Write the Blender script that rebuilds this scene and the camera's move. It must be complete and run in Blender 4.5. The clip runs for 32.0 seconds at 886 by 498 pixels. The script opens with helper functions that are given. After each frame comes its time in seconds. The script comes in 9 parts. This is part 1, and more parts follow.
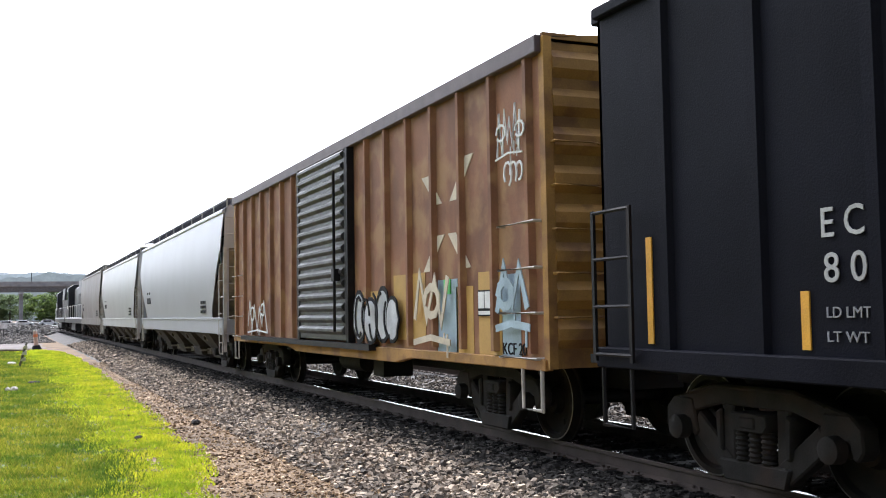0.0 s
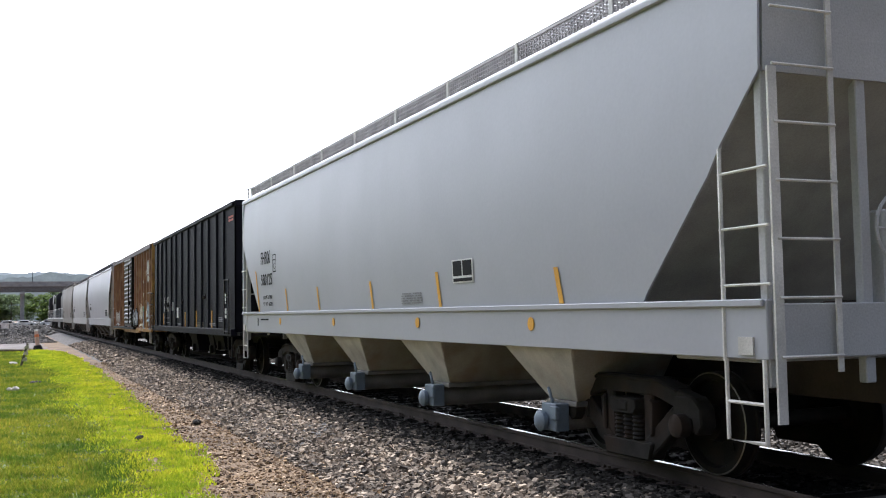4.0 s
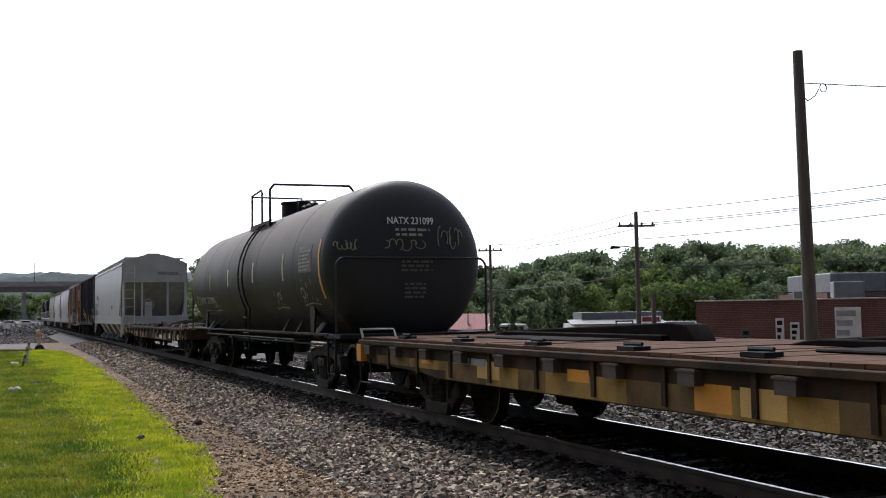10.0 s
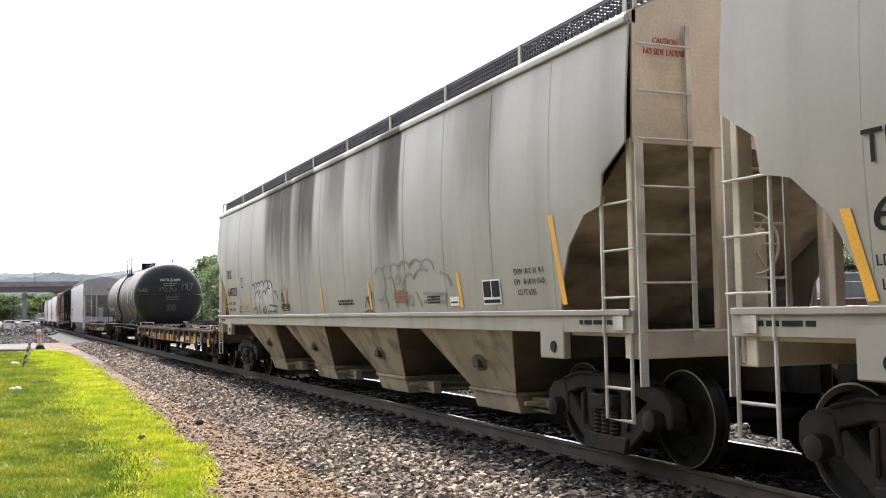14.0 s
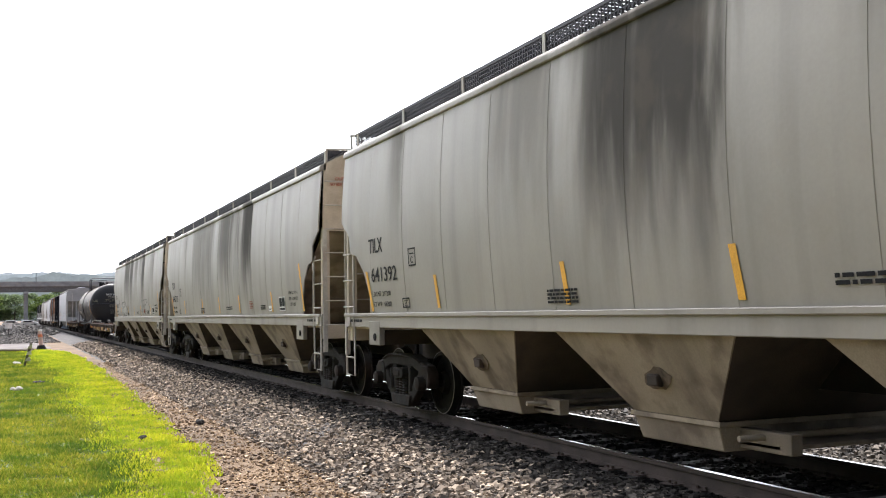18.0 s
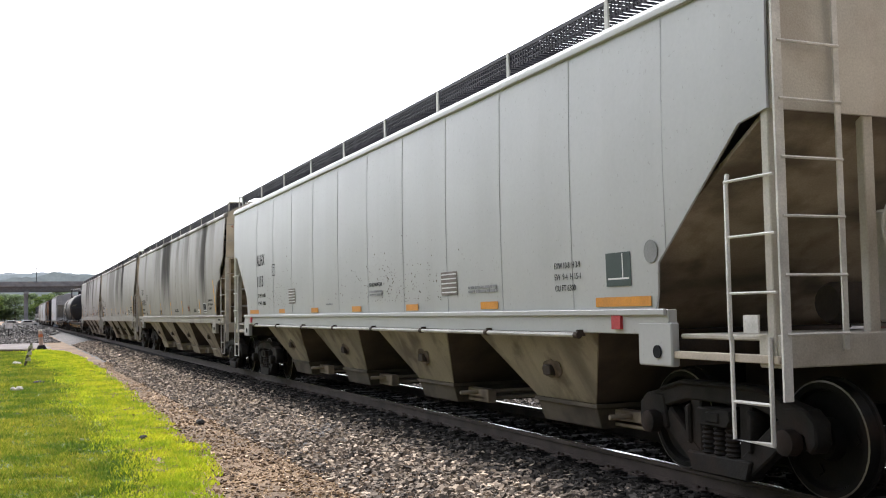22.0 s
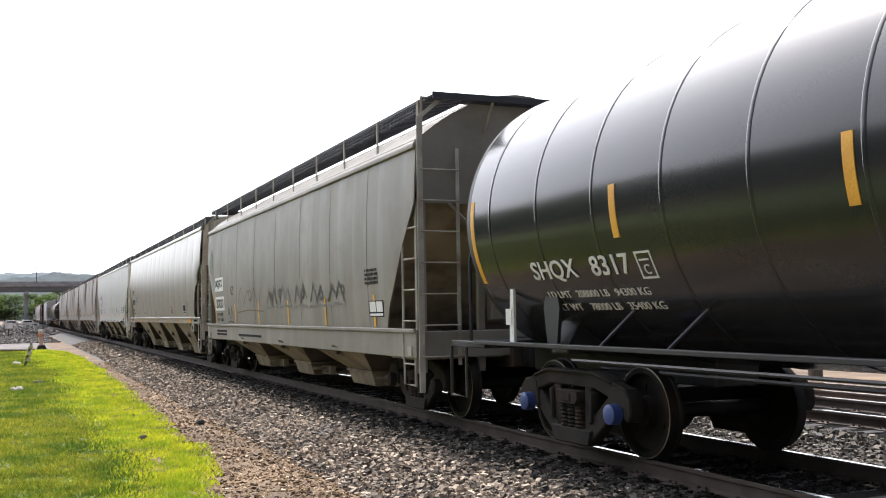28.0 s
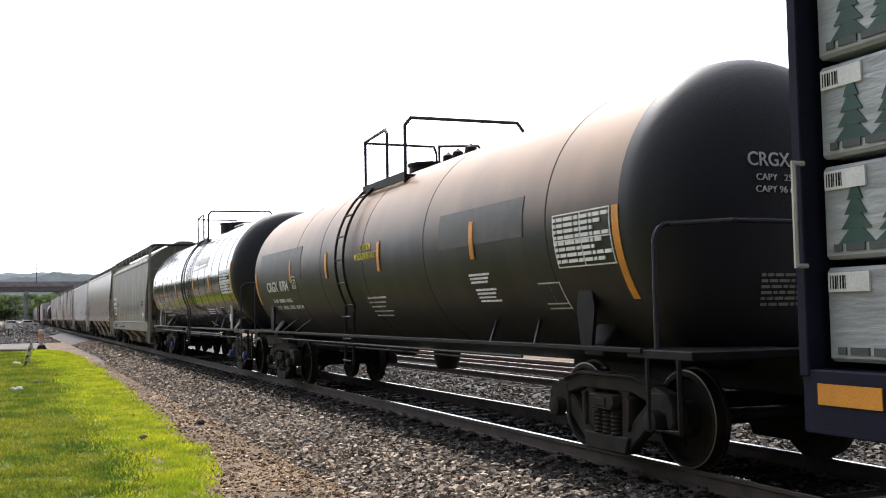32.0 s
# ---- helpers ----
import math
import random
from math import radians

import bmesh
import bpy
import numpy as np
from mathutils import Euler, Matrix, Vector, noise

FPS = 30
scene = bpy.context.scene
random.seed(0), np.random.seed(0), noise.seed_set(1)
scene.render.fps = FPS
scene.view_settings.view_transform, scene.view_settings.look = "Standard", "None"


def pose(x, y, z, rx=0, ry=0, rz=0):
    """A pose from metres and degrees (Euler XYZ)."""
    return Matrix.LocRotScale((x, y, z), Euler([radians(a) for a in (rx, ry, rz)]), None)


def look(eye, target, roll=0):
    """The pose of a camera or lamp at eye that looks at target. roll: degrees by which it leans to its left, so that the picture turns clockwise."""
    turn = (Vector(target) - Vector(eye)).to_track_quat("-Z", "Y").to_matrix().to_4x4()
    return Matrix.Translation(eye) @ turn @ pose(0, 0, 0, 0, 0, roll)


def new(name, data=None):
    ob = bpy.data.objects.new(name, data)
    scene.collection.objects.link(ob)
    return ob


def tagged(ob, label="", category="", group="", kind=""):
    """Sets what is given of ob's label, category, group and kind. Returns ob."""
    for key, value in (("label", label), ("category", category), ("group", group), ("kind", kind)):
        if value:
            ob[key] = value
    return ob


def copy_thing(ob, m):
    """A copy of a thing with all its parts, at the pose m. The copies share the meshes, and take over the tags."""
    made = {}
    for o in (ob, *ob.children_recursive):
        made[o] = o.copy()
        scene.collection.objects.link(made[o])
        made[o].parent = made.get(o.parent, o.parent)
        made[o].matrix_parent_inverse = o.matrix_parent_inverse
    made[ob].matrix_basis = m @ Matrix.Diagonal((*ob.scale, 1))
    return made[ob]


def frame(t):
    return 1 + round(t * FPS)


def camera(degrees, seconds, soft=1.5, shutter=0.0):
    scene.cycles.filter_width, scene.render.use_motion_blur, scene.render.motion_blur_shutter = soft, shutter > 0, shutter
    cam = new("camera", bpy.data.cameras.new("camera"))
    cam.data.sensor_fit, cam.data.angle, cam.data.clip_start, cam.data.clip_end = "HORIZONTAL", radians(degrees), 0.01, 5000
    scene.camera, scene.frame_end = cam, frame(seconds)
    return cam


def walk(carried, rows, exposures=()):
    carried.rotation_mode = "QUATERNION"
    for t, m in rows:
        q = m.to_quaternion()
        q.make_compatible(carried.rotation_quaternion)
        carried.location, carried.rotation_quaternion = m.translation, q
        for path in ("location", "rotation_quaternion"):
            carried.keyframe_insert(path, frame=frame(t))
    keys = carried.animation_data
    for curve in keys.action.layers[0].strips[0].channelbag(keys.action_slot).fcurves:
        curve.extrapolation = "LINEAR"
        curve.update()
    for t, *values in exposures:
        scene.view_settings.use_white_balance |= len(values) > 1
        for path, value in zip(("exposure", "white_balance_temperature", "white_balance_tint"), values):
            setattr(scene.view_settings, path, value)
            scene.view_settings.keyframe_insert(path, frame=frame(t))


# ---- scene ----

# World: the camera stands over x=0, y=0; +y runs along the track, away; z=0 is the top of the rails.
# ------------------------------------------------------------------ camera
cam = camera(47.1, 32.0, soft=1.05)
EYE = Vector((0.0, 0.0, 1.482))
TRACK_X = 6.5275


def view(yaw, pitch=3.516, roll=-0.9425):
    a, b = radians(yaw), radians(pitch)
    way = Vector((math.sin(a) * math.cos(b), math.cos(a) * math.cos(b), math.sin(b)))
    return look(EYE, EYE + way, roll)


YAWS = ((0, 23.08), (3, 23.034), (6, 22.989), (10, 22.943), (14, 22.912), (17, 22.867), (20, 22.836), (26, 22.836), (32, 22.836))
STOPS = ((0, 0.85), (1, 1.3), (2, 1.5), (3, 0.95), (3.5, 0.75), (5.5, -0.65), (6, -0.95), (7, -1.5), (8, -1.15), (9, -0.4), (10, -0.4), (11, -1.25), (12, -1.3), (12.5, -0.75), (13, 0.15), (13.5, 0.75), (14, 1.0),
         (17, 1.05), (18, 0.82), (20, 0.8), (21, 0.66), (23, 0.58), (25, 0.57), (28, 0.67), (29, 0.6), (32, 0.33))
EXPOSURES = [(t, s - 0.1, 6420 + 150 * max(-1.0, min(0.6, s - 0.4)) - (450 if t < 4 else 100 if t > 13 else 200), 14) for t, s in STOPS]
walk(cam, [(t, view(a)) for t, a in YAWS], EXPOSURES)

# ------------------------------------------------------------------ world and sun
SUN_EL, SUN_AZ = 52.0, 6.0          # azimuth measured from +y towards +x
world = bpy.data.worlds.new("sky")
scene.world = world
world.use_nodes = True
wn = world.node_tree.nodes
wn.clear()
sky = wn.new("ShaderNodeTexSky")
sky.sky_type, sky.sun_disc = "NISHITA", False
sky.sun_elevation, sky.sun_rotation = radians(SUN_EL), radians(SUN_AZ)
sky.air_density, sky.dust_density, sky.ozone_density = 1.0, 2.5, 1.0
bg = wn.new("ShaderNodeBackground")
bg.inputs["Strength"].default_value = 0.15
wo = wn.new("ShaderNodeOutputWorld")
haze = wn.new("ShaderNodeHueSaturation")          # summer haze: the sky is almost white
haze.inputs["Saturation"].default_value = 0.65
haze.inputs["Value"].default_value = 0.6
world.node_tree.links.new(sky.outputs[0], haze.inputs["Color"])
# bright haze that thickens smoothly towards the sun
_a, _b = radians(SUN_AZ), radians(SUN_EL)
SUN_WAY = (math.sin(_a) * math.cos(_b), math.cos(_a) * math.cos(_b), math.sin(_b))
tcw, dot, mr, sq, veil = (wn.new("ShaderNode" + k) for k in ("TexCoord", "VectorMath", "MapRange", "Math", "VectorMath"))
dot.operation, sq.operation, veil.operation = "DOT_PRODUCT", "POWER", "MULTIPLY_ADD"
dot.inputs[1].default_value = SUN_WAY
mr.inputs["From Min"].default_value, mr.inputs["From Max"].default_value = -0.2, 1.0
sq.inputs[1].default_value = 3.0
veil.inputs[0].default_value = (17.6, 18.1, 18.5)
world.node_tree.links.new(tcw.outputs["Generated"], dot.inputs[0])
world.node_tree.links.new(dot.outputs["Value"], mr.inputs["Value"])
world.node_tree.links.new(mr.outputs["Result"], sq.inputs[0])
sepw, low_, cube, lift, both = (wn.new("ShaderNode" + k) for k in ("SeparateXYZ", "Math", "Math", "Math", "Math"))
low_.operation, cube.operation, lift.operation, both.operation = "SUBTRACT", "POWER", "MULTIPLY_ADD", "MULTIPLY"
low_.use_clamp = True
low_.inputs[0].default_value, cube.inputs[1].default_value, lift.inputs[1].default_value, lift.inputs[2].default_value = 1.0, 3.0, 1.4, 1.0
world.node_tree.links.new(tcw.outputs["Generated"], sepw.inputs[0])
world.node_tree.links.new(sepw.outputs["Z"], low_.inputs[1])
world.node_tree.links.new(low_.outputs[0], cube.inputs[0])
world.node_tree.links.new(cube.outputs[0], lift.inputs[0])
world.node_tree.links.new(lift.outputs[0], both.inputs[0])
world.node_tree.links.new(sq.outputs[0], both.inputs[1])
world.node_tree.links.new(both.outputs[0], veil.inputs[1])
world.node_tree.links.new(haze.outputs[0], veil.inputs[2])
world.node_tree.links.new(veil.outputs[0], bg.inputs[0])
world.node_tree.links.new(bg.outputs[0], wo.inputs[0])
sun = new("sun", bpy.data.lights.new("sun", "SUN"))
sun.data.energy, sun.data.angle, sun.data.color = 3.5, radians(0.6), (1.0, 0.95, 0.87)
sun.matrix_world = look((0, 0, 40), Vector((0, 0, 40)) - Vector(SUN_WAY))

# ------------------------------------------------------------------ materials
MATS = {}


def mat(name, base, rough=0.7, metal=0.0, var=0.25, scale=3.0, fine=60.0, bump=0.15, streak=0.0, streak_col=(0.03, 0.028, 0.025), rust=0.0,
        rust_col=(0.16, 0.06, 0.025), stretch=(1, 1, 1), spec=0.5, per_object=0.0, broad=0.0, dust=None, specks=0.0, grain=0.5, stains=()):
    """Painted or raw surface: two scales of variation, optional vertical grime streaks and rust patches."""
    if name in MATS:
        return MATS[name]
    m = bpy.data.materials.new(name)
    m.use_nodes = True
    nt = m.node_tree
    n, ln = nt.nodes, nt.links
    p = n["Principled BSDF"]
    p.inputs["Roughness"].default_value, p.inputs["Metallic"].default_value = rough, metal
    p.inputs["Specular IOR Level"].default_value = spec
    tc, oi = n.new("ShaderNodeTexCoord"), n.new("ShaderNodeObjectInfo")
    off = n.new("ShaderNodeVectorMath")
    off.operation = "MULTIPLY_ADD"
    comb = n.new("ShaderNodeCombineXYZ")
    for k in ("X", "Y", "Z"):
        ln.new(oi.outputs["Random"], comb.inputs[k])
    off.inputs[1].default_value = (37.0, 53.0, 29.0)
    ln.new(comb.outputs[0], off.inputs[0])
    ln.new(tc.outputs["Object"], off.inputs[2])
    mp = n.new("ShaderNodeMapping")
    mp.inputs["Scale"].default_value = stretch
    ln.new(off.outputs[0], mp.inputs["Vector"])

    def noise_tex(sc, src, detail=6.0):
        t = n.new("ShaderNodeTexNoise")
        t.inputs["Scale"].default_value, t.inputs["Detail"].default_value = sc, detail
        ln.new(src, t.inputs["Vector"])
        return t

    def ramp(src, a, b, ca=(0, 0, 0, 1), cb=(1, 1, 1, 1)):
        r = n.new("ShaderNodeValToRGB")
        r.color_ramp.elements[0].position, r.color_ramp.elements[1].position = a, b
        r.color_ramp.elements[0].color, r.color_ramp.elements[1].color = ca, cb
        ln.new(src, r.inputs[0])
        return r

    def mix(fac, a, b, mode="MIX"):
        x = n.new("ShaderNodeMix")
        x.data_type, x.blend_type = "RGBA", mode
        for sock, v in ((x.inputs[0], fac), (x.inputs[6], a), (x.inputs[7], b)):
            if isinstance(v, (int, float)):
                sock.default_value = v
            elif isinstance(v, tuple):
                sock.default_value = (*v[:3], 1)
            else:
                ln.new(v, sock)
        return x.outputs[2]

    big, small = noise_tex(scale, mp.outputs[0]), noise_tex(fine, mp.outputs[0], 3.0)
    lo, hi = tuple(c * (1 - var) for c in base), tuple(min(1, c * (1 + var)) for c in base)
    col = ramp(big.outputs["Fac"], 0.3, 0.7, (*lo, 1), (*hi, 1)).outputs[0]
    col = mix(grain, col, ramp(small.outputs["Fac"], 0.25, 0.75, (0.72, 0.72, 0.72, 1), (1.2, 1.2, 1.2, 1)).outputs[0], "MULTIPLY")
    if streak:
        sm = n.new("ShaderNodeMapping")
        sm.inputs["Scale"].default_value = (0.4, 1.3, 0.06)
        ln.new(off.outputs[0], sm.inputs["Vector"])
        st = noise_tex(1.6, sm.outputs[0], 8.0)
        f1 = ramp(st.outputs["Fac"], 0.5, 0.72).outputs[0]
        ms = n.new("ShaderNodeMath")
        ms.operation = "MULTIPLY"
        ms.inputs[1].default_value = streak
        ln.new(f1, ms.inputs[0])
        col = mix(ms.outputs[0], col, streak_col)
    if broad:
        bm_ = n.new("ShaderNodeMapping")
        bm_.inputs["Scale"].default_value = (0.1, 0.52, 0.06)
        ln.new(off.outputs[0], bm_.inputs["Vector"])
        bt = noise_tex(1.5, bm_.outputs[0], 3.0)
        mb = n.new("ShaderNodeMath")
        mb.operation = "MULTIPLY"
        mb.inputs[1].default_value = broad
        ln.new(ramp(bt.outputs["Fac"], 0.505, 0.585).outputs[0], mb.inputs[0])
        col = mix(mb.outputs[0], col, streak_col)
    if stains:
        # soot that ran down from the roof: (place along the car, half width, strength, lowest height, softness of the rear limit)
        sp = n.new("ShaderNodeSeparateXYZ")
        ln.new(tc.outputs["Object"], sp.inputs[0])
        wm = n.new("ShaderNodeMapping")
        wm.inputs["Scale"].default_value = (0.5, 2.2, 0.35)
        ln.new(tc.outputs["Object"], wm.inputs["Vector"])
        wisp = noise_tex(1.7, wm.outputs[0], 9.0)

        def arith(op, a, b):
            q = n.new("ShaderNodeMath")
            q.operation, q.use_clamp = op, False
            for i, v in enumerate((a, b)):
                if isinstance(v, (int, float)):
                    q.inputs[i].default_value = v
                else:
                    ln.new(v, q.inputs[i])
            return q.outputs[0]

        def span(src, a, b):
            q = n.new("ShaderNodeMapRange")
            q.interpolation_type = "SMOOTHSTEP"
            q.inputs["From Min"].default_value, q.inputs["From Max"].default_value = a, b
            ln.new(src, q.inputs["Value"])
            return q.outputs["Result"]
        yy = arith("ADD", sp.outputs["Y"], arith("MULTIPLY", arith("SUBTRACT", wisp.outputs["Fac"], 0.5), 0.9))
        zz = arith("ADD", sp.outputs["Z"], arith("MULTIPLY", arith("SUBTRACT", wisp.outputs["Fac"], 0.5), 1.6))
        total = None
        for y0, hw, amount, zlow, soft in stains:
            f = arith("MULTIPLY", span(sp.outputs["Y"] if soft < 0.2 else yy, y0 - hw - soft, y0 - hw + soft * 0.5), span(yy, y0 + hw + 0.45, y0 + hw - 0.35))
            f = arith("MULTIPLY", arith("MULTIPLY", f, span(zz, zlow - 0.4, zlow + 1.3)), amount)
            total = f if total is None else arith("MAXIMUM", total, f)
        total = arith("MULTIPLY", total, span(wisp.outputs["Fac"], -0.1, 0.5))
        col = mix(total, col, streak_col)
        ln.new(arith("MULTIPLY", arith("SUBTRACT", 1.0, total), spec), p.inputs["Specular IOR Level"])      # soot is matt
        ln.new(arith("ADD", arith("MULTIPLY", total, 0.95 - rough), rough), p.inputs["Roughness"])
    if rust:
        rn = noise_tex(2.3, mp.outputs[0], 10.0)
        mr = n.new("ShaderNodeMath")
        mr.operation = "MULTIPLY"
        mr.inputs[1].default_value = rust
        ln.new(ramp(rn.outputs["Fac"], 0.5, 0.66).outputs[0], mr.inputs[0])
        col = mix(mr.outputs[0], col, rust_col)
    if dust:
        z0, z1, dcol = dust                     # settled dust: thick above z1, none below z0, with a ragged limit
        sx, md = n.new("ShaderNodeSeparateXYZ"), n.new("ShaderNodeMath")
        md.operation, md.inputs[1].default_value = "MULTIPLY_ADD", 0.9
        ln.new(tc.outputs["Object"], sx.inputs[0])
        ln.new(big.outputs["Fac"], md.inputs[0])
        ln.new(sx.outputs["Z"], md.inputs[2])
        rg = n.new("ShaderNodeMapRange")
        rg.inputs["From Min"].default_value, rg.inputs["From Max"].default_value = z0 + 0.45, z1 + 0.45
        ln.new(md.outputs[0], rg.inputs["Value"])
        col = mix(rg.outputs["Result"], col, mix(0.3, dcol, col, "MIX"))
    if specks:
        sk = noise_tex(24.0, off.outputs[0], 4.0)
        mk = n.new("ShaderNodeMath")
        mk.operation, mk.inputs[1].default_value = "MULTIPLY", specks
        ln.new(ramp(sk.outputs["Fac"], 0.66, 0.70).outputs[0], mk.inputs[0])
        col = mix(mk.outputs[0], col, (0.12, 0.09, 0.06))
    if per_object:
        lo2, hi2 = 1 - per_object, 1 + per_object
        col = mix(1.0, col, ramp(oi.outputs["Random"], 0, 1, (lo2, lo2, lo2, 1), (hi2, hi2, hi2, 1)).outputs[0], "MULTIPLY")
    ln.new(col, p.inputs["Base Color"])
    if bump:
        b = n.new("ShaderNodeBump")
        b.inputs["Strength"].default_value, b.inputs["Distance"].default_value = bump, 0.02
        ln.new(small.outputs["Fac"], b.inputs["Height"])
        ln.new(b.outputs[0], p.inputs["Normal"])
    MATS[name] = m
    return m


def stuff_mat(name, stops, rough=0.9, bump=0.0, patch=None, patch_scale=0.3, spec=0.3, translucent=0.0):
    """Surface of many small joined pieces: colour by piece from a ramp, with optional larger patches."""
    m = bpy.data.materials.new(name)
    m.use_nodes = True
    n, ln = m.node_tree.nodes, m.node_tree.links
    p = n["Principled BSDF"]
    p.inputs["Roughness"].default_value = rough
    p.inputs["Specular IOR Level"].default_value = spec
    g = n.new("ShaderNodeNewGeometry")
    r = n.new("ShaderNodeValToRGB")
    el = r.color_ramp.elements
    el[0].position, el[0].color = stops[0][0], (*stops[0][1], 1)
    el[1].position, el[1].color = stops[-1][0], (*stops[-1][1], 1)
    for pos, c in stops[1:-1]:
        e = el.new(pos)
        e.color = (*c, 1)
    ln.new(g.outputs["Random Per Island"], r.inputs[0])
    out = r.outputs[0]
    if patch:
        tc, t = n.new("ShaderNodeTexCoord"), n.new("ShaderNodeTexNoise")
        t.inputs["Scale"].default_value, t.inputs["Detail"].default_value = patch_scale, 5.0
        ln.new(tc.outputs["Object"], t.inputs["Vector"])
        r2 = n.new("ShaderNodeValToRGB")
        r2.color_ramp.elements[0].position, r2.color_ramp.elements[1].position = 0.38, 0.62
        r2.color_ramp.elements[0].color, r2.color_ramp.elements[1].color = (*patch[0], 1), (*patch[1], 1)
        ln.new(t.outputs["Fac"], r2.inputs[0])
        x = n.new("ShaderNodeMix")
        x.data_type, x.blend_type = "RGBA", "MULTIPLY"
        x.inputs[0].default_value = 1.0
        ln.new(out, x.inputs[6])
        ln.new(r2.outputs[0], x.inputs[7])
        out = x.outputs[2]
    ln.new(out, p.inputs["Base Color"])
    if translucent:
        tr, ad, o = n.new("ShaderNodeBsdfTranslucent"), n.new("ShaderNodeMixShader"), n["Material Output"]
        ln.new(out, tr.inputs["Color"])
        ad.inputs[0].default_value = translucent
        ln.new(p.outputs[0], ad.inputs[1])
        ln.new(tr.outputs[0], ad.inputs[2])
        ln.new(ad.outputs[0], o.inputs["Surface"])
    return m


M_STEEL = mat("dark_steel", (0.016, 0.0155, 0.017), 0.6, 0.3, 0.35, rust=0.3, rust_col=(0.04, 0.025, 0.018), spec=0.15)
M_TRUCK = mat("truck_steel", (0.011, 0.0105, 0.010), 0.75, 0.0, 0.35, rust=0.5, rust_col=(0.03, 0.022, 0.018), spec=0.15)
M_CAST = mat("cast_side_frame", (0.022, 0.020, 0.018), 0.8, 0.0, 0.35, scale=4.0, rust=0.45, rust_col=(0.05, 0.029, 0.02), spec=0.2)
M_WHEEL = mat("wheel_steel", (0.014, 0.013, 0.012), 0.6, 0.2, 0.4, rust=0.5, rust_col=(0.04, 0.025, 0.018), spec=0.15)
M_RAIL = mat("rail_side", (0.055, 0.039, 0.031), 0.8, 0.0, 0.3)
M_RAILTOP = mat("rail_head", (0.62, 0.62, 0.64), 0.16, 1.0, 0.1, bump=0.03)
M_TIE = mat("tie_wood", (0.024, 0.021, 0.019), 0.9, 0.0, 0.4, stretch=(1, 6, 6), per_object=0.3)
M_WHITE = mat("white_lettering", (0.72, 0.72, 0.7), 0.7, var=0.12)
M_BLACK = mat("black_lettering", (0.02, 0.02, 0.022), 0.6, var=0.2, spec=0.05)
M_YELLOW = mat("yellow_reflector", (0.72, 0.36, 0.03), 0.5, var=0.12)
M_ORANGE = mat("orange_reflector", (0.62, 0.25, 0.02), 0.5, var=0.15)


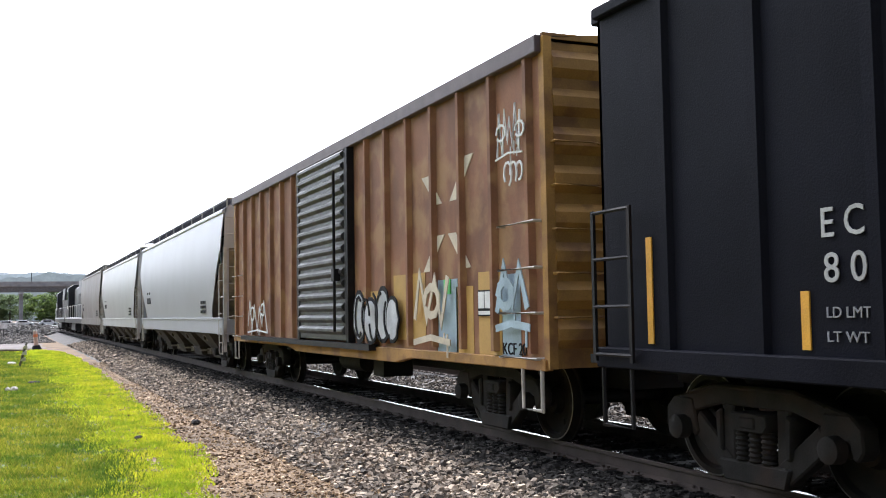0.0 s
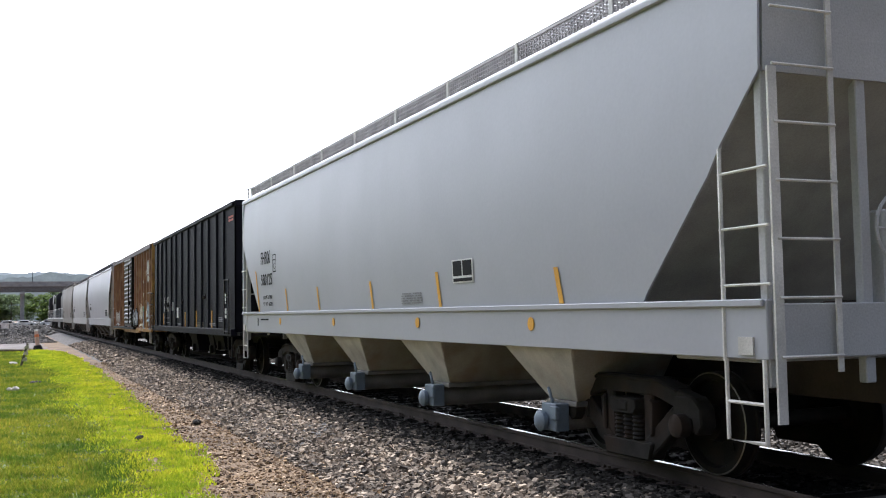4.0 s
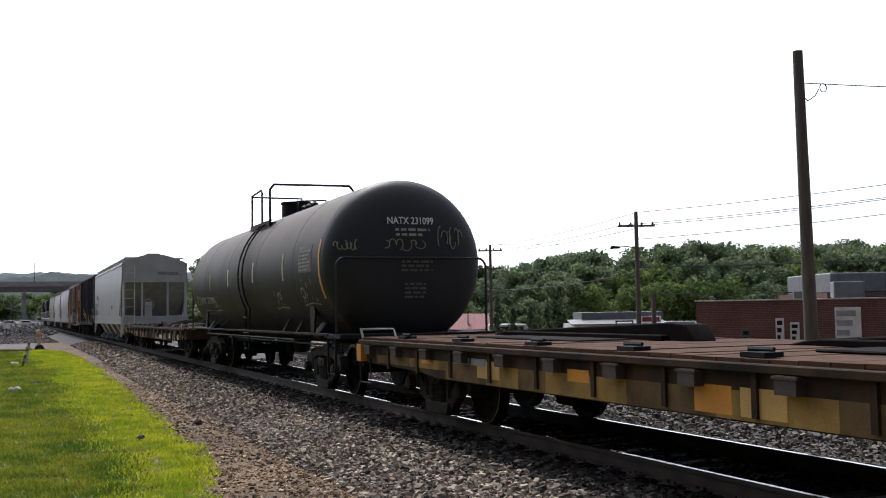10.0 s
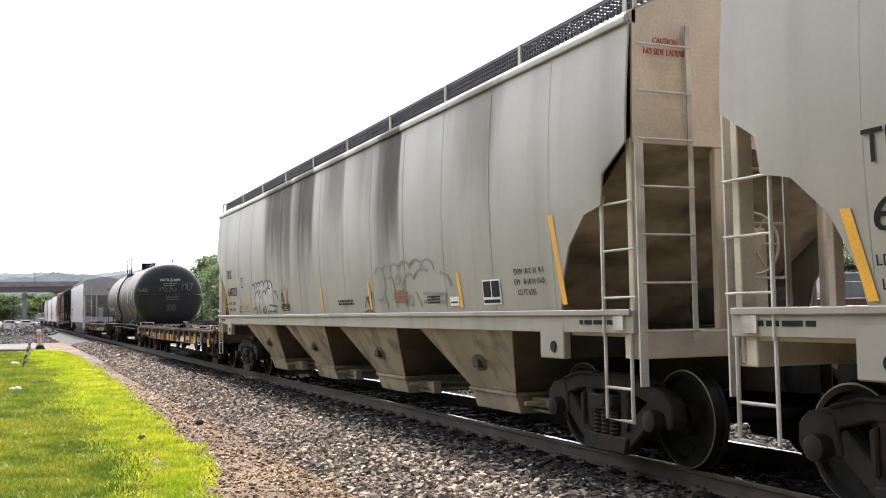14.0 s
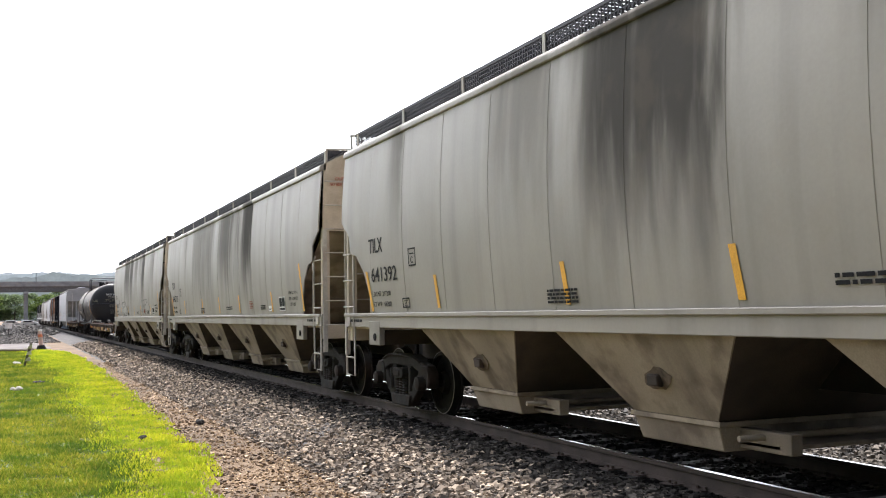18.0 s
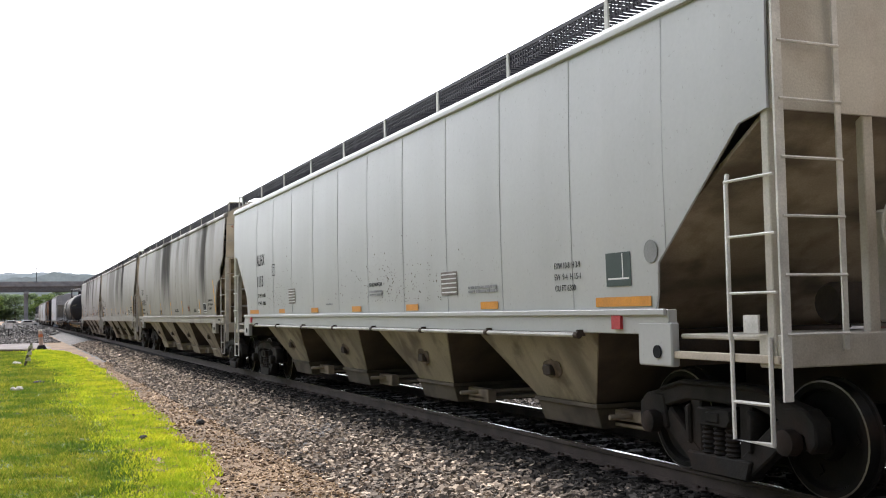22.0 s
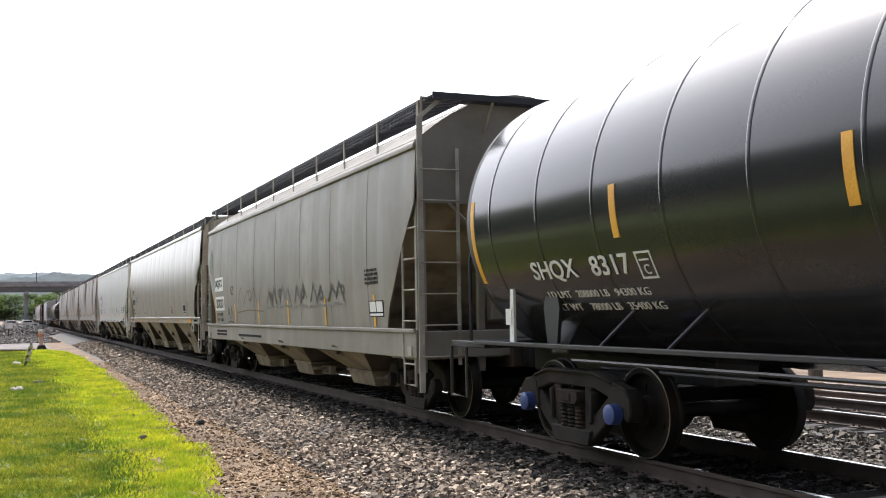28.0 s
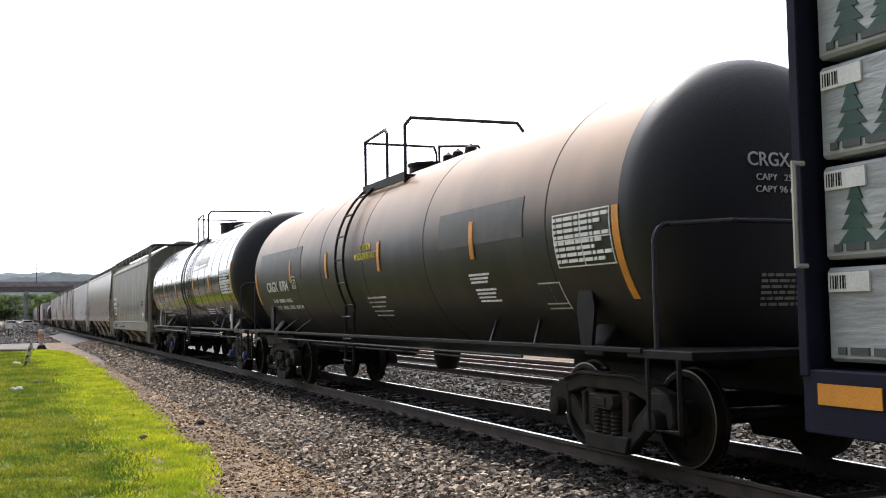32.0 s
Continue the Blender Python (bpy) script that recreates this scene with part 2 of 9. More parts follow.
# ------------------------------------------------------------------ mesh helpers
class Shape:
    """Collects solid pieces of one part."""

    def __init__(self):
        self.v, self.f = [], []

    def add(self, verts, faces):
        k = len(self.v)
        self.v += [tuple(p) for p in verts]
        self.f += [tuple(i + k for i in q) for q in faces]
        return self

    def box(self, x0, x1, y0, y1, z0, z1):
        v = [(x, y, z) for z in (z0, z1) for y in (y0, y1) for x in (x0, x1)]
        return self.add(v, [(0, 2, 3, 1), (4, 5, 7, 6), (0, 1, 5, 4), (2, 6, 7, 3), (0, 4, 6, 2), (1, 3, 7, 5)])

    def hexa(self, bottom, top):
        """Eight corners: four below, four above, in the same turn."""
        return self.add(list(bottom) + list(top), [(3, 2, 1, 0), (4, 5, 6, 7), (0, 1, 5, 4), (1, 2, 6, 5), (2, 3, 7, 6), (3, 0, 4, 7)])

    def prism(self, poly, a, b, axis):
        """A polygon drawn across the axis, drawn out from a to b along it."""
        def at(p, q, s):
            return (s, p, q) if axis == "x" else (p, s, q) if axis == "y" else (p, q, s)
        n = len(poly)
        v = [at(p, q, a) for p, q in poly] + [at(p, q, b) for p, q in poly]
        return self.add(v, [tuple(range(n))[::-1], tuple(range(n, 2 * n))] + [(i, (i + 1) % n, n + (i + 1) % n, n + i) for i in range(n)])

    def tube(self, p, q, r, n=8, r2=None):
        p, q = Vector(p), Vector(q)
        w = (q - p).normalized()
        u = w.cross(Vector((0, 0, 1)) if abs(w.z) < 0.9 else Vector((1, 0, 0))).normalized()
        s = w.cross(u)
        r2 = r if r2 is None else r2
        v = []
        for c, rr in ((p, r), (q, r2)):
            v += [c + (u * math.cos(2 * math.pi * i / n) + s * math.sin(2 * math.pi * i / n)) * rr for i in range(n)]
        return self.add(v, [tuple(range(n))[::-1], tuple(range(n, 2 * n))] + [(i, (i + 1) % n, n + (i + 1) % n, n + i) for i in range(n)])

    def pipe(self, pts, r, n=6):
        """One bent rod through the points, with mitred bends."""
        pts = [Vector(p) for p in pts]
        ways = [(b - a).normalized() for a, b in zip(pts, pts[1:])]
        u = ways[0].cross(Vector((0, 0, 1)) if abs(ways[0].z) < 0.9 else Vector((1, 0, 0))).normalized()
        v = []
        for i, p in enumerate(pts):
            a, b = ways[max(0, i - 1)], ways[min(len(ways) - 1, i)]
            w = (a + b).normalized() if (a + b).length > 1e-4 else b
            u = (u - w * u.dot(w)).normalized()
            s = w.cross(u)
            k = 1.0 / max(0.5, w.dot(b))
            h = (b - a)
            h = h.normalized() if h.length > 1e-4 else Vector((0, 0, 0))
            for j in range(n):
                o = (u * math.cos(2 * math.pi * j / n) + s * math.sin(2 * math.pi * j / n)) * r
                v.append(p + o + h * (o.dot(h) * (k - 1.0)))
        f = [tuple(range(n))[::-1], tuple(range((len(pts) - 1) * n, len(pts) * n))]
        f += [(i * n + j, i * n + (j + 1) % n, (i + 1) * n + (j + 1) % n, (i + 1) * n + j) for i in range(len(pts) - 1) for j in range(n)]
        return self.add(v, f)

    def lathe(self, prof, centre, axis="y", n=32):
        """prof: (along, radius) from end to end; closed at both ends."""
        cx, cy, cz = centre
        k, v = len(prof), []
        for s, r in prof:
            for i in range(n):
                c, d = math.cos(2 * math.pi * i / n) * r, math.sin(2 * math.pi * i / n) * r
                v.append((cx + c, cy + s, cz + d) if axis == "y" else (cx + s, cy + c, cz + d) if axis == "x" else (cx + c, cy + d, cz + s))
        f = [(j * n + i, j * n + (i + 1) % n, (j + 1) * n + (i + 1) % n, (j + 1) * n + i) for j in range(k - 1) for i in range(n)]
        return self.add(v, f + [tuple(range(n))[::-1], tuple(range((k - 1) * n, k * n))])

    def sheet(self, grid, thick, out):
        """A curved sheet from rows of points, with a thickness towards out (a vector)."""
        r, c = len(grid), len(grid[0])
        o = Vector(out) * thick
        v = [Vector(p) for row in grid for p in row] + [Vector(p) + o for row in grid for p in row]
        m = r * c
        f = []
        for i in range(r - 1):
            for j in range(c - 1):
                q = (i * c + j, i * c + j + 1, (i + 1) * c + j + 1, (i + 1) * c + j)
                f += [q, tuple(k + m for k in q[::-1])]
        rim = [j for j in range(c)] + [i * c + c - 1 for i in range(1, r)] + [(r - 1) * c + j for j in range(c - 2, -1, -1)] + [i * c for i in range(r - 2, 0, -1)]
        f += [(a, b, b + m, a + m) for a, b in zip(rim, rim[1:] + rim[:1])]
        return self.add(v, f)

    def mesh(self, name, material, bevel=0.0, smooth=35):
        me = bpy.data.meshes.new(name)
        me.from_pydata(self.v, [], self.f)
        bm = bmesh.new()
        bm.from_mesh(me)
        bmesh.ops.recalc_face_normals(bm, faces=bm.faces)
        if bevel:
            es = [e for e in bm.edges if len(e.link_faces) == 2 and e.calc_face_angle(0) > 0.6]
            bmesh.ops.bevel(bm, geom=es, offset=bevel, segments=1, affect="EDGES", clamp_overlap=True)
        bm.to_mesh(me)
        bm.free()
        if smooth:
            me.polygons.foreach_set("use_smooth", [True] * len(me.polygons))
            me.set_sharp_from_angle(angle=radians(smooth))
        me.materials.append(material)
        return me


def part(name, shape, material, parent=None, label="", bevel=0.0, smooth=35):
    me = shape.mesh(name, material, bevel, smooth) if isinstance(shape, Shape) else shape
    ob = new(name, me)
    if parent:
        ob.parent = parent
    return tagged(ob, label)


def thing(name, label, category, group="", kind="", at=None):
    ob = new(name)
    ob.empty_display_size = 0.3
    if at is not None:
        ob.matrix_basis = at
    return tagged(ob, label, category, group, kind)


FONTS = {}


def letters(text, height, width, m, material, parent, name="lettering", bold=0.0):
    """Writing as a thin raised mesh, drawn in the plane of m (x along the line, y up), scaled to a height and width."""
    key = (text, bold)
    if key not in FONTS:
        cu = bpy.data.curves.new("font", "FONT")
        cu.body, cu.extrude, cu.offset, cu.resolution_u = text, 0.004, bold, 3
        tmp = new("font", cu)
        me = bpy.data.meshes.new_from_object(tmp.evaluated_get(bpy.context.evaluated_depsgraph_get()))
        bpy.data.objects.remove(tmp)
        co = np.zeros(len(me.vertices) * 3)
        me.vertices.foreach_get("co", co)
        FONTS[key] = (me, co.reshape(-1, 3))
    me, co = FONTS[key]
    me = me.copy()
    lo, hi = co.min(0), co.max(0)
    sx, sy = width / (hi[0] - lo[0]), height / (hi[1] - lo[1])
    q = np.c_[(co[:, 0] - lo[0]) * sx, (co[:, 1] - lo[1]) * sy, co[:, 2]]
    mm = np.array(m)
    q = q @ mm[:3, :3].T + mm[:3, 3]
    me.vertices.foreach_set("co", q.ravel())
    me.materials.clear()
    me.materials.append(material)
    me.name = name
    ob = new(name, me)
    ob.parent = parent
    return ob


def on_side(y, z, x=-1.60):
    """The plane of a car's near side at (y, z): writing runs towards the rear."""
    return Matrix(((0, 0, -1, x), (-1, 0, 0, y), (0, 1, 0, z), (0, 0, 0, 1)))


def on_rear(x, z, y):
    """The plane of a car's rear end: writing runs from the near side to the far one."""
    return Matrix(((1, 0, 0, x), (0, 0, -1, y), (0, 1, 0, z), (0, 0, 0, 1)))

# ------------------------------------------------------------------ how far the train has gone at each time
SPEED = ((0, 7.98), (3, 7.9), (6, 7.78), (10, 7.75), (13, 7.55), (17, 7.6), (20, 7.4), (24, 7.45), (28, 7.5), (32, 7.45))


def gone(t):
    """Metres the train has moved since the start."""
    total = 0.0
    for (ta, va), (tb, vb) in zip(SPEED, SPEED[1:]):
        if t <= ta:
            break
        e = min(t, tb)
        ve = va + (vb - va) * (e - ta) / (tb - ta)
        total += (va + ve) / 2 * (e - ta)
    return total


CARS = []      # (thing, place along the train)
WHEELSETS = []


def new_car(name, label, category, at, group="cars of the freight train"):
    car = thing(name, label, category, group)
    car.location = (TRACK_X, at, 0)
    CARS.append((car, at))
    return car


# ------------------------------------------------------------------ ground
M_DIRT = mat("dirt", (0.135, 0.087, 0.047), 0.95, var=0.5, scale=0.9, fine=14.0, bump=0.9)
M_BALLAST = mat("ballast_bed", (0.075, 0.07, 0.067), 0.95, var=0.4, scale=2.0, fine=18.0, bump=1.0)
M_GRASSBED = mat("grass_bed", (0.085, 0.115, 0.012), 0.95, var=0.55, scale=1.4, fine=30.0, bump=0.6)


def ground_z(x, y):
    """Height of the bare ground: level by the track, lower beyond the yard."""
    if x < 3.2:
        return -0.42
    if x < 22:
        return -0.42
    return -0.42 - min(3.0, (x - 22) * 0.12)


def build_ground():
    xs = [-3000, -600, -150, -60, -30, -15, -8, -4, -2, 0, 1, 2, 3, 4, 6, 8, 10, 14, 18, 22, 26, 32, 40, 50, 70, 110, 200, 400, 900, 3000]
    ys = [-3000, -600, -100, -40, -15, -5, 0, 5, 10, 15, 20, 30, 40, 60, 80, 110, 150, 200, 260, 330, 420, 600, 1000, 3000]
    s = Shape()
    v = [(x, y, ground_z(x, y)) for y in ys for x in xs]
    n = len(xs)
    s.add(v, [(j * n + i, j * n + i + 1, (j + 1) * n + i + 1, (j + 1) * n + i) for j in range(len(ys) - 1) for i in range(n - 1)])
    tagged(part("ground", s, M_DIRT), "brown dirt and gravel ground beside the tracks", "ground", kind="structure")


def bed_edge(y):
    return 0.10 * noise.noise(Vector((1.7, y * 0.21, 0))) + 0.05 * noise.noise(Vector((9.1, y * 0.9, 0)))


def build_bed():
    """The ballast under all three tracks: shoulders, crowns and the hollows between."""
    prof = ((3.35, -0.43), (3.75, -0.40), (4.55, -0.22), (5.0, -0.19), (8.0, -0.19), (8.6, -0.27), (9.2, -0.27), (9.7, -0.19),
            (12.9, -0.19), (13.7, -0.40), (14.6, -0.50), (18.3, -0.50), (19.4, -0.60))
    ys = [-300, -100, -40, -10] + [i * 1.0 for i in range(0, 70)] + [75, 85, 100, 130, 170, 230, 300, 420, 600, 1500]
    s = Shape()
    n = len(prof)
    v = []
    for y in ys:
        e = bed_edge(y)
        for i, (x, z) in enumerate(prof):
            v.append((x + (e * 2.2 if i == 0 else e if i < 3 else 0), y, z + 0.02 * noise.noise(Vector((x, y, 3)))))
    s.add(v, [(j * n + i, j * n + i + 1, (j + 1) * n + i + 1, (j + 1) * n + i) for j in range(len(ys) - 1) for i in range(n - 1)])
    tagged(part("ballast_bed", s, M_BALLAST), "grey crushed-stone ballast bed under the tracks", "ballast", kind="structure")


def build_oily_shaded_bed(cx, z):
    """Dark, greasy fines between and beside the rails, train shade in their colour."""
    s = Shape()
    ys = [-200, -20, 0] + [i * 2.0 for i in range(1, 40)] + [100, 160, 300, 900]
    v, n = [], 5
    for y in ys:
        for i in range(n):
            e = 0.12 * noise.noise(Vector((i * 3.1, y * 0.6, 7))) if i in (0, n - 1) else 0
            v.append((cx - 1.42 + 2.84 * i / (n - 1) + e, y, z - 0.183 + (0.012 if 0 < i < n - 1 else -0.004)))
    s.add(v, [(j * n + i, j * n + i + 1, (j + 1) * n + i + 1, (j + 1) * n + i) for j in range(len(ys) - 1) for i in range(n - 1)])
    tagged(part("track_bed", s, mat("oily_shaded_bed", (0.008, 0.0075, 0.007), 1.0, var=0.4, fine=20, bump=1.0, spec=0.05)), "dark oily ballast between the rails, blackened further for train shade", "ballast", kind="structure")


def rail_profile(x):
    h = 0.168
    return [(x - 0.07, -h), (x + 0.07, -h), (x + 0.07, -h + 0.012), (x + 0.012, -h + 0.03), (x + 0.012, -0.045), (x + 0.037, -0.035),
            (x + 0.037, -0.004), (x + 0.03, 0), (x - 0.03, 0), (x - 0.037, -0.004), (x - 0.037, -0.035), (x - 0.012, -0.045), (x - 0.012, -h + 0.03), (x - 0.07, -h + 0.012)]


def build_track(cx, z, label, shiny, ties):
    tr = thing("railway_track", label, "railway track", "tracks of the yard", "structure")
    tr.location = (0, 0, z)
    rows = [-200, 0, 30, 60, 100, 200, 400, 900]
    for sx in (-0.7525, 0.7525):
        s = Shape()
        for a, b in zip(rows, rows[1:]):
            s.prism(rail_profile(cx + sx), a, b, "y")
        r = part("rail", s, M_RAIL, tr)
        t = Shape()
        for a, b in zip(rows, rows[1:]):
            t.box(cx + sx - 0.026, cx + sx + 0.026, a, b, 0.001, 0.004)
        part("rail_head", t, shiny, r, "worn bright running surface")
    tie = Shape().box(cx - 1.3, cx + 1.3, -0.11, 0.11, -0.34, -0.165).mesh("tie", M_TIE, 0.012)
    plate = Shape().box(-0.18, 0.18, -0.09, 0.09, -0.166, -0.150)
    for dx, dy in ((-0.1, -0.05), (0.1, 0.05), (-0.1, 0.05), (0.1, -0.05)):
        plate.box(dx - 0.012, dx + 0.012, dy - 0.012, dy + 0.012, -0.152, -0.125)
    plate = plate.mesh("tie_plate", M_RAIL)
    for i in range(ties):
        t = part("tie", tie, None, tr)
        t.location = (random.uniform(-0.04, 0.04), 4.0 + i * 0.51 + random.uniform(-0.02, 0.02), random.uniform(-0.008, 0.008))
        t.rotation_euler = (0, 0, radians(random.uniform(-0.8, 0.8)))
        if i < 50:
            for sx in (-0.7525, 0.7525):
                part("tie_plate", plate, None, t).location = (cx + sx, 0, 0)
    far = Shape()
    for i in range(ties, ties + 420):
        y = 4.0 + i * 0.51
        far.box(cx - 1.3, cx + 1.3, y - 0.11, y + 0.11, -0.3, -0.165)
    tagged(part("far_ties", far, M_TIE, tr, smooth=0), kind="stuff")
    return tr


# ------------------------------------------------------------------ stones, grass
def many(name, verts, faces, material, label, category):
    me = bpy.data.meshes.new(name)
    me.from_pydata(verts, [], faces)
    me.materials.append(material)
    return tagged(new(name, me), label, category, kind="stuff")


def stone_field(name, boxes, label, material, seed):
    """boxes: (x0, x1, y0, y1, count, size, height function)."""
    rng = np.random.default_rng(seed)
    cube = np.array([(x, y, z) for z in (-1, 1) for y in (-1, 1) for x in (-1, 1)], float)
    quad = np.array([(0, 2, 3, 1), (4, 5, 7, 6), (0, 1, 5, 4), (2, 6, 7, 3), (0, 4, 6, 2), (1, 3, 7, 5)])
    vs, fs, k = [], [], 0
    for x0, x1, y0, y1, count, size, hz in boxes:
        # denser towards the near end
        y = y0 + (y1 - y0) * rng.random(count) ** 1.7
        x = x0 + (x1 - x0) * rng.random(count)
        z = np.array([hz(a, b) for a, b in zip(x, y)])
        r = size * (0.55 + 0.9 * rng.random(count) ** 2)
        v = cube[None] * (0.50 + 0.40 * rng.random((count, 8, 3)))
        v *= (r[:, None, None] * (np.array([1.0, 1.0, 0.9]) * (0.75 + 0.5 * rng.random((count, 1, 3)))))
        a, b = rng.random(count) * 6.28, (rng.random(count) - 0.5) * 1.6
        ca, sa, cb, sb = np.cos(a), np.sin(a), np.cos(b), np.sin(b)
        X, Y, Z = v[..., 0], v[..., 1], v[..., 2]
        Y, Z = Y * cb[:, None] - Z * sb[:, None], Y * sb[:, None] + Z * cb[:, None]
        X, Y = X * ca[:, None] - Y * sa[:, None], X * sa[:, None] + Y * ca[:, None]
        v = np.stack([X + x[:, None], Y + y[:, None], Z + (z + r * 0.35)[:, None]], -1)
        vs.append(v.reshape(-1, 3))
        fs.append((quad[None] + (k + 8 * np.arange(count))[:, None, None]).reshape(-1, 4))
        k += 8 * count
    return many(name, np.concatenate(vs).tolist(), np.concatenate(fs).tolist(), material, label, "stones")


def bed_z(x, y):
    prof = ((3.35, -0.43), (3.75, -0.40), (4.55, -0.22), (5.0, -0.19), (8.0, -0.19), (8.6, -0.27), (9.2, -0.27), (9.7, -0.19), (12.9, -0.19), (13.7, -0.40), (14.6, -0.50))
    return float(np.interp(x, [a for a, _ in prof], [b for _, b in prof]))


def lawn_edge(y):
    base = float(np.interp(y, [0, 10.7, 15, 18, 25, 38, 50, 60, 64], [0.9, 1.95, 2.40, 2.47, 2.62, 2.85, 2.85, 2.6, 1.8]))
    return base + 0.16 * noise.noise(Vector((4.4, y * 0.55, 0))) + 0.09 * noise.noise(Vector((8.4, y * 2.1, 0)))


def build_lawn():
    ys = [-20, -8, 0, 3, 6] + [8 + i * 0.4 for i in range(0, 140)]
    s = Shape()
    cols = 9
    v = []
    for y in ys:
        e = lawn_edge(y)
        for i in range(cols):
            f = i / (cols - 1)
            x = -26 + (e + 26) * f ** 0.35
            v.append((x, y, -0.412 + 0.004 * noise.noise(Vector((x * 0.3, y * 0.3, 0))) - (0.03 if i == cols - 1 else 0)))
    s.add(v, [(j * cols + i, j * cols + i + 1, (j + 1) * cols + i + 1, (j + 1) * cols + i) for j in range(len(ys) - 1) for i in range(cols - 1)])
    tagged(part("lawn", s, M_GRASSBED), "mown green lawn with a ragged yellow edge", "lawn", kind="structure")
    # blades
    rng = np.random.default_rng(5)
    n = 300000
    y = 8.5 + 56 * rng.random(n) ** 1.9
    edge = np.array([lawn_edge(a) for a in y])
    left = np.maximum(-7.0, -0.25 * y + 1.0)
    x = left + (edge + 0.12 - left) * rng.random(n)
    thin = rng.random(n) < np.clip((edge + 0.12 - x) / 0.35, 0.15, 1)
    x, y = x[thin], y[thin]
    n = len(x)
    edge = np.array([lawn_edge(a) for a in y])
    wave = np.array([noise.noise(Vector((2.2, a * 0.35, b * 0.5))) for a, b in zip(y, x)])
    rim = edge - x < 0.62 + 0.025 * y + 0.6 * wave + 0.75 * (rng.random(n) - 0.4)
    tuft = np.array([noise.noise(Vector((a * 2.6, b * 1.9, 3.0))) + 0.6 * noise.noise(Vector((a * 6.5, b * 5.0, 8.0))) for a, b in zip(x, y)])
    keep = rng.random(n) < np.clip(0.92 + 0.5 * tuft, 0.5, 1.0)
    x, y, rim, tuft = x[keep], y[keep], rim[keep], tuft[keep]
    for name, pick, material, label in (("grass_blades", ~rim, M_BLADES, "short mown grass blades, green with straw-yellow patches"), ("grass_edge_blades", rim, M_EDGEBLADES, "bright yellow-green grass along the lawn's edge")):
        xx, yy = x[pick], y[pick]
        k = len(xx)
        h = (0.016 + 0.034 * rng.random(k)) * (1 + 0.012 * yy) * np.clip(1.0 + 1.1 * tuft[pick], 0.45, 2.2)
        w = 0.006 + 0.00045 * yy
        a, b = rng.random(k) * 6.28, rng.random(k) * 6.28
        z0 = np.full(k, -0.405)
        p0 = np.stack([xx - np.cos(a) * w, yy - np.sin(a) * w, z0], -1)
        p1 = np.stack([xx + np.cos(a) * w, yy + np.sin(a) * w, z0], -1)
        p2 = np.stack([xx + np.cos(b) * 0.6 * h, yy + np.sin(b) * 0.6 * h, z0 + h], -1)
        v = np.stack([p0, p1, p2], 1).reshape(-1, 3)
        many(name, v.tolist(), np.arange(3 * k).reshape(-1, 3).tolist(), material, label, "grass")


M_BLADES = stuff_mat("grass_blades", ((0, (0.12, 0.18, 0.016)), (0.5, (0.195, 0.25, 0.025)), (1, (0.33, 0.31, 0.05))), 0.7,
                     patch=((0.50, 0.66, 0.62), (1.3, 1.15, 0.95)), patch_scale=1.1, translucent=0.45)
M_EDGEBLADES = stuff_mat("grass_edge_blades", ((0, (0.27, 0.35, 0.016)), (0.5, (0.40, 0.47, 0.025)), (1, (0.52, 0.50, 0.05))), 0.7,
                         patch=((0.62, 0.76, 0.7), (1.3, 1.2, 0.95)), patch_scale=1.6, translucent=0.45)
M_STONES = stuff_mat("ballast_stones", ((0, (0.045, 0.041, 0.037)), (0.35, (0.155, 0.13, 0.106)), (0.75, (0.31, 0.26, 0.207)), (1, (0.58, 0.49, 0.39))), 0.9,
                     patch=((0.75, 0.72, 0.7), (1.1, 1.05, 1.0)), patch_scale=0.5)
M_YARD = stuff_mat("yard_stones", ((0, (0.03, 0.027, 0.024)), (0.4, (0.085, 0.075, 0.064)), (0.8, (0.15, 0.13, 0.108)), (1, (0.27, 0.235, 0.195))), 0.95)
# oil-dark stones, taken blacker to carry the shade beneath the cars
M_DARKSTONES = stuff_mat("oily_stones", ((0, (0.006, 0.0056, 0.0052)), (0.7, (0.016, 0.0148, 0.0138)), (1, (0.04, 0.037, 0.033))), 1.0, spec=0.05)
# soil and the train's shadow on the shoulder, both held in this ramp
M_SOILEDSHADE = stuff_mat("soiled_stones", ((0, (0.016, 0.015, 0.014)), (0.5, (0.04, 0.038, 0.035)), (0.85, (0.075, 0.07, 0.065)), (1, (0.14, 0.13, 0.12))), 1.0, spec=0.1,
                     patch=((0.75, 0.72, 0.7), (1.1, 1.05, 1.0)), patch_scale=0.7)
M_RUBBLE = stuff_mat("dirt_stones", ((0, (0.026, 0.016, 0.010)), (0.5, (0.155, 0.097, 0.053)), (0.82, (0.32, 0.215, 0.115)), (1, (0.68, 0.52, 0.36))), 0.9)


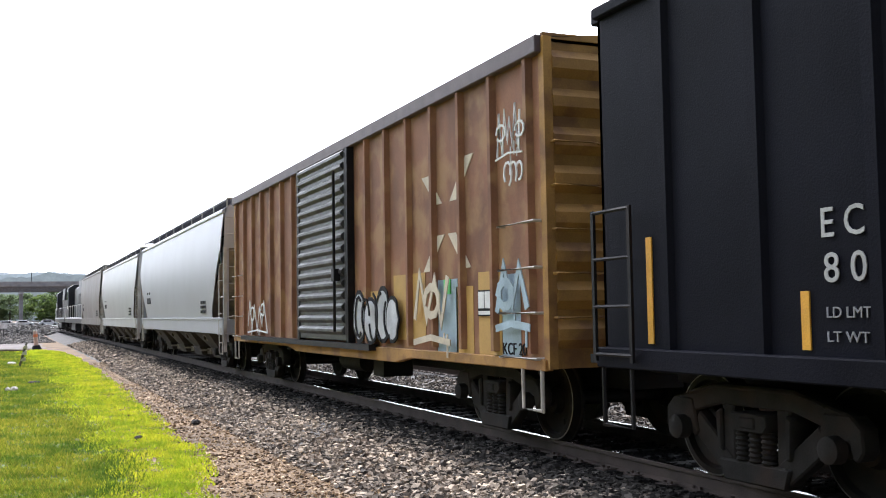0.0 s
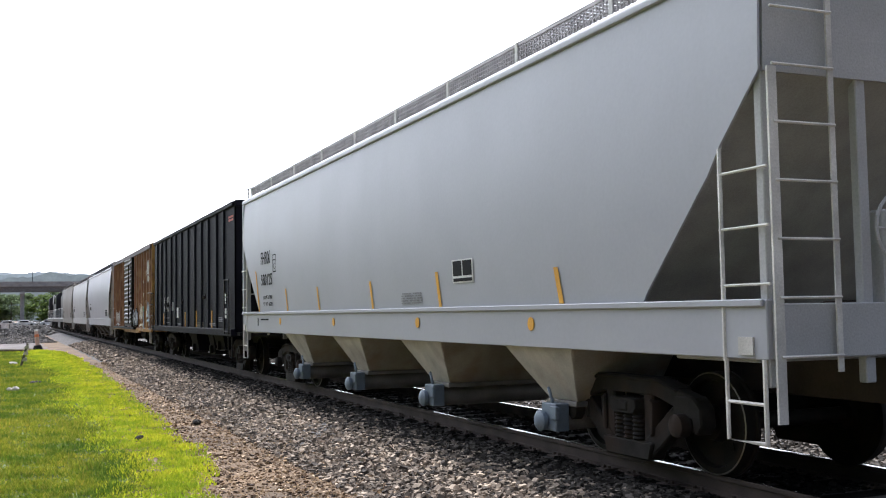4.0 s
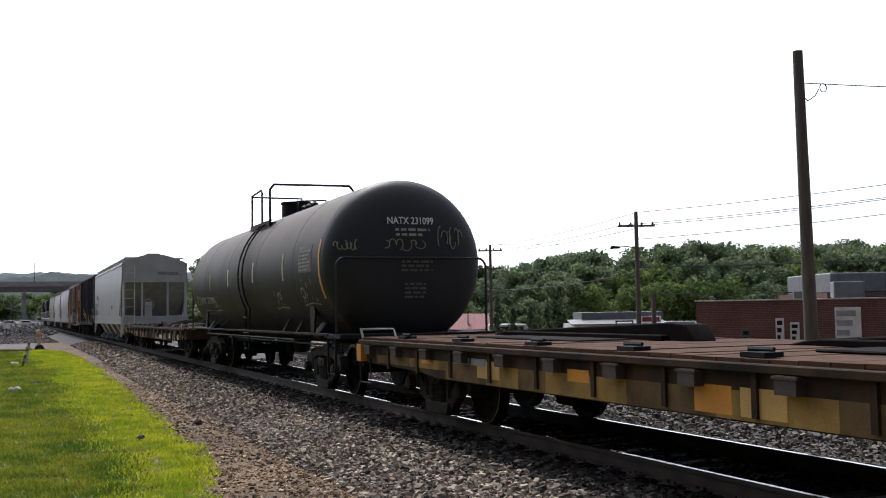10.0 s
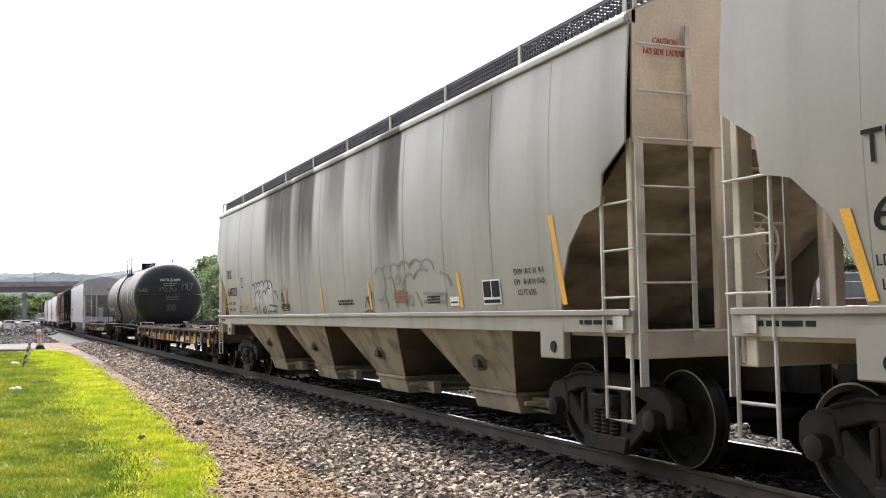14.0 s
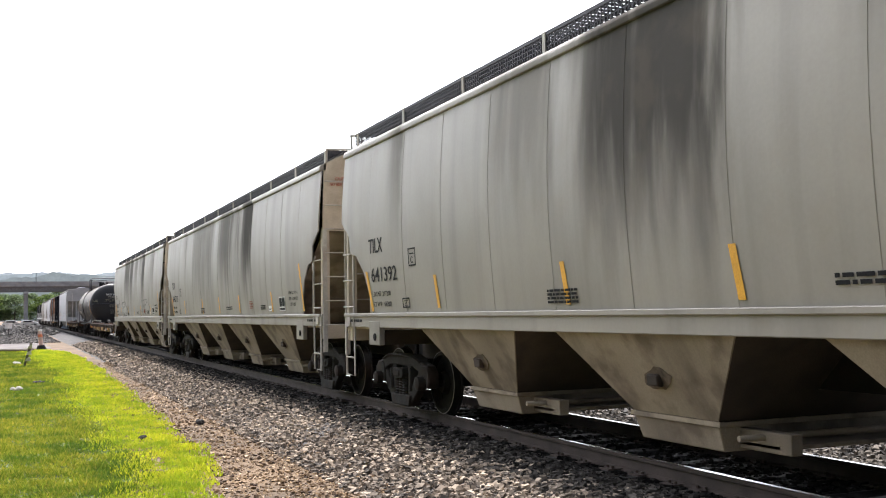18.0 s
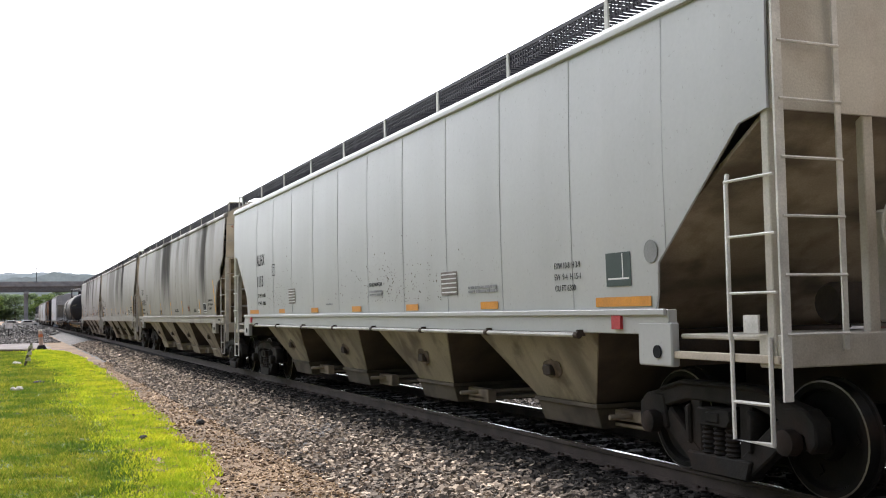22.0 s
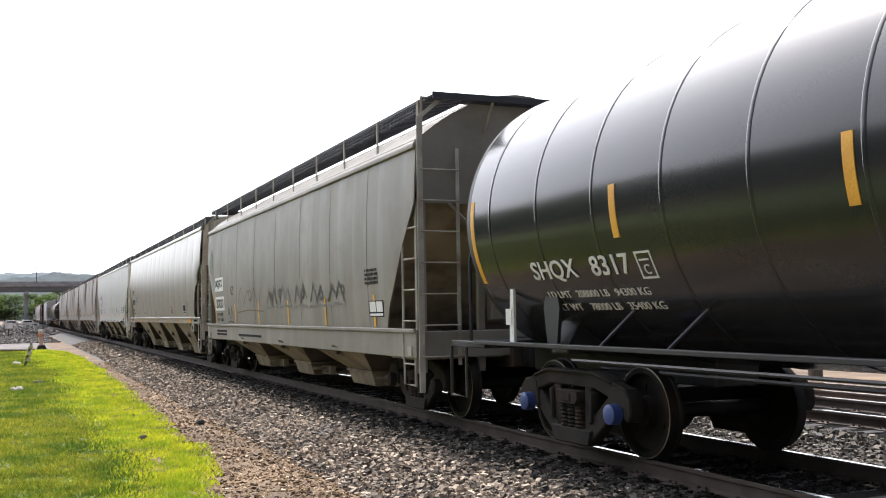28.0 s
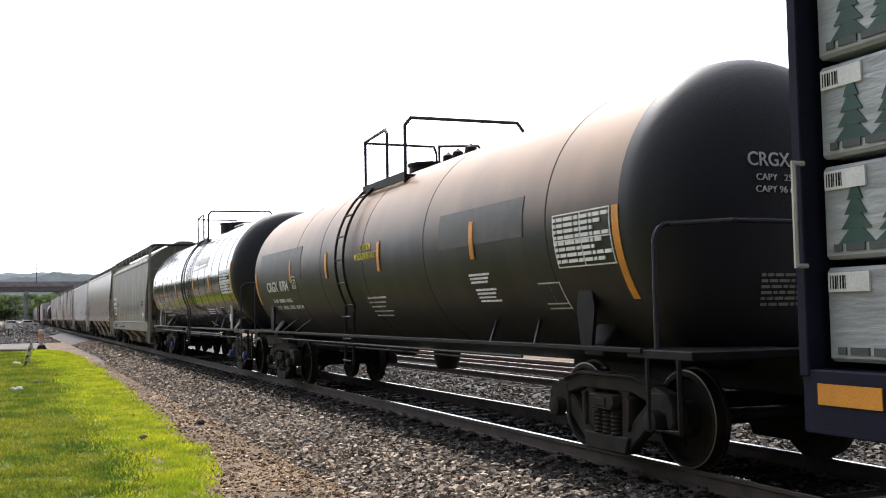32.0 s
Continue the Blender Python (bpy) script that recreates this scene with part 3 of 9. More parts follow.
# ------------------------------------------------------------------ trucks
M_RIM = mat("wheel_rim", (0.2, 0.19, 0.175), 0.38, 0.8, 0.3, rust=0.4)
def truck_meshes():
    d = {}
    s = Shape().prism([(-1.0, 0.62), (1.0, 0.62), (1.0, 0.42), (0.6, 0.34), (-0.6, 0.34), (-1.0, 0.42)], -0.17, 0.17, "y")
    s.lathe([(0.62, 0.0), (0.62, 0.2), (0.72, 0.2), (0.72, 0.0)], (0, 0, 0), "z", 16)
    d["truck"] = s.mesh("truck", M_TRUCK, 0.015)
    for side in (-1, 1):
        s = Shape()
        x0, x1 = (-1.12, -0.98) if side < 0 else (0.98, 1.12)
        # top chord, bowed down towards the bearing boxes, with a raised flange along it
        s.prism([(-1.06, 0.70), (-0.80, 0.76), (-0.48, 0.84), (0.48, 0.84), (0.80, 0.76), (1.06, 0.70), (1.02, 0.56), (0.74, 0.60), (0.44, 0.68), (-0.44, 0.68), (-0.74, 0.60), (-1.02, 0.56)], x0, x1, "x")
        s.prism([(-0.80, 0.77), (-0.48, 0.85), (0.48, 0.85), (0.80, 0.77), (0.80, 0.735), (0.48, 0.81), (-0.48, 0.81), (-0.80, 0.735)], x0 - 0.03, x1 + 0.03, "x")
        for m in (-1, 1):
            s.prism([(m * 0.76, 0.71), (m * 1.02, 0.715), (m * 1.13, 0.62), (m * 1.14, 0.46), (m * 1.08, 0.38), (m * 1.03, 0.40), (m * 1.0, 0.52), (m * 0.80, 0.53), (m * 0.76, 0.38), (m * 0.69, 0.42)], x0 - 0.012, x1 + 0.012, "x")
            s.prism([(m * 0.80, 0.44), (m * 0.70, 0.61), (m * 0.26, 0.27), (m * 0.34, 0.09)], x0 + 0.008, x1 - 0.008, "x")
            s.prism([(m * 0.40, 0.71), (m * 0.25, 0.71), (m * 0.24, 0.20), (m * 0.40, 0.22)], x0 + 0.014, x1 - 0.014, "x")
            s.prism([(m * 0.45, 0.62), (m * 0.37, 0.66), (m * 0.37, 0.30), (m * 0.43, 0.32)], x0 - 0.02, x1 + 0.02, "x")
        s.prism([(-0.42, 0.25), (0.42, 0.25), (0.36, 0.08), (-0.36, 0.08)], x0 - 0.024, x1 + 0.024, "x")
        d["frame", side] = s.mesh("side_frame", M_CAST, 0.016)
        s = Shape().prism([(-0.21, 0.64), (0.21, 0.64), (0.23, 0.55), (0.17, 0.49), (-0.17, 0.49), (-0.23, 0.55)], x0 - 0.06, x1 + 0.06, "x")
        s.box(x0 - 0.075 if side < 0 else x1, x0 if side < 0 else x1 + 0.075, -0.09, 0.09, 0.52, 0.61)
        d["bolster", side] = s.mesh("bolster_end", M_CAST, 0.012)
        coil = [(0.25, 0.0), (0.25, 0.055)]
        for k in range(6):
            coil += [(0.265 + k * 0.04, 0.07), (0.285 + k * 0.04, 0.052)]
        d["spring", side] = Shape().lathe(coil + [(0.5, 0.06), (0.5, 0.0)], ((x0 + x1) / 2 + side * 0.04, 0, 0), "z", 10).mesh("coil_spring", M_CAST)
        xo = side * 1.12
        d["bearing", side] = Shape().lathe([(0, 0.0), (0, 0.105), (0.10 * side, 0.10), (0.12 * side, 0.06), (0.12 * side, 0.0)], (xo, 0, 0.457), "x", 14).mesh("bearing_cap", M_CAST)
    s = Shape()
    s.lathe([(-1.02, 0.0), (-1.02, 0.075), (1.02, 0.075), (1.02, 0.0)], (0, 0, 0), "x", 12)
    for m in (-1, 1):
        s.lathe([(m * 0.66, 0.0), (m * 0.66, 0.14), (m * 0.70, 0.16), (m * 0.71, 0.36), (m * 0.69, 0.39), (m * 0.685, 0.475), (m * 0.715, 0.478), (m * 0.725, 0.457), (m * 0.82, 0.452),
                 (m * 0.8235, 0.437), (m * 0.825, 0.39), (m * 0.77, 0.37), (m * 0.76, 0.17), (m * 0.84, 0.14), (m * 0.84, 0.0)], (0, 0, 0), "x", 36)
        for k in range(3):
            a = 2 * math.pi * k / 3
            s.box(m * 0.772 - 0.006, m * 0.772 + 0.006, 0.27 * math.cos(a) - 0.035, 0.27 * math.cos(a) + 0.035, 0.27 * math.sin(a) - 0.035, 0.27 * math.sin(a) + 0.035)
    wheel = s.mesh("wheelset", M_WHEEL)
    wheel.materials.append(M_RIM)
    for p in wheel.polygons:
        c = p.center
        if 0.438 < math.hypot(c.y, c.z) < 0.456 and abs(c.x) > 0.80:
            p.material_index = 1
    d["wheelset"] = wheel
    return d


M_CAPBLUE = mat("blue_bearing_cap", (0.04, 0.07, 0.22), 0.5)
TRUCK = truck_meshes()


def add_trucks(car, *places, caps=None):
    for y in places:
        tr = part("truck", TRUCK["truck"], None, car, "cast-steel truck with coil springs")
        tr.location = (0, y, 0)
        for side in (-1, 1):
            part("side_frame", TRUCK["frame", side], None, tr)
            part("bolster_end", TRUCK["bolster", side], None, tr)
            for yy in (-0.15, 0.0, 0.15):
                part("coil_spring", TRUCK["spring", side], None, tr).location = (0, yy, 0)
            for yy in (-0.889, 0.889):
                b = part("bearing_cap", TRUCK["bearing", side], None, tr)
                b.location = (0, yy, 0)
                if caps:
                    b.data = b.data.copy()
                    b.data.materials[0] = caps
        for yy in (-0.889, 0.889):
            w = part("wheelset", TRUCK["wheelset"], None, tr)
            w.matrix_parent_inverse = Matrix.Translation((0, yy, 0.457))
            WHEELSETS.append(w)


def add_couplers(car, y_front, y_rear, z=0.86):
    for y, m in ((y_front, 1), (y_rear, -1)):
        s = Shape().box(-0.09, 0.09, min(y - m * 0.9, y), max(y - m * 0.9, y), z - 0.09, z + 0.09)
        s.prism([(-0.13, y - m * 0.05), (-0.16, y + m * 0.18), (-0.06, y + m * 0.30), (0.02, y + m * 0.16), (0.14, y + m * 0.24), (0.17, y + m * 0.1), (0.12, y - m * 0.05)], z - 0.15, z + 0.15, "z")
        part("coupler", s, M_STEEL, car, "steel knuckle coupler", 0.012)
        h = Shape().pipe([(0.25, y - m * 0.1, z - 0.1), (0.27, y + m * 0.05, z - 0.35), (0.22, y + m * 0.2, z - 0.45), (0.15, y + m * 0.3, z - 0.38)], 0.025)
        part("air_hose", h, M_STEEL, car, "black rubber air hose")


def rung_ladder(name, car, material, axis, at, a, b, z0, z1, step, r=0.012, label=""):
    """A ladder in the plane of the near side (axis y: from y=a to y=b at x=at) or of an end (axis x: from x=a to x=b at y=at)."""
    s = Shape()

    def p(q, z):
        return (at, q, z) if axis == "y" else (q, at, z)
    for q in (a, b):
        x, y, _ = p(q, 0)
        s.box(x - 0.014, x + 0.014, y - 0.022, y + 0.022, z0, z1)
    lad = part(name, s, material, car, label)
    rung = Shape().tube(p(a, 0), p(b, 0), r, 6).mesh("rung", material)
    z = z0 + 0.06
    while z <= z1 - 0.02:
        part("rung", rung, None, lad).location.z = z
        z += step
    return lad


# ------------------------------------------------------------------ covered hoppers
def bulge(z, z0, z1, depth):
    f = (z - z0) / (z1 - z0)
    return depth * math.sin(math.pi * max(0, min(1, f)))


def covered_hopper(label, front, rear, cut, paint, under, end_paint, ladder_mat, eave=4.02, sill=(1.26, 1.46), rise=0.46, bays=4, seams=9, deep_sill=False,
                   bulge_depth=0.075, truck_in=1.27, walk_mat=None, seam_mat=None, outlet=0.62, brake=True, walk_style="mesh", half=1.57, slope_mat=None, walk_rise=0.36, seam_at=None, swell=0.009, fill=0.78, bay_shift=-0.36, foot=1.12, foot_z=0.52, gates=True, post_top=None, bay_paint=None, sill_in=0.0, chute=None, tall_bar=False):
    """cut: (distance from the end, height) of the side sheet's lower edge, from the end inwards."""
    at, hl = (front + rear) / 2, (front - rear) / 2
    car = new_car("covered_hopper_car", label, "hopper car", at)
    zs0, zs1 = sill
    cd, cz_ = [a for a, _ in cut], [max(zs1, b) if k < len(cut) - 1 else min(zs1, b) for k, (_, b) in enumerate(cut)]

    def low(y):
        return float(np.interp(hl - abs(y), cd, cz_))
    pitch = seam_at[1] if seam_at else 2 * hl / (seams + 1)
    first = hl - seam_at[0] if seam_at else hl - pitch
    seam_ys = [first - pitch * i for i in range(seams)] if seams else []

    def quilt(y):
        """The panels between the seams swell a little."""
        return swell * math.sin(math.pi * ((first - y) / pitch % 1.0)) if seams else 0.0
    ds = sorted(set(list(cd) + [0.0, cd[-1] + 0.02, cd[-1] + 0.6]))
    ys = [-hl + d for d in ds] + [(-hl + cd[-1] + 0.6) + (2 * (hl - cd[-1] - 0.6)) * i / 12 for i in range(1, 12)] + [hl - d for d in ds[::-1]]
    if seams:
        ys = sorted(set([round(y, 3) for y in ys] + [round(y - pitch * k / 4, 3) for y in [first + pitch] + seam_ys for k in range(4) if abs(y - pitch * k / 4) < hl - cd[-1] - 0.1]))
    rows = 9
    for side in (-1, 1):
        grid = []
        for y in ys:
            zl = low(y)
            grid.append([(side * (half + bulge(zl + (eave - zl) * k / rows, zs1, eave, bulge_depth) + quilt(y) * math.sin(math.pi * k / rows) ** 0.5), y, zl + (eave - zl) * k / rows) for k in range(rows + 1)])
        s = Shape().sheet(grid, 0.02, (-side, 0, 0))
        body = part("side_sheet", s, paint, car, smooth=50)
        if seams and side < 0:
            for y in seam_ys:
                zl = max(low(y), zs1)
                g = Shape()
                pts = [(-(half + bulge(zl + (eave - zl) * k / 8, zs1, eave, bulge_depth)), zl + (eave - zl) * k / 8) for k in range(9)]
                for (xa, za), (xb, zb) in zip(pts, pts[1:]):
                    g.hexa([(xa - 0.0035, y - 0.0045, za), (xa - 0.0035, y + 0.0045, za), (xa + 0.004, y + 0.0045, za), (xa + 0.004, y - 0.0045, za)],
                           [(xb - 0.0035, y - 0.0045, zb), (xb - 0.0035, y + 0.0045, zb), (xb + 0.004, y + 0.0045, zb), (xb + 0.004, y - 0.0045, zb)])
                part("weld_seam", g, seam_mat or paint, body)
        x = side * (half - 0.01)
        s = Shape()
        s.prism([(x - side * 0.08, eave - 0.03), (x + side * 0.045, eave - 0.03), (x + side * 0.05, eave + 0.03), (x + side * 0.02, eave + 0.075), (x - side * 0.08, eave + 0.12)], -hl, hl, "y")
        part("top_chord", s, paint, car, bevel=0.01)
        s = Shape()
        s.prism([(side * (half - 0.06), zs0), (side * (half + 0.03), zs0), (side * (half + 0.03), zs1 + 0.01), (side * (half - 0.06), zs1 + 0.01)], -hl + sill_in, hl - sill_in, "y")
        s.box(*sorted((side * (half + 0.03), side * (half + 0.06))), -hl + 0.02 + sill_in, hl - 0.02 - sill_in, zs1 - 0.04, zs1 + 0.015)
        part("side_sill", s, paint, car, bevel=0.008)
    # roof
    n = 12
    prof = [(-half + 0.04 + 2 * (half - 0.04) * i / n) for i in range(n + 1)]
    arch = [(x, eave + 0.08 + rise * (1 - (abs(x) / half) ** 1.9)) for x in prof]
    grid = [[(x, y, z) for x, z in arch] for y in (-hl, hl)]
    part("roof", Shape().sheet(grid, 0.02, (0, 0, -1)), paint, car)
    # hatch trough and running boards
    s = Shape().box(-0.32, 0.32, -hl + 0.7, hl - 0.7, eave + rise + 0.02, eave + rise + 0.16)
    part("hatch_cover", s, paint, car, "long trough hatch along the roof", 0.03)
    wm = walk_mat or ladder_mat
    zr = eave + walk_rise
    for side in (-1, 1):
        g = Shape()
        xa, xb = sorted((side * 0.85, side * 1.42))
        y = -hl + 0.15
        for xx in (xa, (xa + xb) / 2, xb):
            g.box(xx - 0.012, xx + 0.012, -hl + 0.1, hl - 0.1, zr - 0.03, zr + 0.01)
        k = int((2 * hl - 0.2) / 0.10)
        for i in range(k + 1):
            yy = -hl + 0.1 + i * (2 * hl - 0.2) / k
            g.box(xa, xb, yy - 0.012, yy + 0.012, zr - 0.022, zr)
        if walk_style == "mesh" and side < 0:
            # upright toe mesh along the outer edge
            for i in range(int((2 * hl - 0.2) / 0.06) + 1):
                yy = -hl + 0.1 + i * 0.06
                g.box(xa - 0.006, xa + 0.006, yy - 0.008, yy + 0.008, zr - 0.19, zr)
            for zz in (-0.15, -0.1, -0.05):
                g.box(xa - 0.006, xa + 0.006, -hl + 0.1, hl - 0.1, zr + zz - 0.005, zr + zz + 0.005)
        rb = part("running_board", g, wm, car, "dark steel grating walkway on the roof", smooth=0)
        nb = 9
        for i in range(nb + 1):
            yy = -hl + 0.25 + (2 * hl - 0.5) * i / nb
            xo = side * 1.42
            part("bracket", Shape().box(*sorted((xo, xo + side * 0.02)), yy - 0.03, yy + 0.03, eave + 0.08, zr + 0.01), ladder_mat, rb)
    # ends
    for m in (-1, 1):
        ye = m * hl
        ztop = cz_[0]
        poly = [(-half + 0.01, ztop), (half - 0.01, ztop)] + [(x, z - 0.02) for x, z in arch[::-1]]
        part("end_sheet", Shape().prism(poly, ye - m * 0.03, ye, "y"), end_paint, car)
        s = Shape()
        a, b = (ye - m * 0.01, ztop + 0.02), (ye - m * 2.6, zs0 + 0.02)
        s.hexa([(-half + 0.04, a[0], a[1]), (half - 0.04, a[0], a[1]), (half - 0.04, b[0], b[1]), (-half + 0.04, b[0], b[1])],
               [(-half + 0.04, a[0] - m * 0.03, a[1] + 0.02), (half - 0.04, a[0] - m * 0.03, a[1] + 0.02), (half - 0.04, b[0] - m * 0.03, b[1] + 0.02), (-half + 0.04, b[0] - m * 0.03, b[1] + 0.02)])
        # a slope_mat passed in holds the shade under the end in its colour
        part("slope_sheet", s, slope_mat or M_SLOPE, car, "slope sheet under the end, brown with grime or greyed for shade")
        # stub sill, platform, corner posts, bolster plate
        s = Shape().box(-0.22, 0.22, min(ye - m * 3.0, ye + m * 0.12), max(ye - m * 3.0, ye + m * 0.12), 0.70, 1.12)
        part("stub_sill", s, M_GRIMESHADE, car, bevel=0.015)
        s = Shape().box(-half + 0.02, half - 0.02, *sorted((ye + m * 0.02, ye - m * 0.22)), zs0 - 0.22 if not deep_sill else zs0, zs0 + 0.02 if not deep_sill else zs1 - 0.02)
        s.box(-half + 0.05, half - 0.05, *sorted((ye - m * 0.2, ye - m * 1.2)), zs0 - 0.03, zs0 + 0.01)
        part("end_platform", s, end_paint, car, bevel=0.01)
        for side in (-1, 1):
            for xx, w in ((side * (half - 0.07), 0.07), (side * 0.62, 0.05)):
                p_ = Shape().box(xx - w, xx + w, *sorted((ye - m * 0.02, ye - m * 0.10)), zs0 - 0.2, ztop + 0.05)
                part("corner_post" if w > 0.06 else "end_post", p_, end_paint, car, bevel=0.008)
            s = Shape()
            yb = ye - m * 1.45
            x0, x1 = sorted((side * (half - 0.05), side * (half + 0.035)))
            if not deep_sill:
                s.box(x0, x1, yb - 0.24, yb + 0.24, 1.0, zs0 + 0.1)
                part("body_bolster", Shape().box(*sorted((side * (half - 0.06), side * 0.3)), yb - 0.14, yb + 0.14, 1.0, 1.22), M_GRIMESHADE, car)
                bp = part("bolster_plate", s, paint, car, bevel=0.012)
                if side < 0:
                    o = Shape().lathe([(0, 0.0), (0, 0.055), (0.012, 0.055), (0.012, 0.0)], (-half - 0.05, yb - 0.05, 1.12), "x", 14)
                    part("jacking_hole", o, M_BLACK, bp)
        # corner bar, inner rail and rungs of the end ladder; bent side rail with rungs to the corner bar
        top = post_top or (eave + 0.02 if tall_bar else ztop + 0.02)
        xc, xi, yl_ = -half + 0.03, -half + 0.58, ye + m * 0.05
        bar = Shape().box(xc - 0.04, xc + 0.04, *sorted((yl_, yl_ + m * 0.02)), zs0 - 0.45, top)
        if post_top:
            bar.hexa([(xc - 0.04, yl_, top), (xc + 0.04, yl_, top), (xc + 0.04, yl_ + m * 0.02, top), (xc - 0.04, yl_ + m * 0.02, top)],
                     [(xc + 0.30, yl_, eave + walk_rise), (xc + 0.38, yl_, eave + walk_rise), (xc + 0.38, yl_ + m * 0.02, eave + walk_rise), (xc + 0.30, yl_ + m * 0.02, eave + walk_rise)])
        bar.box(xi - 0.025, xi + 0.025, *sorted((yl_, yl_ + m * 0.015)), zs0 - 0.1, eave - 0.02)
        lad = part("end_ladder", bar, ladder_mat, car, "pale flat-bar end ladder")
        rung = Shape().tube((xc, yl_ + m * 0.02, 0), (xi + 0.02, yl_ + m * 0.02, 0), 0.012, 6).mesh("rung", ladder_mat)
        z = zs0 + 0.02
        while z < eave - 0.05:
            part("rung", rung, None, lad).location.z = z
            z += 0.42
        rail = Shape().pipe([(-half - 0.03, ye - m * 0.47, zs0 - 0.02), (-half - 0.03, ye - m * 0.47, ztop - 0.52), (-half + 0.01, ye - m * 0.50, ztop - 0.42)], 0.018)
        lad = part("side_ladder", rail, ladder_mat, car)
        rung = Shape().tube((-half - 0.03, ye + m * 0.05, 0), (-half - 0.03, ye - m * 0.49, 0), 0.012, 6).mesh("rung", ladder_mat)
        z = zs1 + 0.12
        while z < ztop - 0.3:
            part("rung", rung, None, lad).location.z = z
            z += 0.42
        part("sill_plate", Shape().box(-half - 0.048, -half - 0.03, *sorted((ye - m * 0.14, ye - m * 0.30)), zs0 + 0.03, zs0 + 0.16), ladder_mat, car)
        g = Shape().pipe([(-half + 0.1, ye - m * 0.05, eave + 0.05), (-half + 0.1, ye - m * 0.02, zr), (-0.8, ye - m * 0.02, zr + 0.02)], 0.02)
        part("roof_handhold", g, ladder_mat, car)
        st = Shape().pipe([(-half - 0.02, ye - m * 0.05, zs0), (-half - 0.02, ye - m * 0.05, 0.5), (-half - 0.02, ye - m * 0.47, 0.5), (-half - 0.02, ye - m * 0.47, zs0)], 0.018).tube((-half - 0.02, ye - m * 0.05, 0.78), (-half - 0.02, ye - m * 0.47, 0.78), 0.014, 6)
        part("stirrup_step", st, ladder_mat, car)
        t = Shape().lathe([(-0.55, 0.0), (-0.55, 0.15), (-0.5, 0.18), (0.5, 0.18), (0.55, 0.15), (0.55, 0.0)], (0.35, ye - m * 0.95, zs0 + 0.24), "x", 16)
        part("air_reservoir", t, M_GRIMESHADE, car)
    if brake:
        s = Shape()
        ye = -hl - 0.09
        for k in range(20):
            a, b = 2 * math.pi * k / 20, 2 * math.pi * (k + 1) / 20
            s.tube((-0.35 + 0.28 * math.cos(a), ye, 2.05 + 0.28 * math.sin(a)), (-0.35 + 0.28 * math.cos(b), ye, 2.05 + 0.28 * math.sin(b)), 0.014, 6)
        for k in range(6):
            a = 2 * math.pi * k / 6
            s.tube((-0.35, ye + 0.03, 2.05), (-0.35 + 0.28 * math.cos(a), ye, 2.05 + 0.28 * math.sin(a)), 0.011, 6)
        s.lathe([(0, 0), (0, 0.09), (0.1, 0.11), (0.1, 0)], (-0.35, ye, 2.05), "y", 12)
        part("brake_wheel", s, end_paint, car, "spoked hand-brake wheel")
        part("brake_housing", Shape().box(-0.5, -0.15, -hl - 0.04, -hl + 0.12, 1.35, 2.2), end_paint, car, bevel=0.02)
    # bays
    span = 2 * (hl - 2.35)
    for i in range(bays):
        y0 = -span / 2 + span * i / bays
        y1 = y0 + span / bays
        yc = (y0 + y1) / 2 + bay_shift
        y0, y1 = yc - fill * (y1 - y0) / 2, yc + fill * (y1 - y0) / 2
        zt, zb = zs0 + 0.02, foot_z
        wt, wb = half - 0.03, foot
        s = Shape().hexa([(-wb, yc - outlet, zb), (wb, yc - outlet, zb), (wb, yc + outlet, zb), (-wb, yc + outlet, zb)],
                         [(-wt, y0 + 0.03, zt), (wt, y0 + 0.03, zt), (wt, y1 - 0.03, zt), (-wt, y1 - 0.03, zt)])
        # end slopes go darker than the side plates: grime plus painted shade
        bay = part("hopper_bay", s, bay_paint or M_GRIMESHADE, car, "discharge hopper under the body, darkened for grime and shade", 0.01)
        for side in (-1, 1):
            p_ = Shape().hexa([(side * (wb + 0.012), yc - outlet, zb + 0.01), (side * (wb + 0.012), yc + outlet, zb + 0.01), (side * (wb - 0.01), yc + outlet, zb + 0.01), (side * (wb - 0.01), yc - outlet, zb + 0.01)],
                              [(side * (wt + 0.012), y0 + 0.04, zt), (side * (wt + 0.012), y1 - 0.04, zt), (side * (wt - 0.01), y1 - 0.04, zt), (side * (wt - 0.01), y0 + 0.04, zt)])
            part("bay_side", p_, under, bay, "beige painted hopper side")
        if gates:
            # flange and chute box under the cone, then the sliding gate with its shaft
            s = Shape().box(-wb - 0.03, wb + 0.03, yc - outlet - 0.04, yc + outlet + 0.04, zb - 0.035, zb + 0.005)
            part("outlet_flange", s, chute or under, bay)
            s = Shape().hexa([(-wb + 0.06, yc - outlet + 0.02, 0.27), (wb - 0.06, yc - outlet + 0.02, 0.27), (wb - 0.06, yc + outlet - 0.02, 0.27), (-wb + 0.06, yc + outlet - 0.02, 0.27)],
                             [(-wb - 0.01, yc - outlet - 0.01, zb - 0.035), (wb + 0.01, yc - outlet - 0.01, zb - 0.035), (wb + 0.01, yc + outlet + 0.01, zb - 0.035), (-wb - 0.01, yc + outlet + 0.01, zb - 0.035)])
            part("outlet_chute", s, chute or under, bay, "", 0.01)
            g = Shape().box(-wb + 0.2, -wb + 0.32, yc - outlet - 0.62, yc - outlet, 0.30, 0.47).box(wb - 0.32, wb - 0.2, yc - outlet - 0.62, yc - outlet, 0.30, 0.47)
            g.box(-wb + 0.2, wb - 0.2, yc - outlet - 0.5, yc - outlet, 0.33, 0.37).tube((-wb - 0.05, yc - outlet - 0.3, 0.42), (wb + 0.05, yc - outlet - 0.3, 0.42), 0.03, 8)
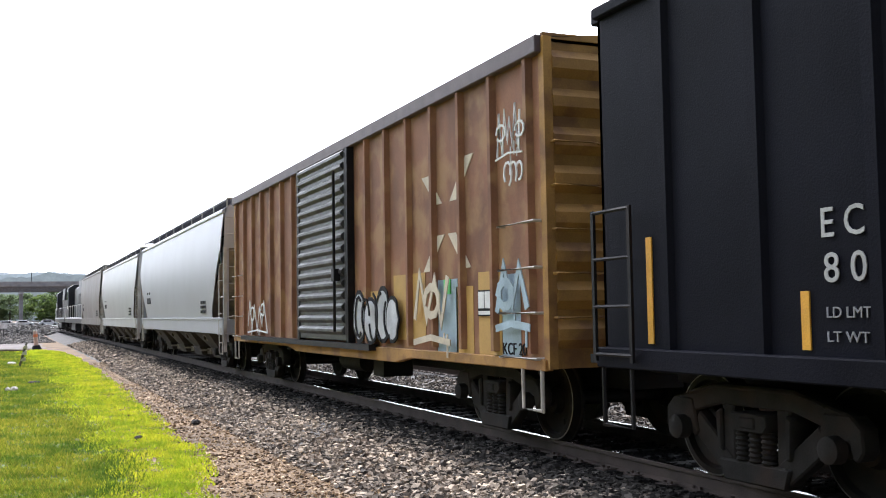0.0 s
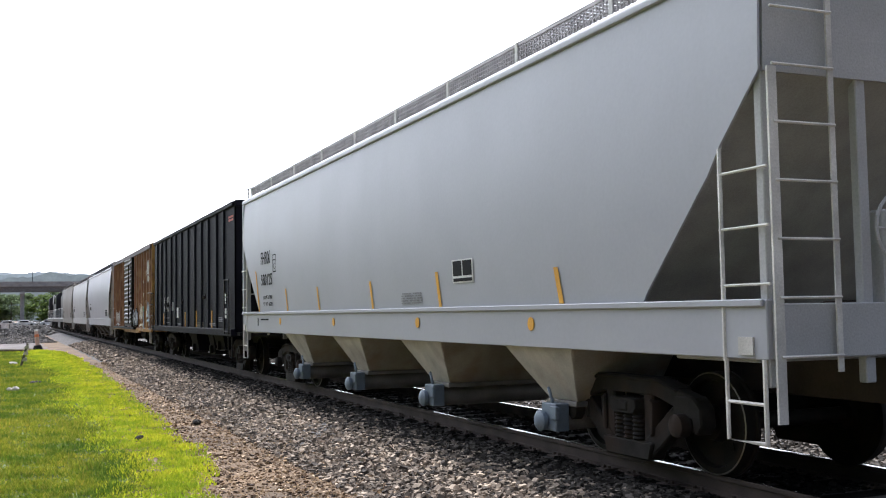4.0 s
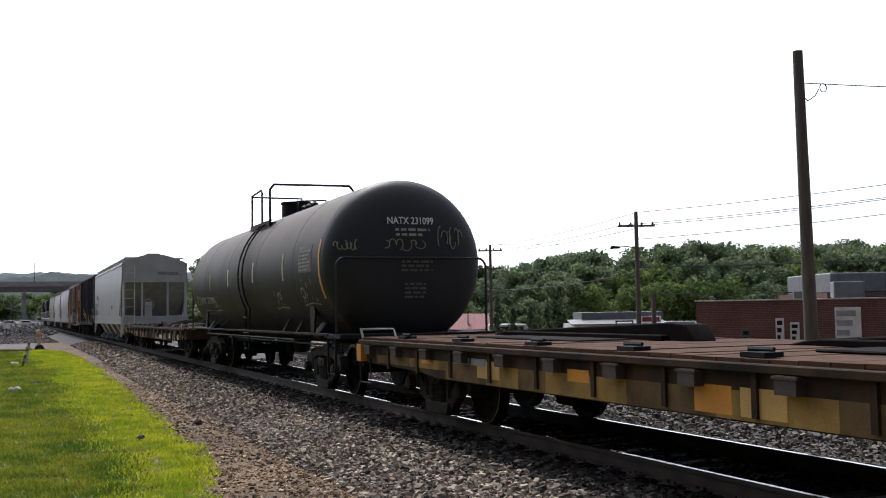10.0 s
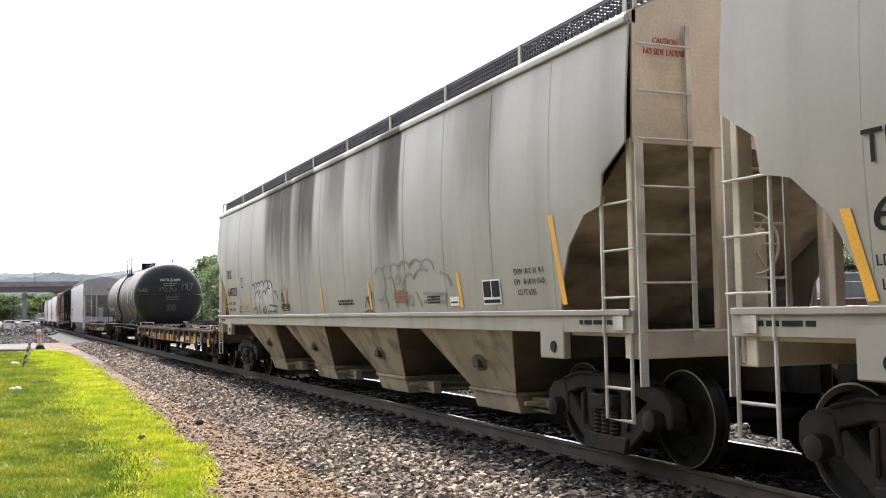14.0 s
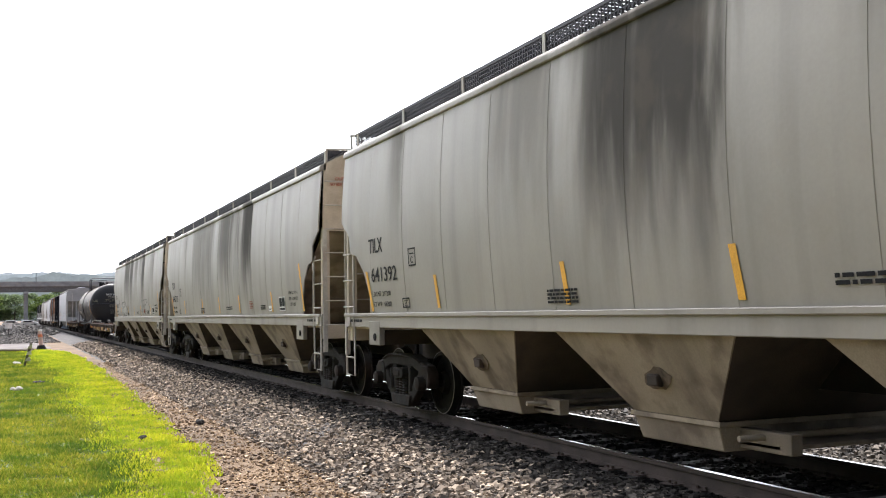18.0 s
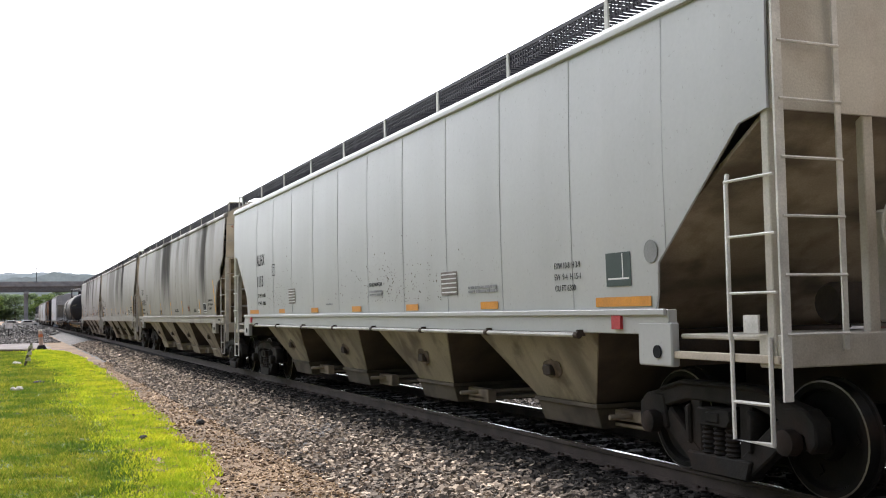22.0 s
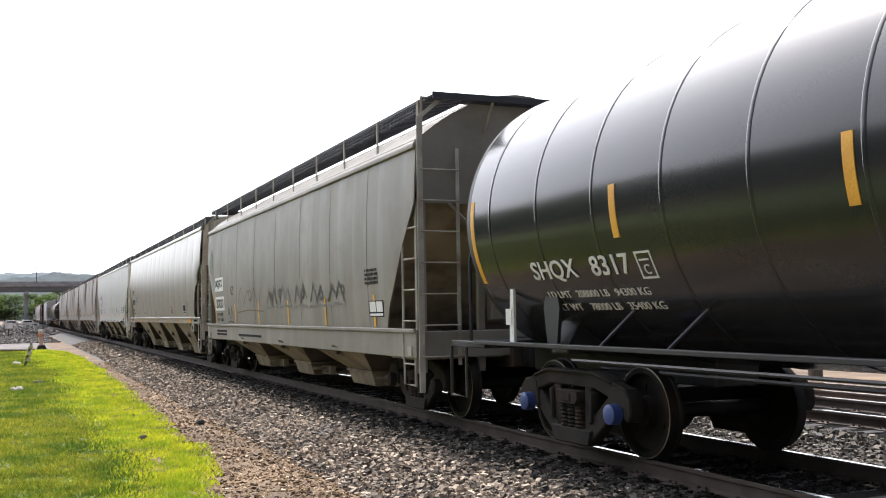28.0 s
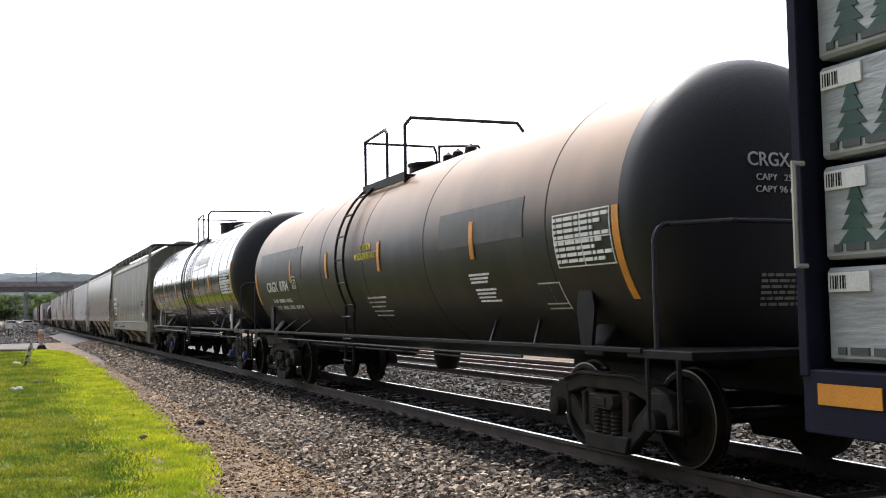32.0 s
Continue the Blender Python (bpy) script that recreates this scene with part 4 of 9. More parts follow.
            part("outlet_gate", g, M_UNDER, bay, "", 0.008)
            # worn oval patch of grease round the vibrator bracket
            zc_ = 0.86
            f_ = (zc_ - zb) / (zt - zb)
            xs_ = wb + (wt - wb) * f_ + 0.014
            tilt = (wt - wb) / (zt - zb)
            edge_ = [1 + 0.35 * noise.noise(Vector((2.1 * math.cos(q * 0.3142), 2.1 * math.sin(q * 0.3142), i + at))) for q in range(20)]
            ring_ = [(0.20 * e * math.cos(q * 0.3142), 0.105 * e * math.sin(q * 0.3142)) for q, e in enumerate(edge_)]
            gp = Shape().add([(-(xs_ + dz * tilt) - e, yc - 0.05 + dy - dz * 0.9, zc_ + dz) for e in (0.0, 0.004) for dy, dz in ring_], [tuple(range(20)), tuple(range(20, 40))] + [(q, (q + 1) % 20, 20 + (q + 1) % 20, 20 + q) for q in range(20)])
            part("grease_patch", gp, mat("grease_smear", (0.12, 0.09, 0.065), 0.85, var=0.6, scale=9.0, rust=0.7, rust_col=(0.05, 0.038, 0.03)), bay)
            part("vibrator_bracket", Shape().prism([(-(xs_ + 0.05), zc_ - 0.06), (-(xs_ - 0.02), zc_ - 0.07), (-(xs_ - 0.0), zc_ + 0.05), (-(xs_ + 0.06), zc_ + 0.04)], yc - 0.11, yc + 0.05, "y"), M_GRIMESHADE, bay, bevel=0.01)
    cs = Shape().box(-0.3, 0.3, -hl + 2.0, hl - 2.0, 0.78, 1.2)
    part("centre_sill", cs, M_STEEL, car)
    add_trucks(car, hl - truck_in, -hl + truck_in)
    add_couplers(car, hl + 0.25, -hl - 0.25)
    return car, at, hl


# grime brown, deepened because it also stands for shade under the cars
M_GRIMESHADE = mat("brown_grime_shade", (0.052, 0.038, 0.029), 0.9, var=0.4, scale=1.5, rust=0.5, rust_col=(0.022, 0.017, 0.014))
M_UNDER = mat("beige_hopper_paint", (0.30, 0.248, 0.183), 0.8, var=0.25, scale=0.8, streak=0.6, streak_col=(0.10, 0.075, 0.055), rust=0.7, rust_col=(0.10, 0.07, 0.05))
M_ENDTAN = mat("tan_dusty_paint", (0.50, 0.43, 0.345), 0.75, var=0.2, scale=1.4, rust=0.3, rust_col=(0.22, 0.16, 0.11))
M_LADDER = mat("ladder_paint", (0.46, 0.43, 0.39), 0.7, var=0.25, rust=0.3)
M_WALK = mat("walk_grating", (0.035, 0.033, 0.042), 0.6, 0.3, 0.3)
SOOT = {"640729": ((3.05, 1.05, 0.72, 2.2, 0.3), (1.05, 0.6, 0.75, 2.1, 0.15), (-0.75, 0.42, 0.5, 2.6, 0.4), (-2.4, 0.4, 0.35, 2.9, 0.4), (-3.55, 0.42, 0.8, 2.0, 0.05), (-6.5, 0.5, 0.35, 2.4, 0.4)),
        "640713": ((2.5, 1.6, 0.4, 1.9, 0.3), (-1.05, 0.85, 0.62, 2.0, 0.3), (-3.55, 0.52, 0.9, 1.9, 0.05), (-2.4, 0.25, 0.5, 2.3, 0.2), (5.6, 0.2, 0.3, 2.4, 0.3)),
        "641392": ((7.15, 0.12, 0.6, 2.6, 0.2), (3.4, 0.7, 0.4, 2.4, 0.3), (1.1, 1.0, 0.9, 1.9, 0.3), (-1.7, 0.2, 0.5, 2.6, 0.2), (-3.5, 0.35, 0.4, 2.5, 0.3), (-5.7, 0.25, 0.35, 2.4, 0.3), (-6.68, 0.36, 0.85, 1.6, 0.3), (-8.0, 0.25, 0.3, 2.8, 0.3))}


def sooty(number):
    return mat("grey_hopper_paint_" + number, (0.30, 0.274, 0.24), 0.5, var=0.10, scale=0.8, fine=25, bump=0.05, streak=0.3, streak_col=(0.058, 0.054, 0.053), spec=0.4, grain=0.12, rust=0.12,
               rust_col=(0.24, 0.19, 0.14), stains=SOOT[number])


M_SLOPE = mat("tan_brown_slope", (0.34, 0.28, 0.205), 0.85, var=0.3, scale=0.9, streak=0.8, streak_col=(0.05, 0.04, 0.03), rust=0.6, rust_col=(0.09, 0.065, 0.045))
M_ALH = mat("pale_hopper_paint", (0.435, 0.435, 0.428), 0.42, var=0.06, scale=0.8, fine=25, bump=0.05, streak=0.12, streak_col=(0.25, 0.23, 0.2), specks=0.25, grain=0.12)
M_CEF = mat("warm_hopper_paint", (0.24, 0.222, 0.192), 0.34, var=0.08, scale=0.8, fine=25, bump=0.05, streak=0.15, streak_col=(0.25, 0.21, 0.16), grain=0.12)
M_MQR = mat("olive_hopper_paint", (0.205, 0.187, 0.160), 0.55, var=0.16, scale=0.9, fine=25, bump=0.05, streak=0.75, streak_col=(0.29, 0.272, 0.24), rust=0.3, rust_col=(0.15, 0.115, 0.085), grain=0.2)
M_FHR = mat("white_hopper_paint", (0.38, 0.385, 0.42), 0.42, var=0.05, scale=0.8, fine=25, bump=0.04, streak=0.06, streak_col=(0.3, 0.28, 0.25), grain=0.12)
M_FHREND = mat("grey_end_paint", (0.43, 0.43, 0.43), 0.65, var=0.15, scale=1.2)

CUT_SCALLOP = ((0, 2.93), (0.38, 2.70), (0.42, 2.42), (0.72, 2.36), (1.05, 2.08), (1.25, 1.70), (1.30, 1.47))
CUT_WEDGE = ((0, 2.90), (0.32, 2.84), (1.40, 1.86), (1.42, 1.62), (1.46, 1.47))
CUT_DIAG = ((0, 3.18), (0.45, 2.70), (0.60, 2.50), (1.50, 1.62), (1.58, 1.53))
CUT_DEEP = ((0, 2.95), (0.44, 2.40), (1.08, 1.55), (1.22, 1.23))


def strip(car, y, z0, z1, material=None, x=-1.62, w=0.09, lean=0.0):
    a, b, c = y - w / 2, y + w / 2, lean
    s = Shape().hexa([(x, a, z0), (x, b, z0), (x + 0.03, b, z0), (x + 0.03, a, z0)], [(x, a + c, z1), (x, b + c, z1), (x + 0.03, b + c, z1), (x + 0.03, a + c, z1)])
    part("reflector_strip", s, material or M_YELLOW, car)


def bars(car, y, z, w, h, rows, material, x=-1.62, name="lettering"):
    """Small writing as plain bars; runs from y towards the rear."""
    s = Shape()
    for r in range(rows):
        zz = z - r * h * 1.6
        k, yy = 0, y
        while yy > y - w:
            L = min(h * (1.4 + 0.9 * ((k * 7 + r * 3) % 5)), yy - (y - w))
            if L > 0.03:
                s.box(x, x + 0.02, yy - L, yy, zz, zz + h)
            yy -= L + h * 0.8
            k += 1
    part(name, s, material, car)


def framed_panel(car, y, z, w, h, x=-1.62, white_back=True):
    """A consolidated stencil: dark squares in a white frame."""
    p = part("stencil_panel", Shape().box(x, x + 0.02, y - w, y, z, z + h), M_WHITE if white_back else M_BLACK, car)
    s = Shape()
    inner = M_BLACK if white_back else M_WHITE
    s.box(x - 0.004, x, y - w * 0.47, y - w * 0.05, z + h * 0.30, z + h * 0.94)
    s.box(x - 0.004, x, y - w * 0.95, y - w * 0.53, z + h * 0.30, z + h * 0.94)
    s.box(x - 0.004, x, y - w * 0.95, y - w * 0.05, z + h * 0.06, z + h * 0.2)
    part("stencil_square", s, inner, p)


def scrawl(car, y, z, w, h, seed, material, x=-1.625, strokes=7, r=0.016, name="graffiti"):
    """Spray-painted loops and strokes on the near side, with no letters in them."""
    rng = random.Random(seed)
    s = Shape()
    for k in range(strokes):
        cx, n = y - w * (k + 0.5) / strokes, 9
        a0, turn = rng.uniform(0, 6.28), rng.choice((-1, 1)) * rng.uniform(2.5, 5.2)
        rx, rz = w / strokes * rng.uniform(0.45, 0.8), h * rng.uniform(0.3, 0.5)
        pts = []
        for i in range(n):
            a = a0 + turn * i / (n - 1)
            pts.append((x, cx + rx * math.cos(a), z + h / 2 + rz * math.sin(a) + 0.1 * h * (i / n - 0.5)))
        stroke(s, [(b, c) for _, b, c in pts], r, x)
    return part(name, s, material, car, "sprayed graffiti strokes", smooth=0)


def stroke(s, pts, r, x=-1.625):
    """One flat sprayed line through (y, z) points, as a ribbon."""
    pts = [Vector((0, a, b)) for a, b in pts]
    ways = [(q - p).normalized() for p, q in zip(pts, pts[1:])]
    v, n = [], len(pts)
    for i, p in enumerate(pts):
        a, b = ways[max(0, i - 1)], ways[min(len(ways) - 1, i)]
        w = (a + b).normalized() if (a + b).length > 0.3 else b
        nrm = Vector((0, -w.z, w.y)) * (r / max(0.6, w.dot(b)))
        e = p - a * r * 0.6 if i == 0 else p + b * r * 0.6 if i == n - 1 else p
        for q in (e - nrm, e + nrm):
            v += [(x, q.y, q.z), (x + 0.012, q.y, q.z)]
    f = []
    for i in range(n - 1):
        k, m = 4 * i, 4 * i + 4
        f += [(k, k + 2, m + 2, m), (k + 1, m + 1, m + 3, k + 3), (k, m, m + 1, k + 1), (k + 2, k + 3, m + 3, m + 2)]
    s.add(v, f + [(0, 1, 3, 2), (4 * n - 4, 4 * n - 2, 4 * n - 1, 4 * n - 3)])


def jag(car, y, z, w, h, seed, material, x=-1.69, n=8, r=0.012, drips=True):
    """A quick jagged tag: steep zigzags, a loop or two, an underline and thin drips, with no letters in it."""
    rng = random.Random(seed)
    s = Shape()
    pts = []
    for i in range(n + 1):
        pts.append((y - w * i / n + rng.uniform(-0.03, 0.03) * w, z + h * (rng.uniform(0.7, 1.0) if i % 2 else rng.uniform(0.0, 0.35))))
    stroke(s, pts, r, x)
    for k in range(max(1, n // 4)):
        cy, cz_, rr = y - w * rng.random(), z + h * rng.uniform(0.4, 0.7), h * rng.uniform(0.16, 0.28)
        stroke(s, [(cy + rr * math.cos(a * 0.7), cz_ + rr * 0.8 * math.sin(a * 0.7)) for a in range(9)], r, x - 0.002)
    stroke(s, [(y + 0.02, z - 0.02 * h), (y - w * 0.5, z + 0.06 * h), (y - w * 1.05, z)], r * 0.8, x - 0.004)
    if drips:
        for k in range(n // 2):
            yy, zz = y - w * rng.random(), z + h * rng.uniform(0, 0.3)
            stroke(s, [(yy, zz), (yy + 0.004, zz - h * rng.uniform(0.1, 0.35))], r * 0.35, x - 0.001)
    return part("graffiti", s, material, car, "sprayed graffiti strokes", smooth=0)


def plate_mark(car, y, z, w, h, material=None, x=-1.66):
    """A small square outline with a dark block in it."""
    s = Shape()
    e = 0.018
    for a, b, c, d in ((0, w, 0, e), (0, w, h - e, h), (0, e, 0, h), (w - e, w, 0, h), (w * 0.2, w * 0.8, h * 0.66, h * 0.72)):
        s.box(x, x + 0.02, y - b, y - a, z + c, z + d)
    a = part("plate_mark", s, material or M_BLACK, car)
    return a, letters("C", h * 0.36, w * 0.34, on_side(y - w * 0.33, z + h * 0.16, x + 0.004), material or M_BLACK, car)


def cloud_tag(car, y, z, w, h, ink, fill=None):
    """A throw-up of overlapping cloud lobes on splayed legs: swelling upper outline, inner folds, legs and a shelf line."""
    def arc(cy, cz_, ry, rz, a0, a1, n=9):
        return [(y - w * cy + w * ry * math.cos(radians(a0 + (a1 - a0) * i / n)), z + h * (cz_ + rz * math.sin(radians(a0 + (a1 - a0) * i / n)))) for i in range(n + 1)]
    lobes = ((0.07, 0.72, 0.075, 0.22), (0.19, 0.78, 0.07, 0.2), (0.31, 0.80, 0.07, 0.18), (0.45, 0.80, 0.09, 0.2), (0.62, 0.76, 0.10, 0.24), (0.76, 0.72, 0.09, 0.26))
    if fill:
        for k, (cy, cz_, ry, rz) in enumerate(lobes):
            part("graffiti_fill", Shape().prism([(a, b) for a, b in arc(cy, cz_ - 0.2, ry * 1.1, rz + 0.2, 0, 330, 11)], -1.664 - 0.0005 * k, -1.66, "x"), fill, car, "pale sprayed fill")
    lines = [arc(cy, cz_, ry, rz, 20, 165) for cy, cz_, ry, rz in lobes]
    lines += [arc(0.07, 0.52, 0.09, 0.34, 150, 290), arc(0.24, 0.42, 0.06, 0.3, 60, 230), arc(0.52, 0.36, 0.10, 0.36, -60, 130), arc(0.70, 0.50, 0.13, 0.28, 20, 120),
              arc(0.90, 0.36, 0.14, 0.32, 100, 170), arc(0.36, 0.62, 0.03, 0.1, 0, 300), arc(0.52, 0.14, 0.03, 0.10, 0, 340)]
    lines += [[(y - w * a, z + h * b), (y - w * c, z + h * d)] for a, b, c, d in ((0.13, 0.35, 0.18, -0.02), (0.27, 0.30, 0.31, 0.0), (0.42, 0.5, 0.44, 0.05), (0.60, 0.3, 0.66, 0.02), (0.70, 0.28, 0.98, 0.24), (0.97, 0.25, 0.95, 0.05), (0.70, 0.1, 0.93, 0.1))]
    for k, pts in enumerate(lines):
        s = Shape()
        stroke(s, pts, 0.019, -1.67 - 0.0004 * k)
        part("graffiti", s, ink, car, "sprayed outline stroke", smooth=0)


DECALS = ("dirt_spatter", "lettering", "reflector_strip", "plate_mark", "graffiti", "stencil", "paint_drips", "round_decal", "white_panel")


def hug(car, hl, zs1, eave, depth, half=1.57, pitch=1.0, swell=0.0):
    """Lays what is painted or stuck on the near side close to the bulged sheet."""
    def lay(ob, lift):
        me = ob.data
        co = np.zeros(len(me.vertices) * 3)
        me.vertices.foreach_get("co", co)
        co = co.reshape(-1, 3)
        if co[:, 2].max() < zs1 + 0.04 or abs(co[:, 1]).max() > hl - 0.02 or co[:, 0].max() > -1.4:
            return
        f = np.clip((co[:, 2] - zs1) / (eave - zs1), 0, 1)
        co[:, 0] = -(half + depth * np.sin(math.pi * f) + 0.011 + lift) + np.minimum(0.002, co[:, 0] - co[:, 0].min())
        co[:, 0] -= swell * np.abs(np.sin(math.pi * (hl - co[:, 1]) / pitch)) * np.sqrt(np.sin(math.pi * f))
        me.vertices.foreach_set("co", co.ravel())
        for ch in ob.children:
            lay(ch, lift + 0.004)
    for ob in list(car.children):
        if ob.name.startswith(DECALS):
            lay(ob, 0.003 if ob.name.startswith("lettering") else 0.0)


def caution(car, hl):
    red = mat("red_lettering", (0.42, 0.10, 0.07), 0.7)
    letters("CAUTION", 0.055, 0.26, on_rear(-1.32, 3.83, -hl - 0.004), red, car)
    letters("NO SIDE LADDER", 0.055, 0.46, on_rear(-1.42, 3.73, -hl - 0.004), red, car)


def build_hoppers():
    streaky = (("dirty grey covered hopper car with black soot streaks and graffiti", -82.16, -101.44, ("TILX", "640729"), True),
               ("dirty grey covered hopper car with broad dark soot streaks", -102.74, -122.0, ("TILX", "640713"), False),
               ("soot-streaked grey covered hopper car with tan grimy ends", -123.4, -142.8, ("TILX", "641392"), False))
    for label, a, b, (t1, t2), tag in streaky:
        car, at, hl = covered_hopper(label, a, b, CUT_SCALLOP, sooty(t2), M_UNDER, M_ENDTAN, M_LADDER, walk_mat=M_WALK, seams=13)
        letters(t1, 0.21, 0.60, on_side(hl - 1.38, 2.36, -1.63), M_BLACK, car, bold=0.006)
        letters(t2, 0.21, 1.08, on_side(hl - 1.43, 1.93, -1.63), M_BLACK, car, bold=0.006)
        letters("LD LMT  217200", 0.07, 0.78, on_side(hl - 1.42, 1.72, -1.615), M_BLACK, car)
        letters("LT WT   69200", 0.07, 0.74, on_side(hl - 1.45, 1.57, -1.61), M_BLACK, car)
        strip(car, hl - 1.36, 1.50, 2.1, lean=0.16)
        for yy in (5.76, 2.5, -0.06, -2.64, -5.98):
            strip(car, yy, 1.53, 1.95, w=0.085, lean=0.06)
        strip(car, -8.45, 1.53, 2.42, lean=0.16)
        framed_panel(car, -6.6, 1.55, 0.46, 0.28)
        small = part("stencil_panel", Shape().box(-1.62, -1.60, -5.9, -5.64, 1.55, 1.66), M_WHITE, car)
        part("stencil_line", Shape().box(-1.624, -1.62, -5.87, -5.67, 1.58, 1.60), M_BLACK, small)
        letters("EXW 10-2  H  9-3", 0.06, 0.66, on_side(-7.42, 1.86, -1.61), M_BLACK, car)
        letters("EW   8-10 H 15-0", 0.06, 0.66, on_side(-7.42, 1.75, -1.61), M_BLACK, car)
        letters("CU FT 6351", 0.06, 0.4, on_side(-7.48, 1.64, -1.61), M_BLACK, car)
        bars(car, -3.78, 1.76, 0.34, 0.022, 5, mat("red_brown_print", (0.25, 0.08, 0.05), 0.8), x=-1.612)
        plate_mark(car, hl - 3.0, 2.1, 0.26, 0.24)
        plate_mark(car, hl - 2.65, 1.54, 0.26, 0.14, x=-1.64)
        bars(car, hl - 6.8, 1.66, 0.6, 0.024, 4, M_BLACK, x=-1.612)
        bars(car, -4.9, 1.66, 0.42, 0.022, 3, M_BLACK, x=-1.612)
        bars(car, -1.0, 1.66, 0.8, 0.03, 2, M_BLACK, x=-1.612)
        for m in (-1, 1):
            bars(car, m * hl - m * 0.6 + 0.3, 1.34, 0.6, 0.04, 1, M_BLACK, x=-1.605)
        caution(car, hl)
        if tag:
            thin = mat("thin_black_spray", (0.06, 0.055, 0.05), 0.8)
            cloud_tag(car, 5.52, 1.47, 2.3, 0.72, thin, mat("pale_fill_spray", (0.40, 0.385, 0.36), 0.8))
            jag(car, 2.9, 1.62, 0.6, 0.45, 4, thin, n=5, r=0.018)
            jag(car, 6.75, 1.55, 0.9, 0.22, 9, mat("grey_spray", (0.20, 0.19, 0.18), 0.8), n=6, r=0.010)
            jag(car, -2.35, 1.5, 0.35, 0.3, 12, thin, n=3, r=0.016)
            cloud_tag(car, -2.9, 1.55, 2.7, 0.62, mat("grey_spray", (0.20, 0.19, 0.18), 0.8))
            bars(car, -95.5 - at, 1.72, 0.5, 0.035, 3, mat("red_brown_print", (0.25, 0.08, 0.05), 0.8), x=-1.66)
        hug(car, hl, 1.46, 4.02, 0.075)

    # bay and chute paints are taken darker to hold the shade near the ground
    car, at, hl = covered_hopper("pale grey covered hopper car with orange reflectors", -144.07, -163.25, CUT_WEDGE, M_ALH, mat("olive_tan_hopper_paint", (0.25, 0.215, 0.15), 0.85, var=0.3, scale=0.8, streak=0.7, streak_col=(0.07, 0.052, 0.036), rust=0.7, rust_col=(0.07, 0.05, 0.035)), mat("cream_dusty_paint", (0.50, 0.47, 0.41), 0.7, var=0.15, scale=1.2, streak=0.25, streak_col=(0.2, 0.15, 0.1), rust=0.3, rust_col=(0.25, 0.18, 0.12)), mat("white_ladder", (0.62, 0.60, 0.56), 0.6),
                                 eave=3.95, walk_rise=0.42, walk_mat=M_WALK, seam_mat=mat("faint_seam", (0.36, 0.36, 0.36), 0.7), bulge_depth=0.02, seams=12, seam_at=(0.96, 1.54), sill_in=1.25, tall_bar=True, chute=mat("shaded_chute_paint", (0.085, 0.07, 0.05), 0.9, var=0.4, scale=1.5, rust=0.6, rust_col=(0.03, 0.023, 0.018)))
    letters("ALHX", 0.24, 0.76, on_side(hl - 2.55, 2.54), M_BLACK, car, bold=0.012)
    letters("1113", 0.24, 0.58, on_side(hl - 2.58, 2.08), M_BLACK, car, bold=0.012)
    letters("LD LMT 217000", 0.08, 0.72, on_side(hl - 2.62, 1.85), M_BLACK, car)
    letters("LT WT  69000", 0.08, 0.72, on_side(hl - 2.64, 1.68), M_BLACK, car)
    for y, w in [(hl - 1.76, 0.88)] + [(hl - 4.53 - k * 2.43, 0.46) for k in range(5)] + [(-160.85 - at, 0.89)]:
        part("reflector_strip", Shape().box(-1.615, -1.59, y - w, y, 1.50, 1.585), M_ORANGE, car)
    plate_mark(car, hl - 3.98, 2.28, 0.26, 0.24)
    green = mat("dark_green_panel", (0.03, 0.05, 0.045), 0.6)
    part("stencil_panel", Shape().box(-1.61, -1.59, -161.45 - at, -161.05 - at, 1.68, 1.98), green, car)
    part("stencil_line", Shape().box(-1.614, -1.608, -161.42 - at, -161.08 - at, 1.74, 1.755).box(-1.614, -1.608, -161.33 - at, -161.315 - at, 1.75, 1.97), M_WHITE, car)
    for c in (-157.17, -149.41):
        lined = part("stencil_panel", Shape().box(-1.605, -1.59, c - 0.5 - at, c - at, 1.68, 1.97), mat("brown_grey_panel", (0.20, 0.17, 0.15), 0.7), car)
        for k in range(5):
            part("stencil_line", Shape().box(-1.61, -1.6, c - 0.48 - at, c - 0.02 - at, 1.71 + k * 0.055, 1.725 + k * 0.055), M_WHITE, lined)
    part("round_decal", Shape().lathe([(0, 0.0), (0, 0.10), (0.006, 0.10), (0.006, 0.0)], (-1.612, -161.76 - at, 1.96), "x", 16), mat("grey_decal", (0.2, 0.2, 0.2), 0.6), car)
    for txt, z, w in (("EXW 10-8  H 3-9", 1.88, 0.5), ("EW  9-4  H 15-1", 1.77, 0.5), ("CU FT 6300", 1.66, 0.4)):
        letters(txt, 0.06, w, on_side(-160.1 - at, z, -1.61), M_BLACK, car)
    letters("DO NOT MOVE CAR", 0.055, 0.58, on_side(-154.36 - at, 1.87, -1.61), M_BLACK, car, bold=0.01)
    for c, z, w, n in ((-154.36, 1.78, 0.58, 2), (-158.0, 1.74, 0.8, 2), (-152.0, 1.62, 0.4, 1)):
        bars(car, c - at, z, w, 0.03, n, mat("dull_lettering", (0.25, 0.25, 0.26), 0.8))
    p = Shape().tube((-1.66, hl - 2.6, 1.24), (-1.66, -hl + 2.6, 1.24), 0.022, 8)
    pipe = part("side_pipe", p, mat("white_pipe", (0.45, 0.44, 0.41), 0.6), car, "white pipe along the side sill")
    for k in range(8):
        yk = hl - 2.62 - k * (2 * hl - 5.24) / 7
